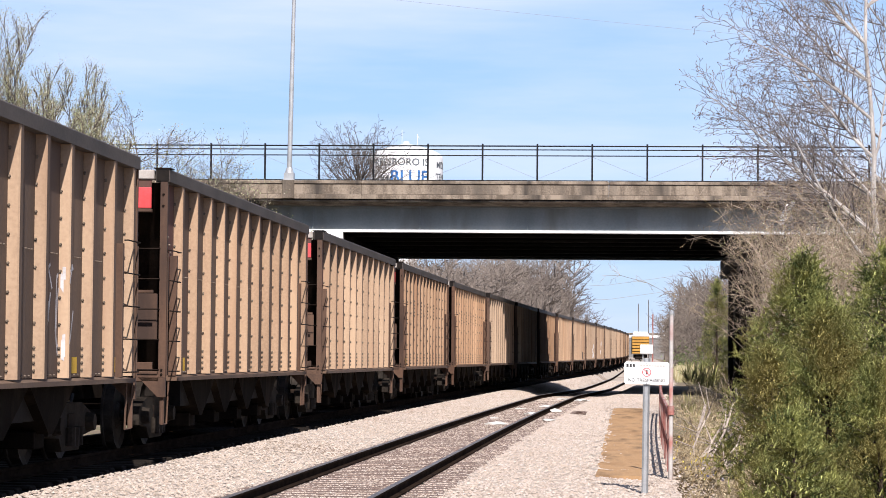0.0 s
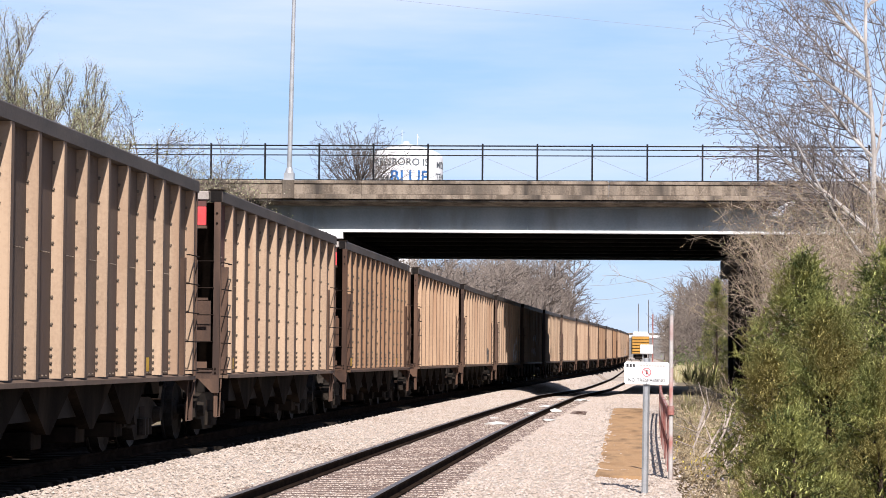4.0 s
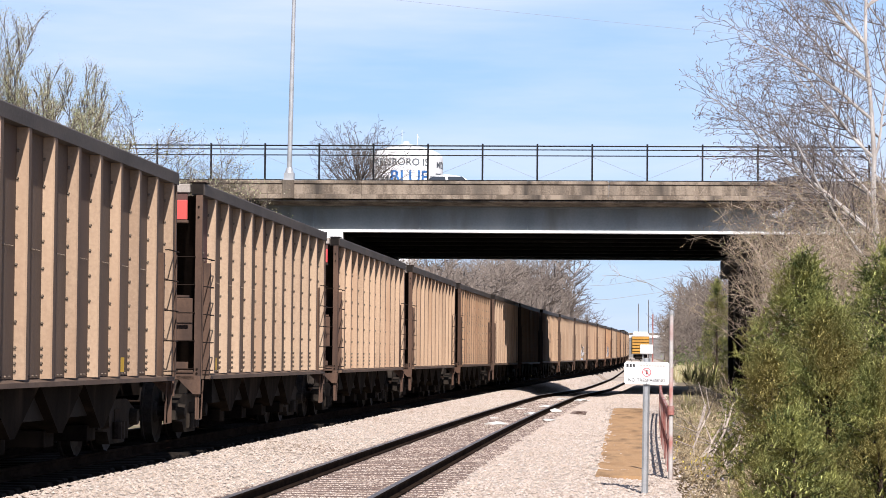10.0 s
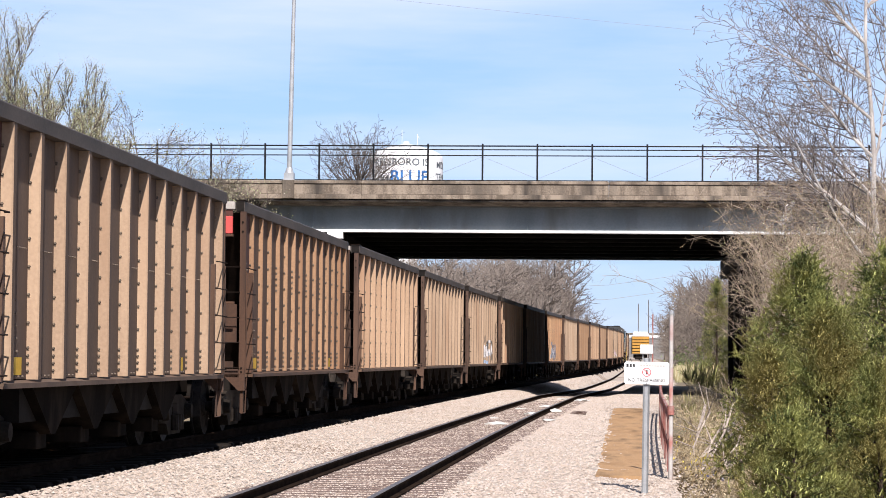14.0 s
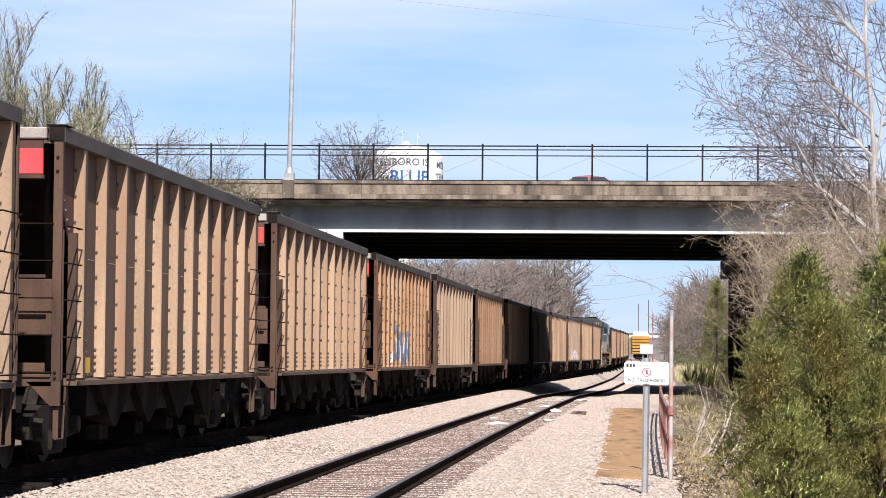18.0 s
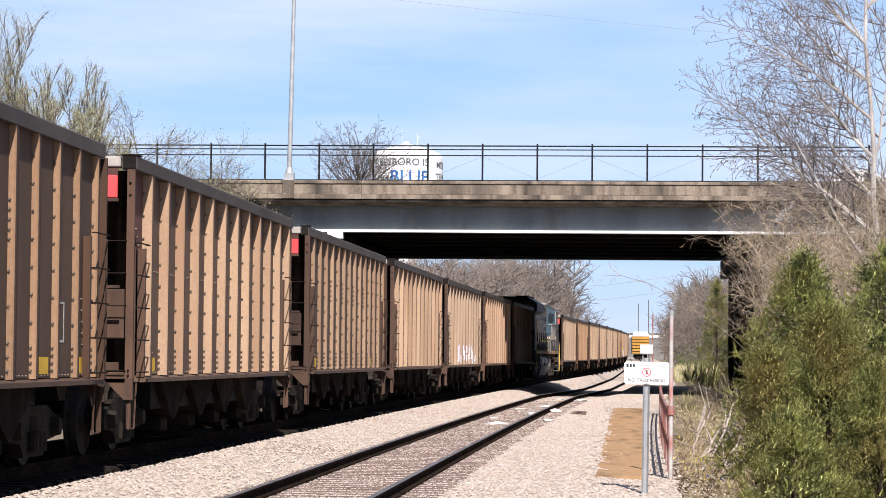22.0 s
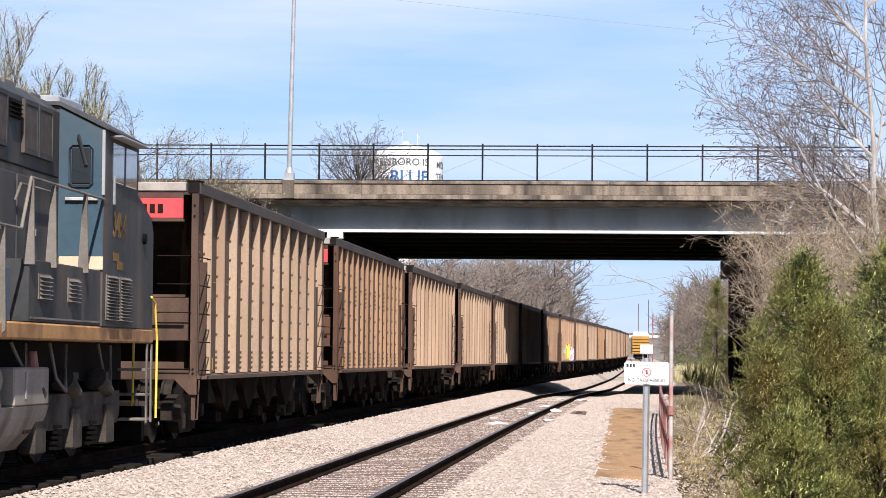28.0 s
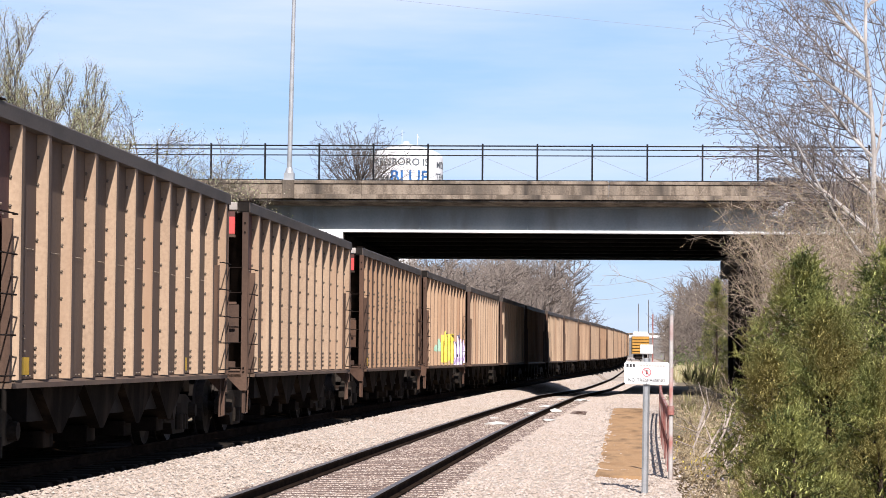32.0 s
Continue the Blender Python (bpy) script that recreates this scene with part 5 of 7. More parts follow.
    for y, z, d in ((-5.1, 1.05, 0.5), (-3.9, 0.98, 0.45), (3.2, 1.22, 0.35), (5.0, 1.0, 0.5), (7.6, 1.0, 0.4)):
        part("hanging_hose", Shape().path([(1.22, y, 1.40), (1.28, y + 0.1, z), (1.30, y + d, z - 0.15), (1.25, y + d + 0.2, 1.38)], 0.02, 6), M["loco_grey"], ob)
    part("drain_valve", Shape().box(1.10, 1.32, -4.0, -3.75, 0.80, 1.40, 0.01).box(1.12, 1.38, -4.15, -3.65, 0.74, 0.82, 0.01), M["loco_grey"], ob)
    for sy in (-1, 1):
        tr = part("truck", Shape().box(-1.0, 1.0, -2.4, 2.4, 0.55, 0.75, 0.02), black, ob, at=(0, sy * 6.15, 0))
        for sx in (-1, 1):
            fr = Shape().prism([(-2.6, 0.55), (-2.45, 0.42), (2.45, 0.42), (2.6, 0.55), (2.6, 0.82), (-2.6, 0.82)], "x", min(sx * 1.08, sx * 1.26), max(sx * 1.08, sx * 1.26))
            for q in (-1.85, 0, 1.85):
                fr.box(min(sx * 1.1, sx * 1.3), max(sx * 1.1, sx * 1.3), q - 0.26, q + 0.26, 0.18, 0.66, 0.02)
            part("side_frame", fr, M["casting"], tr)
            for q in (-0.95, 0.92):
                sp = Shape()
                for k in range(5):
                    sp.tube((sx * 1.18, q, 0.20 + 0.06 * k), (sx * 1.18, q, 0.235 + 0.06 * k), 0.15, 0.15, 14)
                part("coil_spring", sp, black, tr)
            for q in (-2.2, -0.4, 1.4):
                part("brake_cylinder", Shape().tube((sx * 1.2, q, 0.98), (sx * 1.3, q + 0.3, 0.82), 0.15, 0.08, 12).box(min(sx * 1.1, sx * 1.28), max(sx * 1.1, sx * 1.28), q + 0.1, q + 0.5, 0.98, 1.06), M["casting"], tr)
        for q in (-1.85, 0, 1.85):
            wheelset(tr, q, 0.533)
    return ob


engine = locomotive()
TRAIN.append((engine, 560.25))
engine.matrix_basis = place_on_line(560.25, 0.0)


# ---------------------------------------------------------------- road vehicles on the bridge
def road_car(kind, label, colour, rough=0.5):
    """Sedan, van-like wagon or pickup, length along x with its front to +x, base on the road."""
    paint = surface("car_paint_" + kind, tuple(c * 0.92 for c in colour), colour, 1.0, rough, 0.0, fine=8.0, spec=0.3)
    ob = thing({"sedan": "sedan", "suv": "suv", "compact": "hatchback", "pickup": "pickup_truck"}[kind], label, "car" if kind != "pickup" else "pickup truck", group="traffic on the bridge")
    if kind == "sedan":
        body = [(-2.35, 0.35), (2.30, 0.35), (2.38, 0.62), (2.2, 0.80), (1.05, 0.95), (-1.55, 1.0), (-2.3, 0.96), (-2.40, 0.7)]
        roof = [(0.98, 0.93), (0.30, 1.37), (-0.35, 1.46), (-0.95, 1.40), (-1.72, 0.98)]
        hw, top = 0.90, 0.70
    elif kind == "compact":
        body = [(-1.75, 0.38), (2.05, 0.38), (2.12, 0.72), (1.95, 0.94), (1.05, 1.06), (-1.62, 1.12), (-1.80, 0.8)]
        roof = [(0.95, 1.05), (0.30, 1.60), (-0.15, 1.70), (-1.05, 1.69), (-1.32, 1.58), (-1.52, 1.10)]
        hw, top = 0.90, 0.74
    elif kind == "suv":
        body = [(-2.35, 0.40), (2.30, 0.40), (2.38, 0.75), (2.25, 0.98), (1.25, 1.10), (-2.30, 1.14), (-2.42, 0.8)]
        roof = [(1.15, 1.09), (0.42, 1.62), (-0.2, 1.74), (-1.7, 1.70), (-2.12, 1.56), (-2.34, 1.12)]
        hw, top = 0.94, 0.76
    else:
        body = [(-3.0, 0.55), (2.85, 0.55), (2.95, 0.90), (2.85, 1.16), (1.55, 1.26), (1.5, 1.30), (-0.85, 1.30), (-0.85, 1.22), (-3.0, 1.24)]
        roof = [(1.45, 1.27), (0.72, 1.86), (0.2, 1.93), (-0.55, 1.92), (-0.82, 1.84), (-0.86, 1.27)]
        hw, top = 0.99, 0.78
    part("body", Shape().prism(body, "y", -hw, hw), paint, ob)
    # greenhouse narrows towards the roof
    n, z0, z1 = len(roof), roof[0][1], max(z for _, z in roof)
    v, f = [], []
    for side in (-1, 1):
        v += [(x, side * (hw - 0.02 - (hw - top) * (z - z0) / (z1 - z0)), z) for x, z in roof]
    f = [(i, i + 1, n + i + 1, n + i) for i in range(n - 1)] + [tuple(range(n)), tuple(range(2 * n - 1, n - 1, -1))]
    part("cabin", Shape().add(v, f), paint, ob)
    zm, zt = z0 + 0.06, z1 - 0.09
    spans = {"sedan": ((-1.25, -0.38), (-0.30, 0.55)), "suv": ((-2.0, -1.15), (-1.05, -0.2), (-0.1, 0.7)), "compact": ((-1.2, -0.42), (-0.18, 0.55)), "pickup": ((-0.72, 0.0), (0.1, 0.95))}[kind]
    for side in (-1, 1):
        for a, b in spans:
            def wy(z):
                return side * (hw - 0.012 - (hw - top) * (z - z0) / (z1 - z0))
            sh = 0.25 if b > 0.5 else 0.05
            sb = 0.18 if a < -1.1 and kind == "sedan" else 0.0
            part("window", Shape().add([(a, wy(zm), zm), (b + sh * 0.8, wy(zm), zm), (b - sh, wy(zt), zt), (a + sb, wy(zt), zt), (a, wy(zm) * 0.97, zm), (b + sh * 0.8, wy(zm) * 0.97, zm), (b - sh, wy(zt) * 0.97, zt), (a + sb, wy(zt) * 0.97, zt)],
                                       [(0, 1, 2, 3), (7, 6, 5, 4), (0, 4, 5, 1), (1, 5, 6, 2), (2, 6, 7, 3), (3, 7, 4, 0)]), M["glass"], ob)
    fx = roof[0][0]
    part("windscreen", Shape().add([(fx - 0.04, -top + 0.02, z0 + 0.05), (fx - 0.04, top - 0.02, z0 + 0.05), (roof[1][0] + 0.03, top - 0.1, roof[1][1] - 0.01), (roof[1][0] + 0.03, -top + 0.1, roof[1][1] - 0.01)], [(0, 1, 2, 3)]), M["glass"], ob)
    if kind == "suv":
        for side in (-1, 1):
            part("roof_rail", Shape().path([(-1.6, side * 0.68, 1.72), (-1.5, side * 0.68, 1.79), (0.1, side * 0.68, 1.79), (0.2, side * 0.68, 1.73)], 0.02, 6), M["galv"], ob)
    if kind == "pickup":
        part("bed_rail", Shape().box(-2.98, -0.88, -0.97, -0.84, 1.24, 1.32, 0.02), M["ink"], ob)
        part("bed_rail", Shape().box(-2.98, -0.88, 0.84, 0.97, 1.24, 1.32, 0.02), M["ink"], ob)
    part("tail_lamp", Shape().box(body[0][0] - 0.03, body[0][0] + 0.12, -hw - 0.005, -hw + 0.12, 0.78, 0.98, 0.01), M["red_ink"], ob)
    part("head_lamp", Shape().box(2.05 if kind != "pickup" else 2.6, 2.30 if kind != "pickup" else 2.86, -hw - 0.004, -hw + 0.2, 0.68, 0.80, 0.01), M["chrome"], ob)
    part("mirror", Shape().box(0.62, 0.78, -hw - 0.2, -hw - 0.02, z0 + 0.02, z0 + 0.17, 0.03), M["ink"], ob)
    r = 0.33 if kind == "sedan" else 0.38
    for wx in ((-1.42, 1.42) if kind != "pickup" else (-1.8, 1.85)):
        for side in (-1, 1):
            w = part("wheel", Shape().tube((wx, side * (hw - 0.2), r), (wx, side * (hw + 0.01), r), r, r, 20), M["tyre"], ob)
            part("rim", Shape().tube((wx, side * (hw + 0.01), r), (wx, side * (hw + 0.016), r), r * 0.62, r * 0.58, 14), M["galv"], w)
    return ob


TRAFFIC = []


def traffic(kind, label, colour, t, x, lane, speed):
    ob = road_car(kind, label, colour)
    TRAFFIC.append((ob, x - speed * t, lane, speed))
    ob.matrix_basis = Matrix.Translation((x - speed * t, lane, 7.96))


NEAR_LANE, FAR_LANE = 105.6, 109.6


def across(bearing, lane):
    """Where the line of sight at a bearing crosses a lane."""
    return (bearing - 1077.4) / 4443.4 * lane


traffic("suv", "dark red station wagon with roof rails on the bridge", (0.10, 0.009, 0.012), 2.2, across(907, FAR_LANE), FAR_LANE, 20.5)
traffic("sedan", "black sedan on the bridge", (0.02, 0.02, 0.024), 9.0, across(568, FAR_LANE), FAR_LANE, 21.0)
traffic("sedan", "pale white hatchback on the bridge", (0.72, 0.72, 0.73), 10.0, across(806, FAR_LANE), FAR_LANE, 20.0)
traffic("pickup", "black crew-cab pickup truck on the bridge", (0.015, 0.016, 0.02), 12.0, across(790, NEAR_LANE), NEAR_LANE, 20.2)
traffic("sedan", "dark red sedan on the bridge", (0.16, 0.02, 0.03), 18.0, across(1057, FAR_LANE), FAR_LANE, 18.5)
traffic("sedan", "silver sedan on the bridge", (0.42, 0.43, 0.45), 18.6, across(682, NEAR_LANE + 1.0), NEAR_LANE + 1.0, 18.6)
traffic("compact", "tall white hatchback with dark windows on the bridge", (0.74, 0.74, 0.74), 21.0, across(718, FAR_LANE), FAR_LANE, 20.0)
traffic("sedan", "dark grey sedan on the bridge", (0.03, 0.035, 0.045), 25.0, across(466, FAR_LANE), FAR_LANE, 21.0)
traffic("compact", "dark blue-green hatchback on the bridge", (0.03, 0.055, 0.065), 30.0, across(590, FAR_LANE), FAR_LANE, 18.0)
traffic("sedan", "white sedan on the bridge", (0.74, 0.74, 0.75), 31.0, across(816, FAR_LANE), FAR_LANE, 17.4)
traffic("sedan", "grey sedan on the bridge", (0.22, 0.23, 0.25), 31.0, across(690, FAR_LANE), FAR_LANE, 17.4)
# ---------------------------------------------------------------- beside the tracks
def trackside_sign(x, y, z):
    ob = thing("no_trespassing_sign", "white no trespassing sign on a galvanised channel post", "sign", pose(x, y, z, 0, 0.6, 2))
    part("post", Shape().prism([(-0.045, 0.0), (-0.02, 0.03), (0.02, 0.03), (0.045, 0.0), (0.045, 0.012), (0.025, 0.042), (-0.025, 0.042), (-0.045, 0.012)], "z", -0.4, 1.80), M["galv"], ob)
    board = part("board", Shape().prism([(-0.28, -0.151), (0.28, -0.151), (0.302, -0.13), (0.302, 0.13), (0.28, 0.151), (-0.28, 0.151), (-0.302, 0.13), (-0.302, -0.13)], "y", -0.006, -0.002), M["sign_white"], ob, at=(0, 0, 1.60))
    for name, text, size, at, mat in (("lettering", "NO TRESPASSING", 0.064, (0.0, -0.009, -0.098), M["ink"]),):
        part(name, lettering(text, size, mat), None, board, at=at)
    part("logo_block", Shape().box(-0.275, -0.245, -0.009, -0.0065, 0.078, 0.122, 0.0).box(-0.232, -0.202, -0.009, -0.0065, 0.078, 0.122).box(-0.19, -0.16, -0.009, -0.0065, 0.078, 0.122), M["ink"], board)
    bars = Shape()
    for k in range(9):
        bars.box(-0.09 + 0.038 * k, -0.06 + 0.038 * k, -0.009, -0.0065, 0.092, 0.108)
    part("faded_bars", bars, M["stencil"], board)
    ring = Shape()
    for k in range(24):
        a, b = 2 * math.pi * k / 24, 2 * math.pi * (k + 1) / 24
        ring.add([(0.062 * math.cos(a), -0.008, 0.062 * math.sin(a)), (0.062 * math.cos(b), -0.008, 0.062 * math.sin(b)), (0.050 * math.cos(b), -0.008, 0.050 * math.sin(b)), (0.050 * math.cos(a), -0.008, 0.050 * math.sin(a))], [(0, 1, 2, 3)])
    ring.add([(-0.042, -0.0082, 0.034), (-0.034, -0.0082, 0.042), (0.042, -0.0082, -0.034), (0.034, -0.0082, -0.042)], [(0, 1, 2, 3)])
    part("prohibition_ring", ring, M["red_ink"], board, at=(0, 0, 0.012))
    part("pictogram_bar", Shape().box(-0.012, 0.012, -0.0078, -0.0065, -0.03, 0.03), M["ink"], board, at=(0, 0, 0.012))
    part("bolt", Shape().tube((0, -0.014, 0.13), (0, -0.006, 0.13), 0.011, 0.011, 8), M["galv"], board)
    part("bolt", Shape().tube((0, -0.014, -0.135), (0, -0.006, -0.135), 0.011, 0.011, 8), M["galv"], board)


trackside_sign(0.505, 34.0, -0.31)


def rail_x(y):
    return near_xy(y) + 4.13


# walkway of weathered boards beside the siding, half buried at its near end
walkway = thing("plank_walkway", "weathered orange-brown board walkway half buried in gravel", "walkway")
BOARD = Shape().box(-0.5, 0.5, -0.626, 0.626, -0.06, 0.012, 0.0).done("board", M["plank"])
py, k = 38.3, 0
while py < 86.0:
    f = (py - 38.3) / 37.0
    cx, wide = 0.20 + 0.38 * f, 0.74 + 0.24 * min(1.0, f) + 0.03 * math.sin(k * 5.1)
    turn = math.degrees(math.atan2(-0.38, 37.0))
    part("board", BOARD, None, walkway, at=pose(cx + 0.015 * math.sin(k * 3.3), py, ground_z(cx, py) + 0.045, 0, 0, turn) @ Matrix.Diagonal((wide, 1.0, 1.0, 1.0)))
    py += 1.253
    k += 1


def railing():
    ob = thing("pipe_railing", "rusty faded red pipe railing beside the walkway", "railing")
    ys = [38.5 + 2.42 * i for i in range(19)]
    for i, y in enumerate(ys):
        x, z = rail_x(y), ground_z(rail_x(y), y)
        lean = 0.02 * math.sin(i * 3.1)
        part("post", Shape().tube((x, y, z - 0.25), (x + lean, y, z + 1.02), 0.032, 0.032, 10), M["rusty_pink"], ob)
        if i:
            x0, y0 = rail_x(ys[i - 1]), ys[i - 1]
            z0 = ground_z(x0, y0)
            for h in (1.0, 0.52):
                part("rail", Shape().tube((x0, y0, z0 + h), (x, y, z + h), 0.026, 0.026, 8), M["rusty_pink"], ob)
            part("brace", Shape().tube((x0, y0, z0 + 0.98), (x, y, z + 0.5), 0.012, 0.012, 6), M["rusty_pink"], ob)
    return ob


railing()
px0, pz0 = rail_x(38.2), ground_z(rail_x(38.2), 38.2)
marker = thing("marker_post", "tall weathered white post with peeling pink paint", "post", Matrix.Translation((px0 - 0.01, 38.2, pz0)))
part("shaft", Shape().tube((0, 0, -0.3), (0.005, 0, 2.50), 0.034, 0.031, 12), M["post_white"], marker)
part("cap", Shape().tube((0.005, 0, 2.50), (0.005, 0, 2.56), 0.045, 0.04, 12), M["galv"], marker)
part("collar", Shape().tube((0, 0, 0.98), (0, 0, 1.12), 0.055, 0.055, 12), M["rusty_pink"], marker)


# pale lumps of rock and splintered ties by the siding
def rock(x, y, r, label, material, flat=0.5):
    rr = random.Random(int(x * 1000 + y * 77))
    bm = bmesh.new()
    bmesh.ops.create_icosphere(bm, subdivisions=2, radius=1.0)
    for v in bm.verts:
        q = 0.72 + 0.5 * noise.noise(v.co * 1.3 + Vector((x, y, 0)))
        v.co = Vector((v.co.x * r * q * 1.3, v.co.y * r * q * 1.5, v.co.z * r * q * flat))
    me = bpy.data.meshes.new("rock")
    bm.to_mesh(me)
    bm.free()
    me.materials.append(material)
    return thing("rock", label, "rock", pose(x, y, ground_z(x, y) + r * flat * 0.3, 0, 0, rr.uniform(0, 180)), shape=me)


for dx, y, r in ((0.1, 62.0, 0.24), (0.45, 73.0, 0.22), (-0.3, 80.0, 0.16), (0.3, 84.0, 0.20), (0.9, 77.0, 0.26), (1.1, 95.0, 0.28), (0.2, 98.0, 0.22), (1.25, 66.0, 0.2), (-0.35, 68.0, 0.14)):
    rock(near_xy(y) + dx, y, r, "pale grey limestone lump between the rails", M["white_stone"], 0.35)
rock(near_xy(74.0) + 1.75, 74.0, 0.20, "dark rusty lump on the ballast beside the siding", M["tie"], 0.7)


# ---------------------------------------------------------------- plants
class Twigs:
    """Many thin tapered sticks in one mesh."""

    def __init__(self):
        self.v, self.f = [], []

    def stick(self, a, b, r0, r1, n=3):
        w = b - a
        if w.length < 1e-5:
            return
        w = w.normalized()
        u = w.cross(Vector((0.31, 0.17, 0.93))).normalized()
        t = w.cross(u)
        o = len(self.v)
        for p, r in ((a, r0), (b, r1)):
            for i in range(n):
                q = 2 * math.pi * i / n
                self.v.append(tuple(p + u * (r * math.cos(q)) + t * (r * math.sin(q))))
        self.f += [(o + i, o + (i + 1) % n, o + n + (i + 1) % n, o + n + i) for i in range(n)]

    def spike(self, a, b, r):
        w = (b - a).normalized()
        u = w.cross(Vector((0.31, 0.17, 0.93))).normalized()
        t = w.cross(u)
        o = len(self.v)
        self.v += [tuple(a + u * r), tuple(a - u * (r * 0.5) + t * (r * 0.87)), tuple(a - u * (r * 0.5) - t * (r * 0.87)), tuple(b)]
        self.f += [(o, o + 1, o + 3), (o + 1, o + 2, o + 3), (o + 2, o, o + 3)]

    def leaf(self, p, way, length, width):
        u = way.cross(Vector((0.2, 0.5, 0.84)))
        if u.length < 1e-4:
            u = Vector((1, 0, 0))
        u = u.normalized() * width
        o = len(self.v)
        self.v += [tuple(p), tuple(p + way * (length * 0.5) + u), tuple(p + way * length), tuple(p + way * (length * 0.5) - u)]
        self.f.append((o, o + 1, o + 2, o + 3))

    def needle(self, p, way, length, width):
        u = way.cross(Vector((0.2, 0.5, 0.84))).normalized() * width
        o = len(self.v)
        self.v += [tuple(p + u), tuple(p - u), tuple(p + way * length)]
        self.f.append((o, o + 1, o + 2))

    def mesh(self, name, material):
        return mesh_from(name, self.v, self.f, material)


def turned(way, r, amount):
    q = Vector((r.gauss(0, 1), r.gauss(0, 1), r.gauss(0, 1)))
    return (way + q * amount).normalized()


def grow(r, thick, thin, p, way, length, radius, level, most, bend=0.16, lift=0.05, spread=0.75, kids=4, tips=None, shrink=0.62, split=3, least=0.004):
    """A limb that bends as it goes and bears smaller limbs; thick takes the wood, thin the twigs."""
    steps = 5 if level == 0 else 4 if level < most else 1 if split == 1 else 2
    d = length / steps
    for i in range(steps):
        q = p + way * d
        a, b = max(least, radius * (1 - 0.75 * i / steps)), max(least, radius * (1 - 0.75 * (i + 1) / steps))
        if level == most and i == steps - 1:
            thin.spike(p, q, a * 1.2)
        else:
            (thick if level < split else thin).stick(p, q, a, b, 6 if level == 0 else 4 if level == 1 else 3)
        p = q
        way = (turned(way, r, bend) + Vector((0, 0, lift))).normalized()
        if level < most and (i > 0 or level > 0):
            for _ in range(kids if i > 1 else max(1, kids - 1)):
                side = turned(way, r, spread)
                side = (side + way * 0.35 + Vector((0, 0, lift))).normalized()
                grow(r, thick, thin, p, side, length * shrink * r.uniform(0.6, 1.05), b * 0.62, level + 1, most, bend * 1.15, lift, spread, max(1, kids - 1) if level > 0 else kids, tips, shrink, split, least)
    if tips is not None and level >= most - 1:
        tips.append((p, way))


def bare_tree(name, label, x, y, height, seed, bark, twig, lean=(0, 0), kids=3, levels=3, radius=None, bend=0.16, lift=0.05, spread=0.75, first=0.25, base=None, buds=0, shrink=0.6, limbs=8, reach=1.0, least=0.006, rise=0.0):
    r = random.Random(seed)
    z = ground_z(x, y) if base is None else base
    ob = thing(name, label, "tree" if height > 3 else "shrub", Matrix.Translation((x, y, z)))
    wood, thin, tips = Twigs(), Twigs(), []
    radius = radius or height * 0.016
    p, way = Vector((0, 0, -0.3)), Vector((lean[0], lean[1], 1)).normalized()
    n = 9
    for i in range(n):
        q = p + way * (height * 0.8 / n)
        f = (i + 1) / n
        wood.stick(p, q, radius * (1 - 0.8 * i / n), radius * (1 - 0.8 * f), 8)
        p = q
        way = (turned(way, r, 0.07) + Vector((lean[0] * 0.1, lean[1] * 0.1, 0.12))).normalized()
        if f > first:
            for _ in range(max(1, round(limbs / (n * (1 - first))))):
                a = r.uniform(0, 2 * math.pi)
                side = Vector((math.cos(a), math.sin(a), r.uniform(0.15, 0.75) + rise)).normalized()
                grow(r, wood, thin, p, side, height * reach * r.uniform(0.22, 0.36) * (1.25 - 0.6 * f), radius * (1 - 0.75 * f) * 0.6, 1, levels, bend, lift, spread, kids, tips, shrink, 2, least)
    grow(r, wood, thin, p, way, height * 0.22, radius * 0.2, 1, levels, bend, lift, spread, kids, tips, shrink, 2, least)
    tagged(part("trunk", wood.mesh("trunk", bark), None, ob), kind="stuff")
    part("crown", thin.mesh("crown", twig), None, ob)
    if buds:
        lv = Twigs()
        for p, way in tips:
            for _ in range(buds):
                lv.leaf(p + Vector((r.gauss(0, 0.10), r.gauss(0, 0.10), r.gauss(0, 0.12))), turned(way, r, 0.6), r.uniform(0.05, 0.11), 0.02)
        tagged(part("foliage", lv.mesh("foliage", M["bud"]), None, ob, "pale green spring buds"), kind="stuff")
    return ob


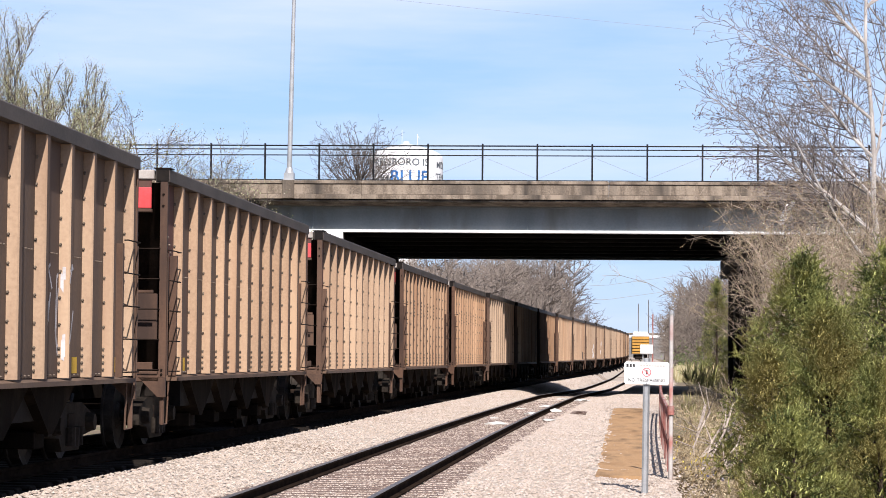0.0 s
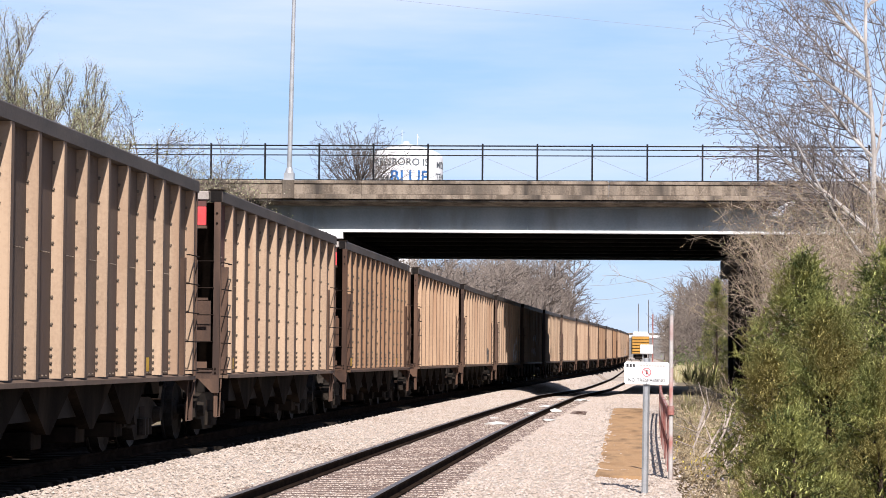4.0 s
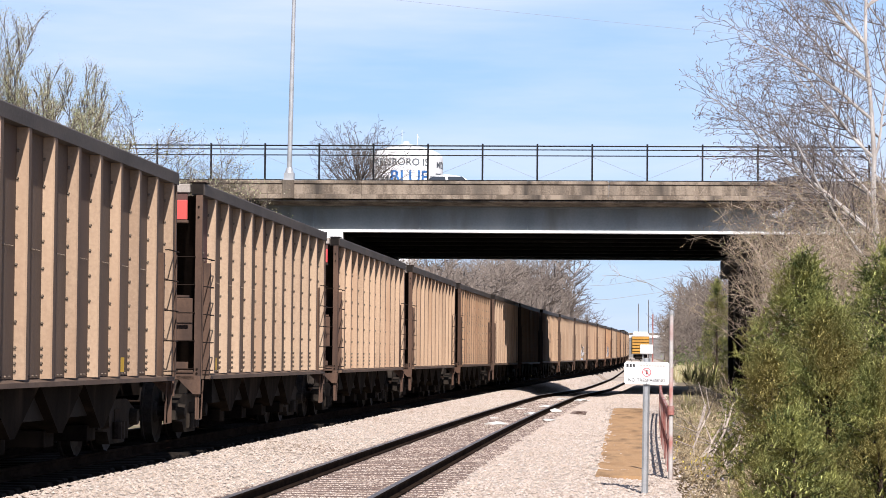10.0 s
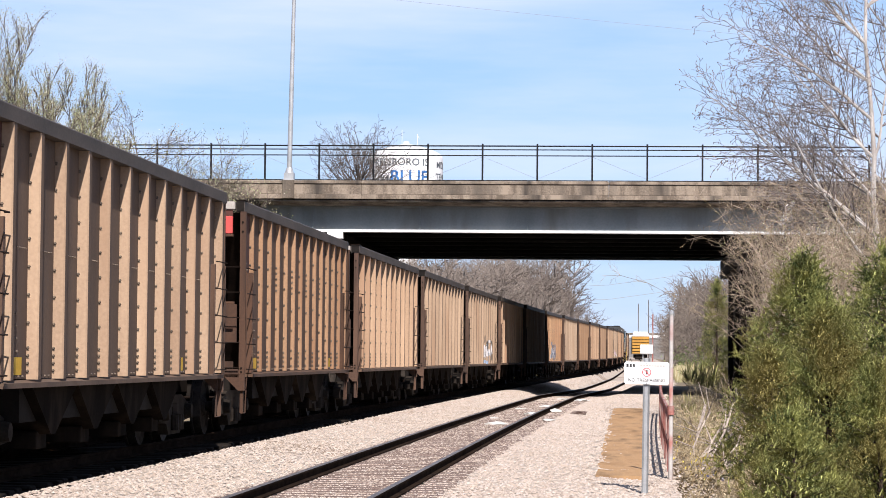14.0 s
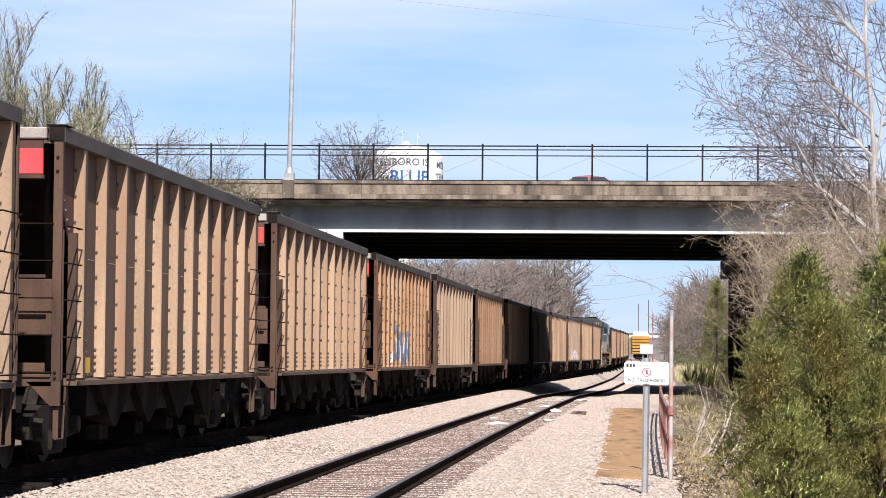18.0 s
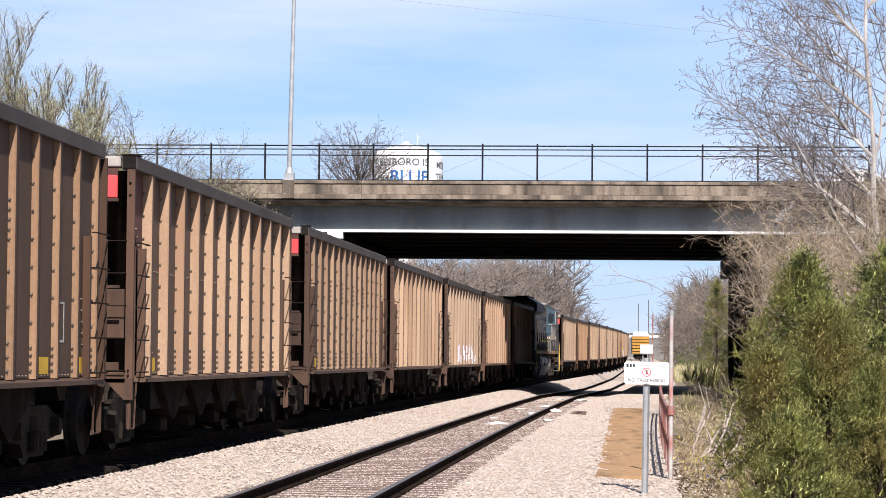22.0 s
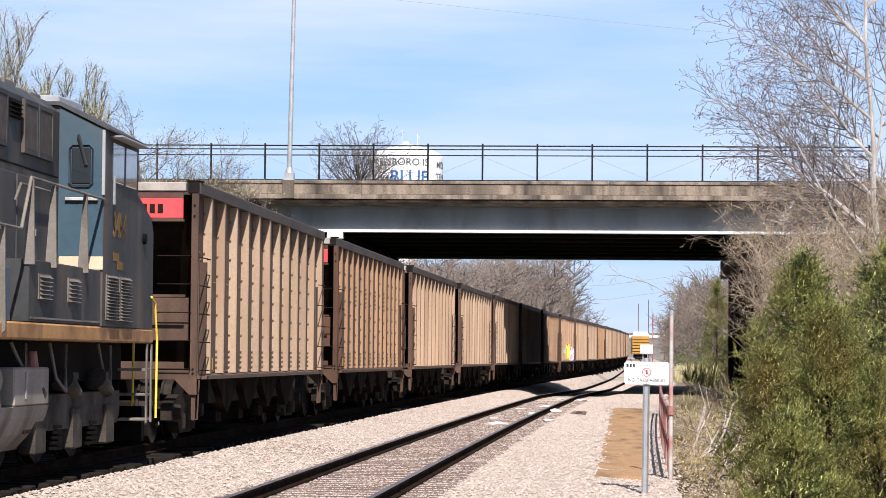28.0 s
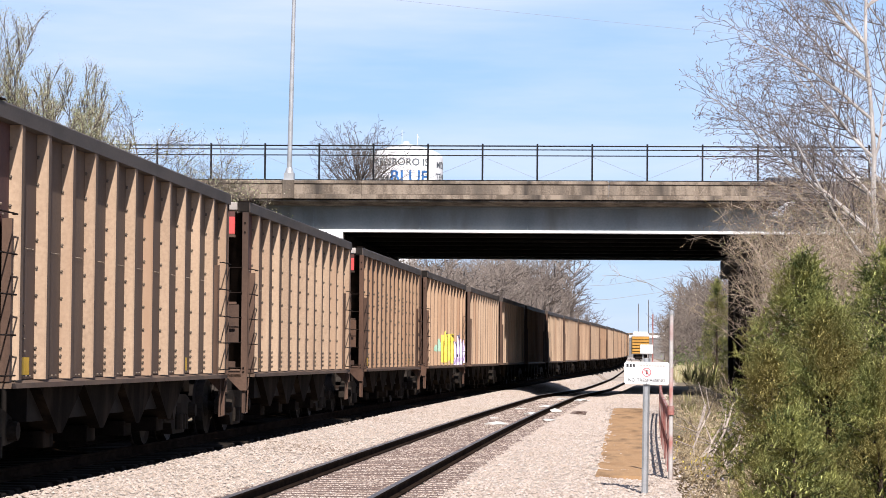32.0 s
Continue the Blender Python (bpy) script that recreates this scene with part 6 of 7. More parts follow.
def cedar(x, y, height, width, seed, label, fine=1.0):
    """A stem with limbs that end in boughs of feathery plumes, with dark gaps between the boughs."""
    r = random.Random(seed)
    ob = thing("cedar", label, "tree", Matrix.Translation((x, y, ground_z(x, y))))
    wood, limbs, leaf = Twigs(), Twigs(), Twigs()
    wood.stick(Vector((0, 0, -0.3)), Vector((0.05, 0, height * 0.9)), 0.07, 0.012, 7)
    up, shift = Vector((0, 0, 1)), Vector((seed * 3.7, seed * 1.3, 0))
    for i in range(int(height * width * 52 * fine)):
        f, a = 0.02 + 0.98 * r.random() ** 1.15, r.uniform(0, 6.28)
        out = Vector((math.cos(a), math.sin(a), 0.0))
        shell = width * (0.78 + 0.22 * math.sin(min(1.0, f * 3.6) * 1.57)) * (1 - f ** 2.4) + 0.05
        lump = noise.noise(out * (1.6 * shell) + up * (height * f * 1.5) + shift)
        reach = shell * (1.0 + 0.55 * lump) * (1 - 0.45 * r.random() ** 2)
        c = out * (reach * 0.82) + up * (height * f * 0.96)
        limbs.stick(up * max(0.05, height * f - reach * 0.5), c, 0.012, 0.004)
        axis = (out * 0.8 + up * r.uniform(0.0, 1.1) + out.cross(up) * r.gauss(0, 0.45)).normalized()
        for k in range(15):
            # one plume: a bent spine with short scale-like shoots on every side
            p = c + axis * r.uniform(-0.12, 0.10) + Vector((r.gauss(0, 0.075), r.gauss(0, 0.075), r.gauss(0, 0.075)))
            way = (turned(axis, r, 0.55) + up * 0.1).normalized()
            bend = Vector((r.gauss(0, 0.16), r.gauss(0, 0.16), r.gauss(0.05, 0.16)))
            step = r.uniform(0.014, 0.026) / fine ** 0.4
            for q in range(9):
                p = p + way * step
                way = (way + bend * 0.5).normalized()
                for _ in range(4):
                    leaf.needle(p, turned(way, r, 0.85), step * r.uniform(1.1, 2.2) * (1.2 - 0.07 * q), 0.0050 / fine ** 0.4)
        for k in range(34):
            q = r.uniform(0.30, 0.72)
            p = Vector((c.x * q + r.gauss(0, 0.06), c.y * q + r.gauss(0, 0.06), c.z + r.gauss(-0.05, 0.12)))
            leaf.needle(p, turned(out, r, 1.2), r.uniform(0.07, 0.16), 0.012)
    part("trunk", wood.mesh("trunk", M["cedar_bark"]), None, ob)
    tagged(part("limb", limbs.mesh("limb", M["cedar_bark"]), None, ob), kind="stuff")
    part("foliage", leaf.mesh("foliage", M["cedar_spray"]), None, ob)
    return ob


cedar(3.2, 37.0, 3.9, 1.2, 3, "dense olive-green cedar beside the walkway")
cedar(4.25, 38.6, 4.65, 1.65, 4, "tall olive-green cedar with uneven sprays", 0.6)
cedar(2.3, 36.2, 2.5, 0.78, 5, "low bushy cedar at the edge of the brush")
cedar(3.25, 42.5, 4.75, 1.6, 6, "yellowish cedar behind the brush", 0.6)
cedar(3.55, 44.0, 4.6, 0.6, 9, "narrow yellowish cedar behind the dense cedars", 0.6)
cedar(2.42, 33.3, 1.7, 0.95, 7, "low spreading cedar near the sign")
cedar(3.75, 35.2, 3.0, 1.1, 11, "bushy cedar in front of the taller ones")
cedar(5.0, 41.0, 4.6, 1.2, 12, "olive-green cedar at the back of the clump", 0.6)
cedar(6.3, 147.0, 6.8, 1.1, 8, "dark cedar beyond the bridge pier", 0.7)
cedar(7.0, 137.0, 4.6, 1.1, 10, "low dark cedar beyond the bridge pier", 0.35)

def branch(r, wood, thin, p, way, length, radius, level, most, tips, gap=0.42, fork=0.75, bend=0.06, lift=0.03, least=0.006, split=2, twins=1):
    """A nearly straight branch with side branches that shorten towards its tip."""
    steps = max(3, int(length / gap))
    d = length / steps
    for i in range(steps):
        q, f = p + way * d, i / steps
        a, b = max(least, radius * (1 - 0.82 * f)), max(least, radius * (1 - 0.82 * (i + 1) / steps))
        if level == most and i == steps - 1:
            thin.spike(p, q, a * 1.2)
        else:
            (wood if level < split else thin).stick(p, q, a, b, 6 if level == 0 else 4 if level == 1 else 3)
        p = q
        way = (turned(way, r, bend) + Vector((0, 0, lift))).normalized()
        if level < most and i > 0:
            for _ in range(twins if level == 0 else 1):
                u = way.cross(turned(Vector((0.3, 0.9, 0.2)), r, 0.9))
                if u.length < 1e-4:
                    continue
                angle = fork * r.uniform(0.7, 1.25)
                side = way * math.cos(angle) + u.normalized() * (math.sin(angle) * r.choice((-1, 1)))
                branch(r, wood, thin, p, side, length * (1 - 0.75 * f) * r.uniform(0.26, 0.48) + 0.12, b * 0.55, level + 1, most, tips, gap * 0.72, fork, bend * 1.25, lift, least, split, twins)
    tips.append((p, way))


def sycamore(x, y, height, seed, label, limbs, low, lean=-0.03, reach=1.0, west=0.75):
    """Pale trunk with long rising limbs, most of them towards the light over the tracks."""
    r = random.Random(seed)
    ob = thing("sycamore", label, "tree", Matrix.Translation((x, y, ground_z(x, y))))
    wood, thin, tips, knobs = Twigs(), Twigs(), [], Twigs()
    p, way, line, n = Vector((0, 0, -0.3)), Vector((lean, 0, 1)).normalized(), [], 16
    for i in range(n):
        q = p + way * (height / n)
        wood.stick(p, q, 0.115 * (1 - 0.8 * i / n), 0.115 * (1 - 0.8 * (i + 1) / n), 9)
        p, way = q, (turned(way, r, 0.075) + Vector((lean * 0.15, 0, 0.1))).normalized()
        line.append(q)
    for k in range(limbs):
        f = low + (0.96 - low) * (k + r.random()) / limbs
        at = line[min(n - 1, int(f * n))]
        a = r.gauss(math.pi, 0.75) if r.random() < west else r.uniform(-1.4, 1.4)
        rise = r.uniform(0.50, 1.25) + 0.6 * max(0.0, f - 0.6)
        out = Vector((math.cos(a), math.sin(a) * 0.7, rise)).normalized()
        branch(r, wood, thin, at, out, reach * r.uniform(4.6, 6.6) * (1.18 - 0.62 * f), 0.050 * (1.2 - 0.7 * f), 0, 3, tips, 0.36, 0.72, 0.06, 0.018, 0.0062, 1, 2)
    for q, w in tips:
        if r.random() < 0.5:
            knobs.spike(q - w * 0.02, q + Vector((0, 0, -0.05)), 0.022)
    part("trunk", wood.mesh("trunk", M["bark_pale"]), None, ob)
    part("crown", thin.mesh("crown", M["twig_right"]), None, ob)
    tagged(part("bud", knobs.mesh("bud", M["bud_tip"]), None, ob, "small dark seed balls at the twig ends"), kind="stuff")
    return ob


sycamore(7.55, 70.0, 17.5, 21, "tall bare sycamore with pale patchy bark", 27, 0.29, -0.03, 1.0)
sycamore(9.4, 74.0, 15.0, 22, "bare sycamore with pale limbs behind the first", 13, 0.25, -0.02, 0.95, 0.6)


def bank_brush(x, y, height, spread, stems, seed, label, lean=0.0, buds=0):
    """Stems that rise and then arch over under their own weight, with crossing twigs."""
    r = random.Random(seed)
    ob = thing("brush", label, "brush", Matrix.Translation((x, y, ground_z(x, y))))
    wood, thin, lv = Twigs(), Twigs(), Twigs()
    for _ in range(int(stems * 1.55)):
        a, q = r.uniform(0, 6.28), spread * math.sqrt(r.random())
        p = Vector((q * math.cos(a), q * math.sin(a), -0.2))
        way = Vector((r.gauss(lean * 0.03, 0.05), r.gauss(0, 0.14), 1)).normalized()
        tall, n, pull = height * r.uniform(0.62, 1.12), 9, r.gauss(lean * 0.36, 0.15)
        rad = 0.005 + 0.0009 * height
        for i in range(n):
            e = p + way * (tall / n)
            wood.stick(p, e, max(0.005, rad * (1 - 0.8 * i / n)), max(0.005, rad * (1 - 0.8 * (i + 1) / n)), 4)
            p = e
            f = (i + 1) / n
            way = (turned(way, r, 0.12) + Vector((pull * 0.24 * f ** 3, r.gauss(0, 0.05), -0.06 * f ** 3 * abs(pull) - 0.008))).normalized()
            if f < 0.50:
                continue
            for _ in range(5):
                w = turned(way, r, 0.95)
                ln = r.uniform(0.30, 0.85)
                b = p + w * (ln * 0.55)
                c = b + turned(w, r, 0.45) * (ln * 0.45)
                thin.stick(p, b, 0.0052, 0.0044)
                thin.spike(b, c, 0.0048)
                for o in (p.lerp(b, 0.6), b, b.lerp(c, 0.5)):
                    g = o + turned(w, r, 0.8) * (ln * r.uniform(0.22, 0.5))
                    thin.spike(o, g, 0.0042)
                    for _ in range(buds):
                        lv.leaf(o.lerp(g, r.random()), turned(w, r, 0.9), r.uniform(0.03, 0.06), 0.013)
    tagged(part("stem", wood.mesh("stem", M["brush"]), None, ob), kind="stuff")
    tagged(part("twig", thin.mesh("twig", M["brush"]), None, ob), kind="stuff")
    if buds:
        tagged(part("foliage", lv.mesh("foliage", M["bud"]), None, ob, "sparse pale green spring buds"), kind="stuff")
    return ob


def thicket(x, y, height, spread, stems, seed, label, material, curl):
    """A low tangle of bent stems."""
    r = random.Random(seed)
    ob = thing("brush", label, "brush", Matrix.Translation((x, y, ground_z(x, y))))
    wood, thin = Twigs(), Twigs()
    for _ in range(stems):
        a, q = r.uniform(0, 6.28), spread * math.sqrt(r.random())
        p = Vector((q * math.cos(a), q * math.sin(a), -0.2))
        way = Vector((r.gauss(0.03, 0.35), r.gauss(0, 0.35), 1)).normalized()
        grow(r, wood, thin, p, way, height * r.uniform(0.40, 0.85), 0.006 + height * 0.0018, 0, 3, curl, 0.0, 1.0, 2, None, 0.56, 1, 0.0030 + 0.00004 * y)
    tagged(part("stem", wood.mesh("stem", material), None, ob), kind="stuff")
    tagged(part("twig", thin.mesh("twig", material), None, ob), kind="stuff")
    return ob


for i, (x, y, h, w, n, lean, buds) in enumerate((
        (5.55, 70, 7.8, 0.35, 26, -1.0, 0), (5.9, 76, 8.2, 0.4, 24, -1.1, 0), (5.45, 69, 7.4, 0.25, 9, -1.3, 1), (5.7, 66, 6.6, 0.5, 28, -0.5, 1), (6.0, 71, 7.4, 0.7, 28, -0.4, 1), (6.6, 80, 8.4, 0.5, 22, -0.8, 0),
        (6.4, 67, 6.9, 0.7, 28, 0.0, 1), (6.9, 72, 7.5, 0.8, 28, -0.2, 1), (7.3, 66, 7.0, 0.8, 28, 0.1, 1), (7.9, 70, 7.6, 0.8, 28, -0.1, 0), (6.8, 84, 8.4, 0.8, 22, -0.4, 0),
        (7.8, 80, 8.2, 1.0, 22, -0.1, 0), (8.8, 76, 8.2, 1.0, 22, 0.0, 0), (5.5, 61, 5.8, 0.5, 26, 0.0, 1), (6.5, 62, 6.4, 0.7, 26, -0.1, 1), (7.6, 92, 9.0, 0.5, 18, -0.8, 0))):
    bank_brush(x, y, h, w, n, 40 + i, "tangled dry brush and vines on the bank beside the bridge", lean, buds)
for i, (x, y, h, w, n) in enumerate(((4.3, 68, 2.4, 0.3, 4), (4.2, 60, 2.2, 0.3, 4), (4.3, 74, 2.8, 0.3, 4), (3.5, 64, 1.4, 0.3, 4))):
    bank_brush(x, y, h, w, n, 140 + i, "thin bare shoots at the foot of the bank", -0.3)
for i, (x, y, h, w, n) in enumerate(((1.75, 41, 0.75, 0.4, 12), (2.1, 46, 1.0, 0.5, 12), (1.9, 52, 1.1, 0.5, 12), (2.6, 57, 1.3, 0.6, 12), (2.8, 66, 1.4, 0.7, 12), (3.4, 76, 1.7, 0.7, 11), (3.2, 50, 1.9, 0.7, 12), (2.9, 86, 1.4, 0.6, 9), (1.6, 37.6, 0.55, 0.35, 10), (2.0, 36.6, 0.6, 0.3, 10), (1.9, 43.5, 0.9, 0.4, 12), (1.75, 35.6, 0.6, 0.4, 14), (1.55, 39.4, 0.6, 0.35, 12), (1.35, 33.0, 0.4, 0.3, 10), (1.6, 31.2, 0.35, 0.3, 10))):
    thicket(x, y, h, w, n, 60 + i, "dry tan weeds and bare sticks by the walkway", M["straw"], curl=0.34)

# fallen limbs in the ditch
for i, (x0, y0, z0, x1, y1, z1, r0) in enumerate((
        (1.25, 40, -0.55, 2.35, 46, 0.45, 0.034), (1.2, 41, -0.4, 2.6, 44, 0.55, 0.024), (1.4, 45, -0.6, 1.95, 50, 0.55, 0.03), (1.3, 39, -0.5, 2.2, 41, -0.1, 0.02),
        (1.22, 38.6, -0.6, 1.75, 40, 0.35, 0.016), (1.35, 39.5, -0.6, 2.1, 42, 0.75, 0.018), (1.2, 40.5, -0.55, 1.7, 42, 0.62, 0.014), (1.3, 42, -0.6, 2.3, 44, 0.85, 0.018), (1.5, 38.5, -0.6, 2.0, 39.5, 0.1, 0.013))):
    a, b = Vector((x0, y0, z0)), Vector((x1, y1, z1))
    rr2 = random.Random(i)
    pts = [a.lerp(b, k / 6) + Vector((rr2.gauss(0, 0.03), 0, rr2.gauss(0, 0.03))) for k in range(7)]
    limb = thing("fallen_limb", "grey fallen limb lying across the ditch weeds", "branch", shape=Shape().path(pts, r0, 7), material=M["dead_wood"])
    for q in pts[3:]:
        twig = Twigs()
        twig.stick(q, q + Vector((rr2.gauss(0, 0.3), rr2.gauss(0, 0.3), rr2.uniform(0.1, 0.5))), 0.012, 0.004, 4)
        part("twig", twig.mesh("twig", M["dead_wood"]), None, limb)

# grass, weeds and litter
gr = random.Random(77)
tufts, gold, scraps = Twigs(), Twigs(), Twigs()
for _ in range(11000):
    y = 48 + 116 * gr.random() ** 1.3
    x = near_xy(y) + 4.9 + abs(gr.gauss(0, 2.2))
    if 96 < y < 158:      # bare ground in the shade of the bridge
        continue
    p = Vector((x, y, ground_z(x, y) - 0.02))
    tufts.leaf(p, turned(Vector((0, 0, 1)), gr, 0.35), gr.uniform(0.12, 0.42) * (1 + y / 120), 0.008 + y * 0.00012)
for _ in range(420):
    cx, cy = gr.choice(((1.75, 40.5), (1.62, 47.5), (3.6, 34.6), (2.0, 56.0), (1.5, 38.4)))
    x, y = cx + gr.gauss(0, 0.18), cy + gr.gauss(0, 0.6)
    gold.leaf(Vector((x, y, ground_z(x, y) + gr.uniform(0, 0.35))), turned(Vector((0, 0, 1)), gr, 0.8), gr.uniform(0.04, 0.1), 0.012)
for _ in range(160):
    x, y = gr.uniform(1.3, 2.3), gr.uniform(38.5, 43)
    scraps.leaf(Vector((x, y, ground_z(x, y) + 0.02)), turned(Vector((1, 0, 0.2)), gr, 0.6), gr.uniform(0.05, 0.2), 0.04)
leaves = Twigs()
for _ in range(7000):
    y = 30 + 30 * gr.random() ** 1.5
    x = near_xy(y) + 4.2 + abs(gr.gauss(0, 1.1))
    leaves.leaf(Vector((x, y, ground_z(x, y) + gr.uniform(0.005, 0.03))), turned(Vector((gr.uniform(-1, 1), gr.uniform(-1, 1), 0.25)).normalized(), gr, 0.2), gr.uniform(0.03, 0.09), gr.uniform(0.008, 0.022))
reeds, shoots = Twigs(), Twigs()
for _ in range(2600):
    y = gr.uniform(158, 182)
    x = y * gr.uniform(0.0265, 0.0435)
    p = Vector((x, y, ground_z(x, y) - 0.05))
    reeds.leaf(p, turned(Vector((0, 0, 1)), gr, 0.22), gr.uniform(0.5, 1.3), 0.022)
for k in range(7):
    cx, cy = gr.uniform(5.2, 7.2), gr.uniform(176, 186)
    for _ in range(420):
        q = Vector((gr.gauss(0, 0.5), gr.gauss(0, 0.5), abs(gr.gauss(0.9, 0.6))))
        shoots.leaf(Vector((cx, cy, ground_z(cx, cy))) + q, turned(Vector((0, 0, 1)), gr, 1.2), gr.uniform(0.08, 0.2), 0.035)
thing("reeds", "pale straw-coloured tall grass on the bank beyond the bridge", "tall grass", kind="stuff", shape=reeds.mesh("reeds", M["reed"]))
thing("spring_undergrowth", "fresh green undergrowth on the bank beyond the bridge", "undergrowth", kind="stuff", shape=shoots.mesh("spring_undergrowth", M["fresh"]))
thing("dead_leaves", "dead leaves and straw on the ditch bank", "dead leaves", kind="stuff", shape=leaves.mesh("dead_leaves", M["straw"]))
thing("grass", "dry and green grass tufts along the ditch", "grass", kind="stuff", shape=tufts.mesh("grass", M["grass"]))
thing("weeds", "small yellow weeds among the brush", "weeds", kind="stuff", shape=gold.mesh("weeds", M["gold_weed"]))
thing("litter", "faded blue and grey litter in the ditch", "litter", kind="stuff", shape=scraps.mesh("litter", M["litter"]))

# trees behind the train on the left bank
def upright_tree(x, y, height, seed, label, lean=0.0, stems=11, wide=0.6, base_h=0.35, arms=()):
    """Many steep stems from low down, with pale buds."""
    r = random.Random(seed)
    ob = thing("budding_tree", label, "tree", Matrix.Translation((x, y, ground_z(x, y))))
    wood, thin, tips, lv = Twigs(), Twigs(), [], Twigs()
    p = Vector((lean * height * base_h, 0, height * base_h))
    wood.stick(Vector((0, 0, -0.3)), p, height * 0.012, height * 0.009, 8)
    for k in range(stems):
        way = Vector((r.gauss(lean, 0.15) * wide, r.gauss(0, 0.15), 1)).normalized()
        grow(r, wood, thin, p + Vector((0, 0, -r.uniform(0, 0.12) * height)), way, height * (1 - base_h) * r.uniform(0.6, 1.05), height * 0.0085, 0, 3, 0.11, 0.12, 0.36, 3, tips, 0.33, 1, 0.010)
    for h, (ax, az), ln in arms:
        branch(r, wood, thin, Vector((0, 0, height * h)), Vector((ax, 0, az)).normalized(), ln, 0.035, 0, 2, tips, 0.32, 0.8, 0.10, 0.03, 0.009, 2)
    for q, way in tips:
        for _ in range(5):
            lv.leaf(q + Vector((r.gauss(0, 0.09), r.gauss(0, 0.09), r.gauss(0, 0.11))), turned(way, r, 0.6), r.uniform(0.03, 0.07), 0.014)
    part("trunk", wood.mesh("trunk", M["bark"]), None, ob)
    part("crown", thin.mesh("crown", M["dark_twig"]), None, ob)
    tagged(part("foliage", lv.mesh("foliage", M["bud"]), None, ob, "pale green spring buds"), kind="stuff")
    return ob


upright_tree(-19.9, 88.0, 10.5, 31, "steep-limbed tree with pale green buds behind the train", 0.0, 13, 0.75)
upright_tree(-18.3, 89.0, 9.5, 32, "slender budding tree with arching limbs behind the train", 0.02, 7, 0.38, 0.35, ((0.66, (1.0, 0.12), 2.1), (0.70, (0.8, 0.7), 1.7), (0.62, (1.0, 0.35), 1.9), (0.74, (0.5, 0.9), 1.3)))
upright_tree(-22.9, 88.0, 11.3, 33, "budding tree at the edge of the bank", 0.0, 9, 0.6)
bare_tree("sapling", "thin bare sapling before the bridge parapet", -15.2, 97.5, 9.5, 34, M["bark"], M["dark_twig"], kids=3, levels=3, spread=0.65, lift=0.08, buds=2, radius=0.16, limbs=34, first=0.45)
bare_tree("sapling", "thin bare sapling beside the bridge", -17.0, 98.0, 9.3, 35, M["bark"], M["dark_twig"], kids=3, levels=3, spread=0.65, lift=0.06, buds=2, radius=0.16, limbs=26, first=0.45)
bare_tree("sapling", "thin sapling under the bridge parapet", -13.6, 99.2, 7.7, 36, M["bark"], M["dark_twig"], kids=3, levels=3, spread=0.65, lift=0.06, buds=2, radius=0.14, limbs=26, first=0.5)
def round_tree(x, y, fork, reach, seed, label):
    """A trunk that forks into a broad, rounded bare crown."""
    r = random.Random(seed)
    z = grade(y) - 0.9
    ob = thing("bare_tree", label, "tree", Matrix.Translation((x, y, z)))
    wood, thin = Twigs(), Twigs()
    wood.stick(Vector((0, 0, -0.3)), Vector((0, 0, fork)), 0.26, 0.2, 10)
    tips = []
    for k in range(28):
        a = k * 2.4
        u = 1.35 * math.sqrt((k + 0.5) / 28)
        way = Vector((math.cos(a) * u, math.sin(a) * u, 1.0 - 0.30 * u)).normalized()
        branch(r, wood, thin, Vector((0, 0, fork - 1.9 * k / 28)), way, reach * r.uniform(0.86, 1.04) * (0.84 + 0.16 * min(1.0, u)), 0.06, 0, 3, tips, 0.36, 0.72, 0.09, 0.03, 0.0105, 2)
    part("trunk", wood.mesh("trunk", M["bark"]), None, ob)
    part("crown", thin.mesh("crown", M["dark_twig"]), None, ob)


round_tree(-18.0, 180.0, 15.0, 4.75, 37, "rounded bare tree behind the bridge")


# far woods on both sides of the line
def far_tree(tw, r, x, y, h):
    z = grade(min(y, 500)) - 0.9
    p, way = Vector((x, y, z)), Vector((r.gauss(0, 0.05), 0, 1)).normalized()
    rad = h * 0.014 + y * 0.00008
    for i in range(5):
        q = p + way * (h * 0.17)
        tw.stick(p, q, rad * (1 - 0.15 * i), rad * (1 - 0.15 * (i + 1)), 4)
        p, way = q, turned(way, r, 0.08)
        if i:
            for _ in range(5):
                side = Vector((r.gauss(0, 0.7), r.gauss(0, 0.7), r.uniform(0.4, 1.1))).normalized()
                a, w, ln = p, side, h * r.uniform(0.14, 0.26)
                for j in range(2 if y > 300 else 3):
                    b = a + w * (ln / (2 if y > 300 else 3))
                    tw.stick(a, b, rad * 0.34 * (1 - 0.2 * j), rad * 0.34 * (1 - 0.2 * (j + 1)), 3)
                    for _ in range(3):
                        e = b + turned(w, r, 0.7) * (ln * r.uniform(0.25, 0.6))
                        tw.spike(b, e, rad * 0.2)
                        tw.spike(b.lerp(e, 0.6), e + turned(w, r, 0.8) * (ln * r.uniform(0.15, 0.35)), rad * 0.16)
                    a, w = b, turned(w, r, 0.3)


fw = random.Random(4)
left, right = Twigs(), Twigs()
def in_woods(tw, count, y0, y1, side):
    for _ in range(count):
        y = fw.uniform(y0, y1)
        x = side(y)
        far_tree(tw, fw, x, y, (0.0375 * y + 1.6) * fw.uniform(0.72, 1.06))


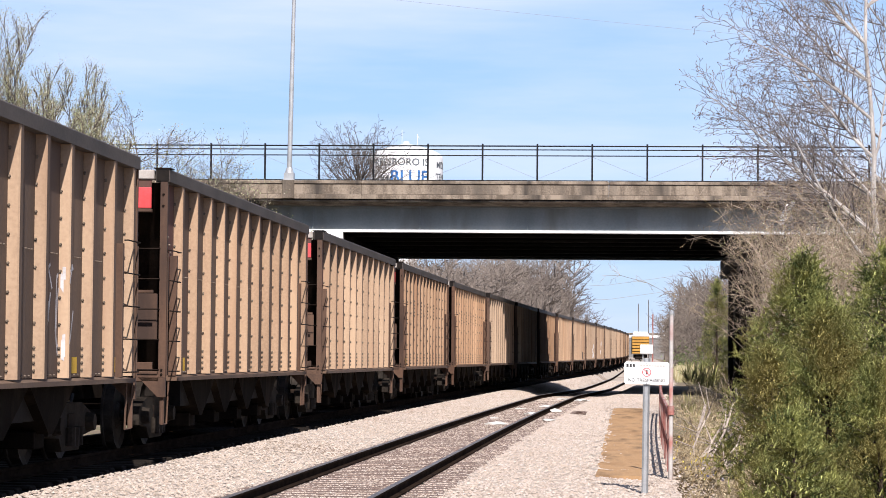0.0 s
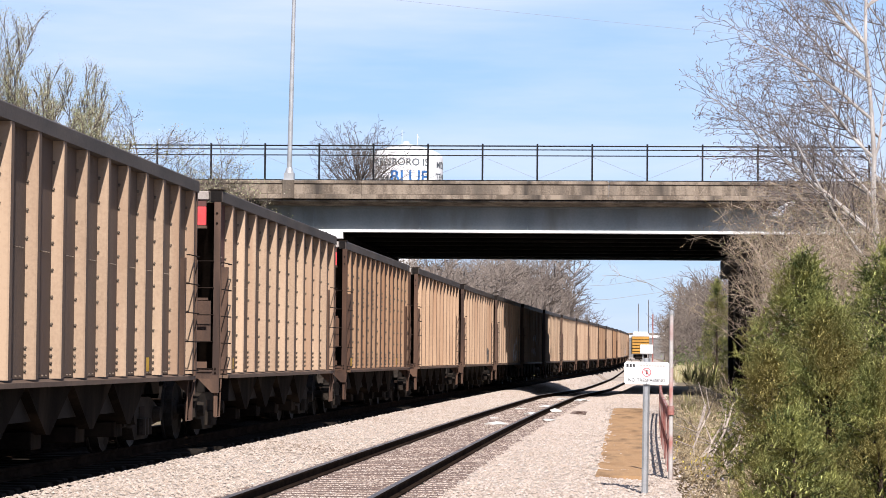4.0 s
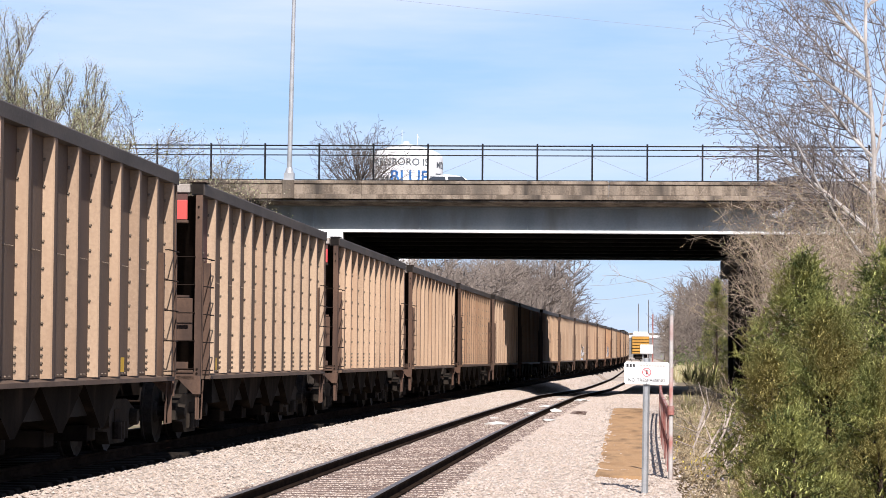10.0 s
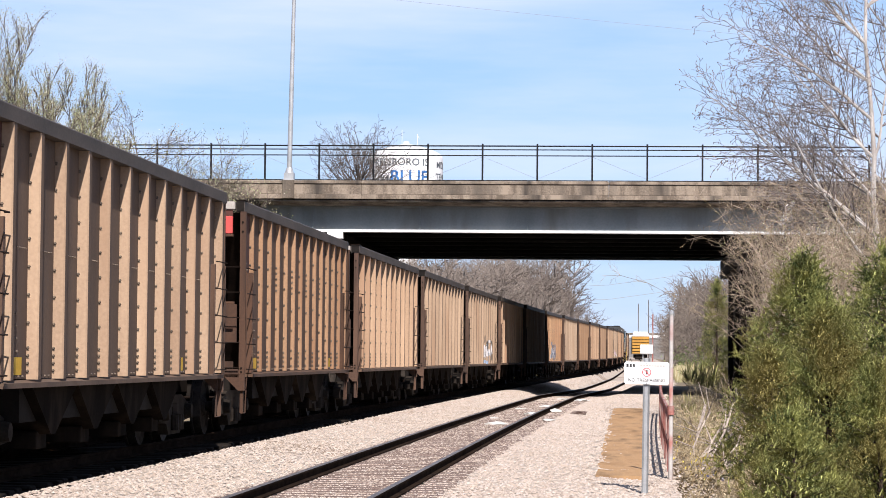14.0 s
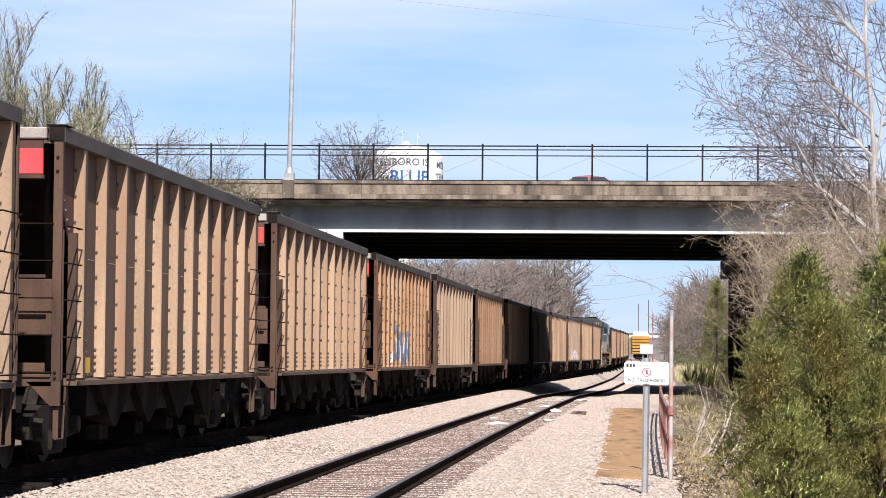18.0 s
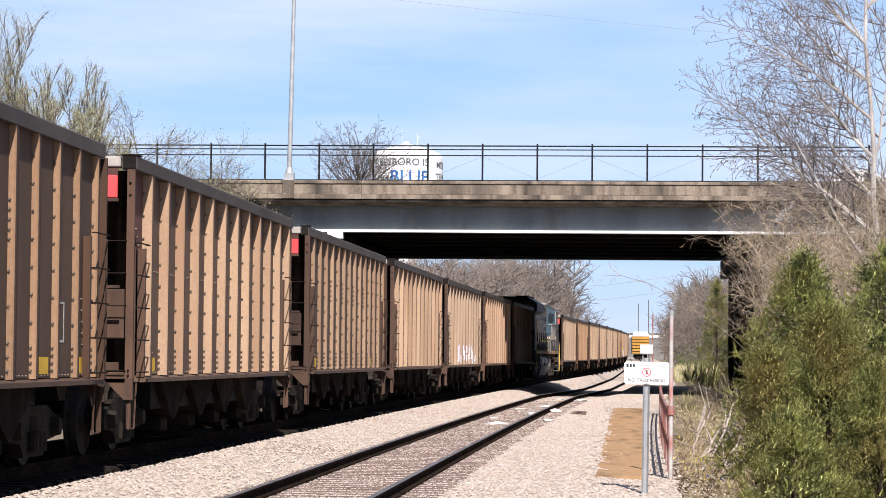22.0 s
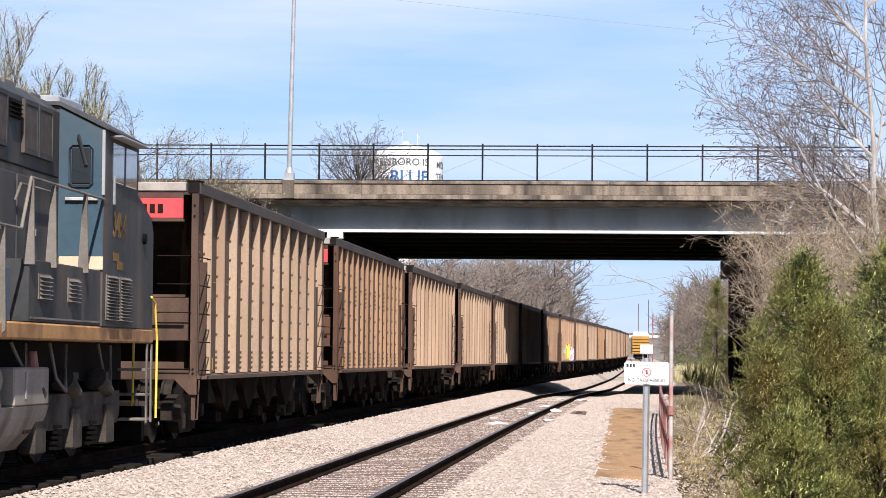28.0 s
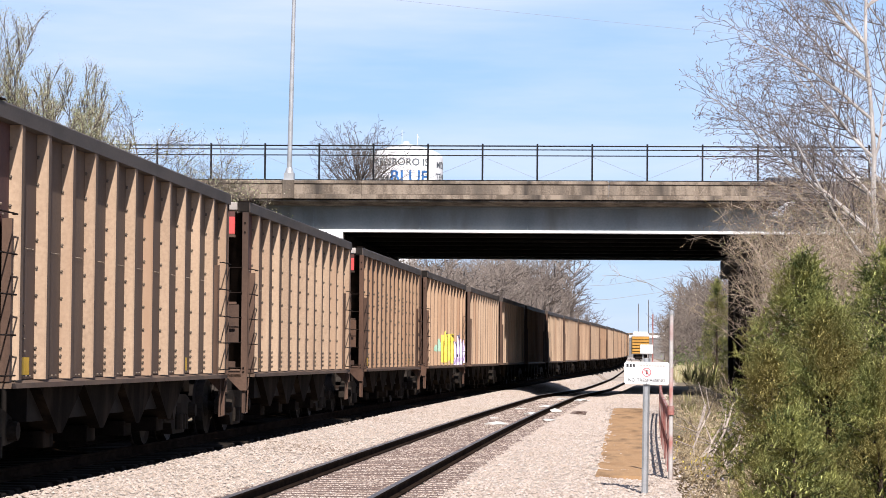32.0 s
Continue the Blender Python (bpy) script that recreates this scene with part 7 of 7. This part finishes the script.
in_woods(left, 115, 155, 300, lambda y: on_line(y, MAIN_LAT)[0] - fw.uniform(6, 0.085 * y + 4))
in_woods(left, 85, 300, 470, lambda y: on_line(y, MAIN_LAT)[0] - fw.uniform(7, 0.085 * y))
for _ in range(70):
    y = fw.uniform(480, 620)
    x = -0.001 * y - fw.uniform(0, 40)
    far_tree(left, fw, x, y, (7.5 + 12.5 * smooth_step(0.0, 16.0, -x)) * fw.uniform(0.85, 1.05))
for _ in range(150):
    y = fw.uniform(165, 360)
    off = 4.2 + fw.random() ** 1.4 * 9
    far_tree(right, fw, near_xy(y) + off, y, (0.0325 * y + 1.6) * fw.uniform(0.7, 1.05) * (0.55 + 0.45 * smooth_step(3.0, 8.0, off)))
for _ in range(60):
    y = fw.uniform(480, 630)
    far_tree(right, fw, 0.018 * y + 4 + fw.uniform(0, 60), y, fw.uniform(8, 13))
thing("far_woods", "bare grey-brown woods beyond the bridge", "woods", kind="stuff", shape=left.mesh("far_woods", M["twig_far"]))
thing("right_woods", "bare trees beside the siding beyond the bridge", "woods", kind="stuff", shape=right.mesh("right_woods", M["twig_mid"]))
under = Twigs()
for _ in range(9000):
    y = fw.uniform(135, 330)
    x = near_xy(y) + 5.0 + abs(fw.gauss(0, 3.0))
    under.leaf(Vector((x, y, ground_z(x, y) + fw.uniform(-0.1, 1.0) * fw.random())), turned(Vector((0, 0, 1)), fw, 0.5), fw.uniform(0.3, 1.0), 0.035)
for _ in range(5000):
    y = fw.uniform(150, 420)
    x = on_line(y, MAIN_LAT)[0] - 6 - abs(fw.gauss(0, 5))
    under.leaf(Vector((x, y, ground_z(x, y))), turned(Vector((0, 0, 1)), fw, 0.5), fw.uniform(0.5, 2.2), 0.06)
thing("undergrowth", "green and straw undergrowth along the line", "undergrowth", kind="stuff", shape=under.mesh("undergrowth", M["grass"]))

# ---------------------------------------------------------------- far along the line
gy = grade(430)
wagon = thing("freight_car", "parked yellow freight car with a white roof on the siding", "railroad car", Matrix.Translation((5.55, 430.0, gy)))
part("body", Shape().box(-1.45, 1.45, 0, 15, 1.0, 3.95, 0.03), M["far_yellow"], wagon)
for k in range(5):
    part("end_rib", Shape().box(-1.42, 1.42, -0.06, -0.002, 1.35 + 0.5 * k, 1.43 + 0.5 * k), M["loco_black"], wagon)
part("roof", Shape().prism([(-1.47, 3.96), (1.47, 3.96), (1.2, 4.75), (-1.2, 4.75)], "y", -0.05, 15.05), M["white_paint"], wagon)
for y in (2.0, 13.0):
    tr = part("truck", Shape().box(-1.1, 1.1, y - 1.2, y + 1.2, 0.3, 0.9), M["loco_black"], wagon)
    for q in (-0.9, 0.9):
        part("wheelset", Shape().tube((-0.85, y + q, 0.457), (0.85, y + q, 0.457), 0.457, 0.457, 14), M["wheel"], tr)
cabinet = thing("equipment_cabinet", "white equipment cabinet on two posts beside the siding", "cabinet", Matrix.Translation((3.05, 200.0, ground_z(3.05, 200.0))))
for x in (-0.28, 0.28):
    part("leg", Shape().box(x - 0.04, x + 0.04, -0.04, 0.04, -0.2, 2.0), M["galv"], cabinet)
part("case", Shape().box(-0.5, 0.5, -0.3, 0.3, 2.0, 2.72, 0.02), M["white_paint"], cabinet)
for x, y, h, lab in ((3.62, 205.0, 5.2, "thin rusty pole beside the siding"), (9.9, 620.0, 15.0, "distant thin utility pole"), (7.4, 620.0, 14.0, "distant thin utility pole")):
    z = ground_z(x, y) if y < 560 else grade(500) - 0.9
    thing("utility_pole", lab, "pole", Matrix.Translation((x, y, z)), shape=Shape().tube((0, 0, -0.3), (0, 0, h), 0.035 + y * 0.00012, 0.03 + y * 0.0001, 8), material=M["rusty_pink"] if y < 300 else M["bark"])
over = thing("far_overpass", "pale concrete overpass far down the line", "bridge", Matrix.Translation((6.0, 640.0, 0)))
part("deck", Shape().box(-42, 42, 0, 10, 6.75, 7.55, 0.02), M["white_paint"], over)
part("parapet", Shape().box(-42, 42, -0.2, 0.1, 7.554, 7.9), M["concrete"], over)
for x in (-14, -3, 9):
    part("pier", Shape().box(x - 0.6, x + 0.6, 1, 9, -1.5, 6.746), M["concrete"], over)
wires = thing("overhead_wires", "two pale wires crossing the line beyond the bridge", "wires")
for z in (13.1, 10.7):
    pts = [Vector((-60 + 12 * i, 420.0, z + 0.004 * (-60 + 12 * i + 12) ** 2)) for i in range(9)]
    part("wire", Shape().path(pts, 0.035, 5), M["pole_grey"], wires)
for x in (-60.0, 36.0):
    part("pole", Shape().tube((x, 420.0, -1.0), (x, 420.0, 16.0), 0.2, 0.15, 8), M["bark"], wires)
cable = thing("high_cable", "thin sagging cable high over the road", "cable")
part("wire", Shape().path([Vector((-45 + 5 * i, 140.0, 25.3 - 0.62 * i + 0.0068 * i * i)) for i in range(19)], 0.009, 5), M["wire"], cable)
for x, z in ((-45.0, 25.3), (45.0, 16.34)):
    part("pole", Shape().tube((x, 140.0, -1.0), (x, 140.0, z + 0.2), 0.16, 0.1, 8), M["bark"], cable)

# wooded rise that closes the distance
rv, rf = [], []
for i in range(241):
    x = -1200 + 10 * i
    h = 8.0 + 3.0 * noise.noise(Vector((x * 0.01, 0, 0))) + 1.6 * noise.noise(Vector((x * 0.11, 3, 0)))
    rv += [(x, 1000.0, -2.0), (x, 1040.0, 4.0 + h * 0.4), (x, 1100.0, 3.0 + h), (x, 1400.0, -2.0)]
for i in range(240):
    rf += [(4 * i + k, 4 * i + 4 + k, 4 * i + 5 + k, 4 * i + 1 + k) for k in range(3)]
thing("far_ridge", "low grey-brown wooded ridge on the horizon", "backdrop", kind="structure", shape=mesh_from("far_ridge", rv, rf, M["ridge"]))


# ---------------------------------------------------------------- plastic bag caught in the brush
def plastic_bag(x, y, z):
    ob = thing("plastic_bag", "torn white plastic bag snagged in the brush", "plastic bag", Matrix.Translation((x, y, z)))
    r = random.Random(2)
    flaps = []
    for k, (ln, wd) in enumerate(((0.32, 0.10), (0.36, 0.13), (0.34, 0.16))):
        bm = bmesh.new()
        bmesh.ops.create_grid(bm, x_segments=5, y_segments=4, size=0.5)
        for v in bm.verts:
            u, w = v.co.x + 0.5, v.co.y
            v.co = Vector((-u * ln, 0.03 * math.sin(u * 7 + w * 9 + k), w * wd * (0.6 + 0.6 * math.sin(u * 2.6 + 0.4)) + 0.015 * math.sin(u * 11 + k)))
        bmesh.ops.solidify(bm, geom=bm.faces[:], thickness=0.004)
        me = bpy.data.meshes.new("flap")
        bm.to_mesh(me)
        bm.free()
        me.materials.append(M["bag"])
        fl = part("flap", me, None, ob)
        flaps.append(fl)
    return flaps


FLAPS = plastic_bag(5.36, 73.0, 5.98)
# ---------------------------------------------------------------- what moves
def motions():
    times = [0.5 * i for i in range(65)]
    for ob, s0 in TRAIN:
        walk(ob, [(t, place_on_line(s0, t)) for t in times])
    # wheels turn while their car is near enough to be told apart
    for ob, s0 in TRAIN:
        ts = [t for t in (0.035 * i for i in range(915)) if t < CLIP and 22.0 < s0 - run(t) < 84.0]
        if len(ts) < 2:
            continue
        for o in ob.children_recursive:
            if o.name.split(".")[0] == "wheelset":
                r, base = o.location.z, o.location.copy()
                a0, a1 = math.degrees(run(ts[0]) / r), math.degrees(run(ts[-1]) / r)
                rows = [(t, pose(*base, math.degrees(run(t) / r), 0, 0)) for t in ts]
                if ts[0] > 0.0:
                    rows.insert(0, (0.0, pose(*base, a0, 0, 0)))
                if ts[-1] < CLIP:
                    rows.append((CLIP, pose(*base, a1, 0, 0)))
                walk(o, rows)
    for ob, x0, lane, speed in TRAFFIC:
        walk(ob, [(t, Matrix.Translation((x0 + speed * t, lane, 7.96))) for t in (0.0, 16.0, CLIP)])
    r = random.Random(14)
    for k, flap in enumerate(FLAPS):
        rows, base = [], (0.05, 0.0, -0.06)[k]
        for i in range(81):
            t = CLIP * i / 80
            a = 32 + 14 * math.sin(t * 0.9 + 0.4 * k) + 9 * math.sin(t * 2.7 + k) + r.uniform(-4, 4)
            rows.append((t, pose(0.0 - 0.17 * k * math.cos(radians(a)), 0.01 * k, base - 0.17 * k * math.sin(radians(a)), 8 * math.sin(t * 1.7 + 2 * k), -a, 0)))
        walk(flap, rows)


motions()
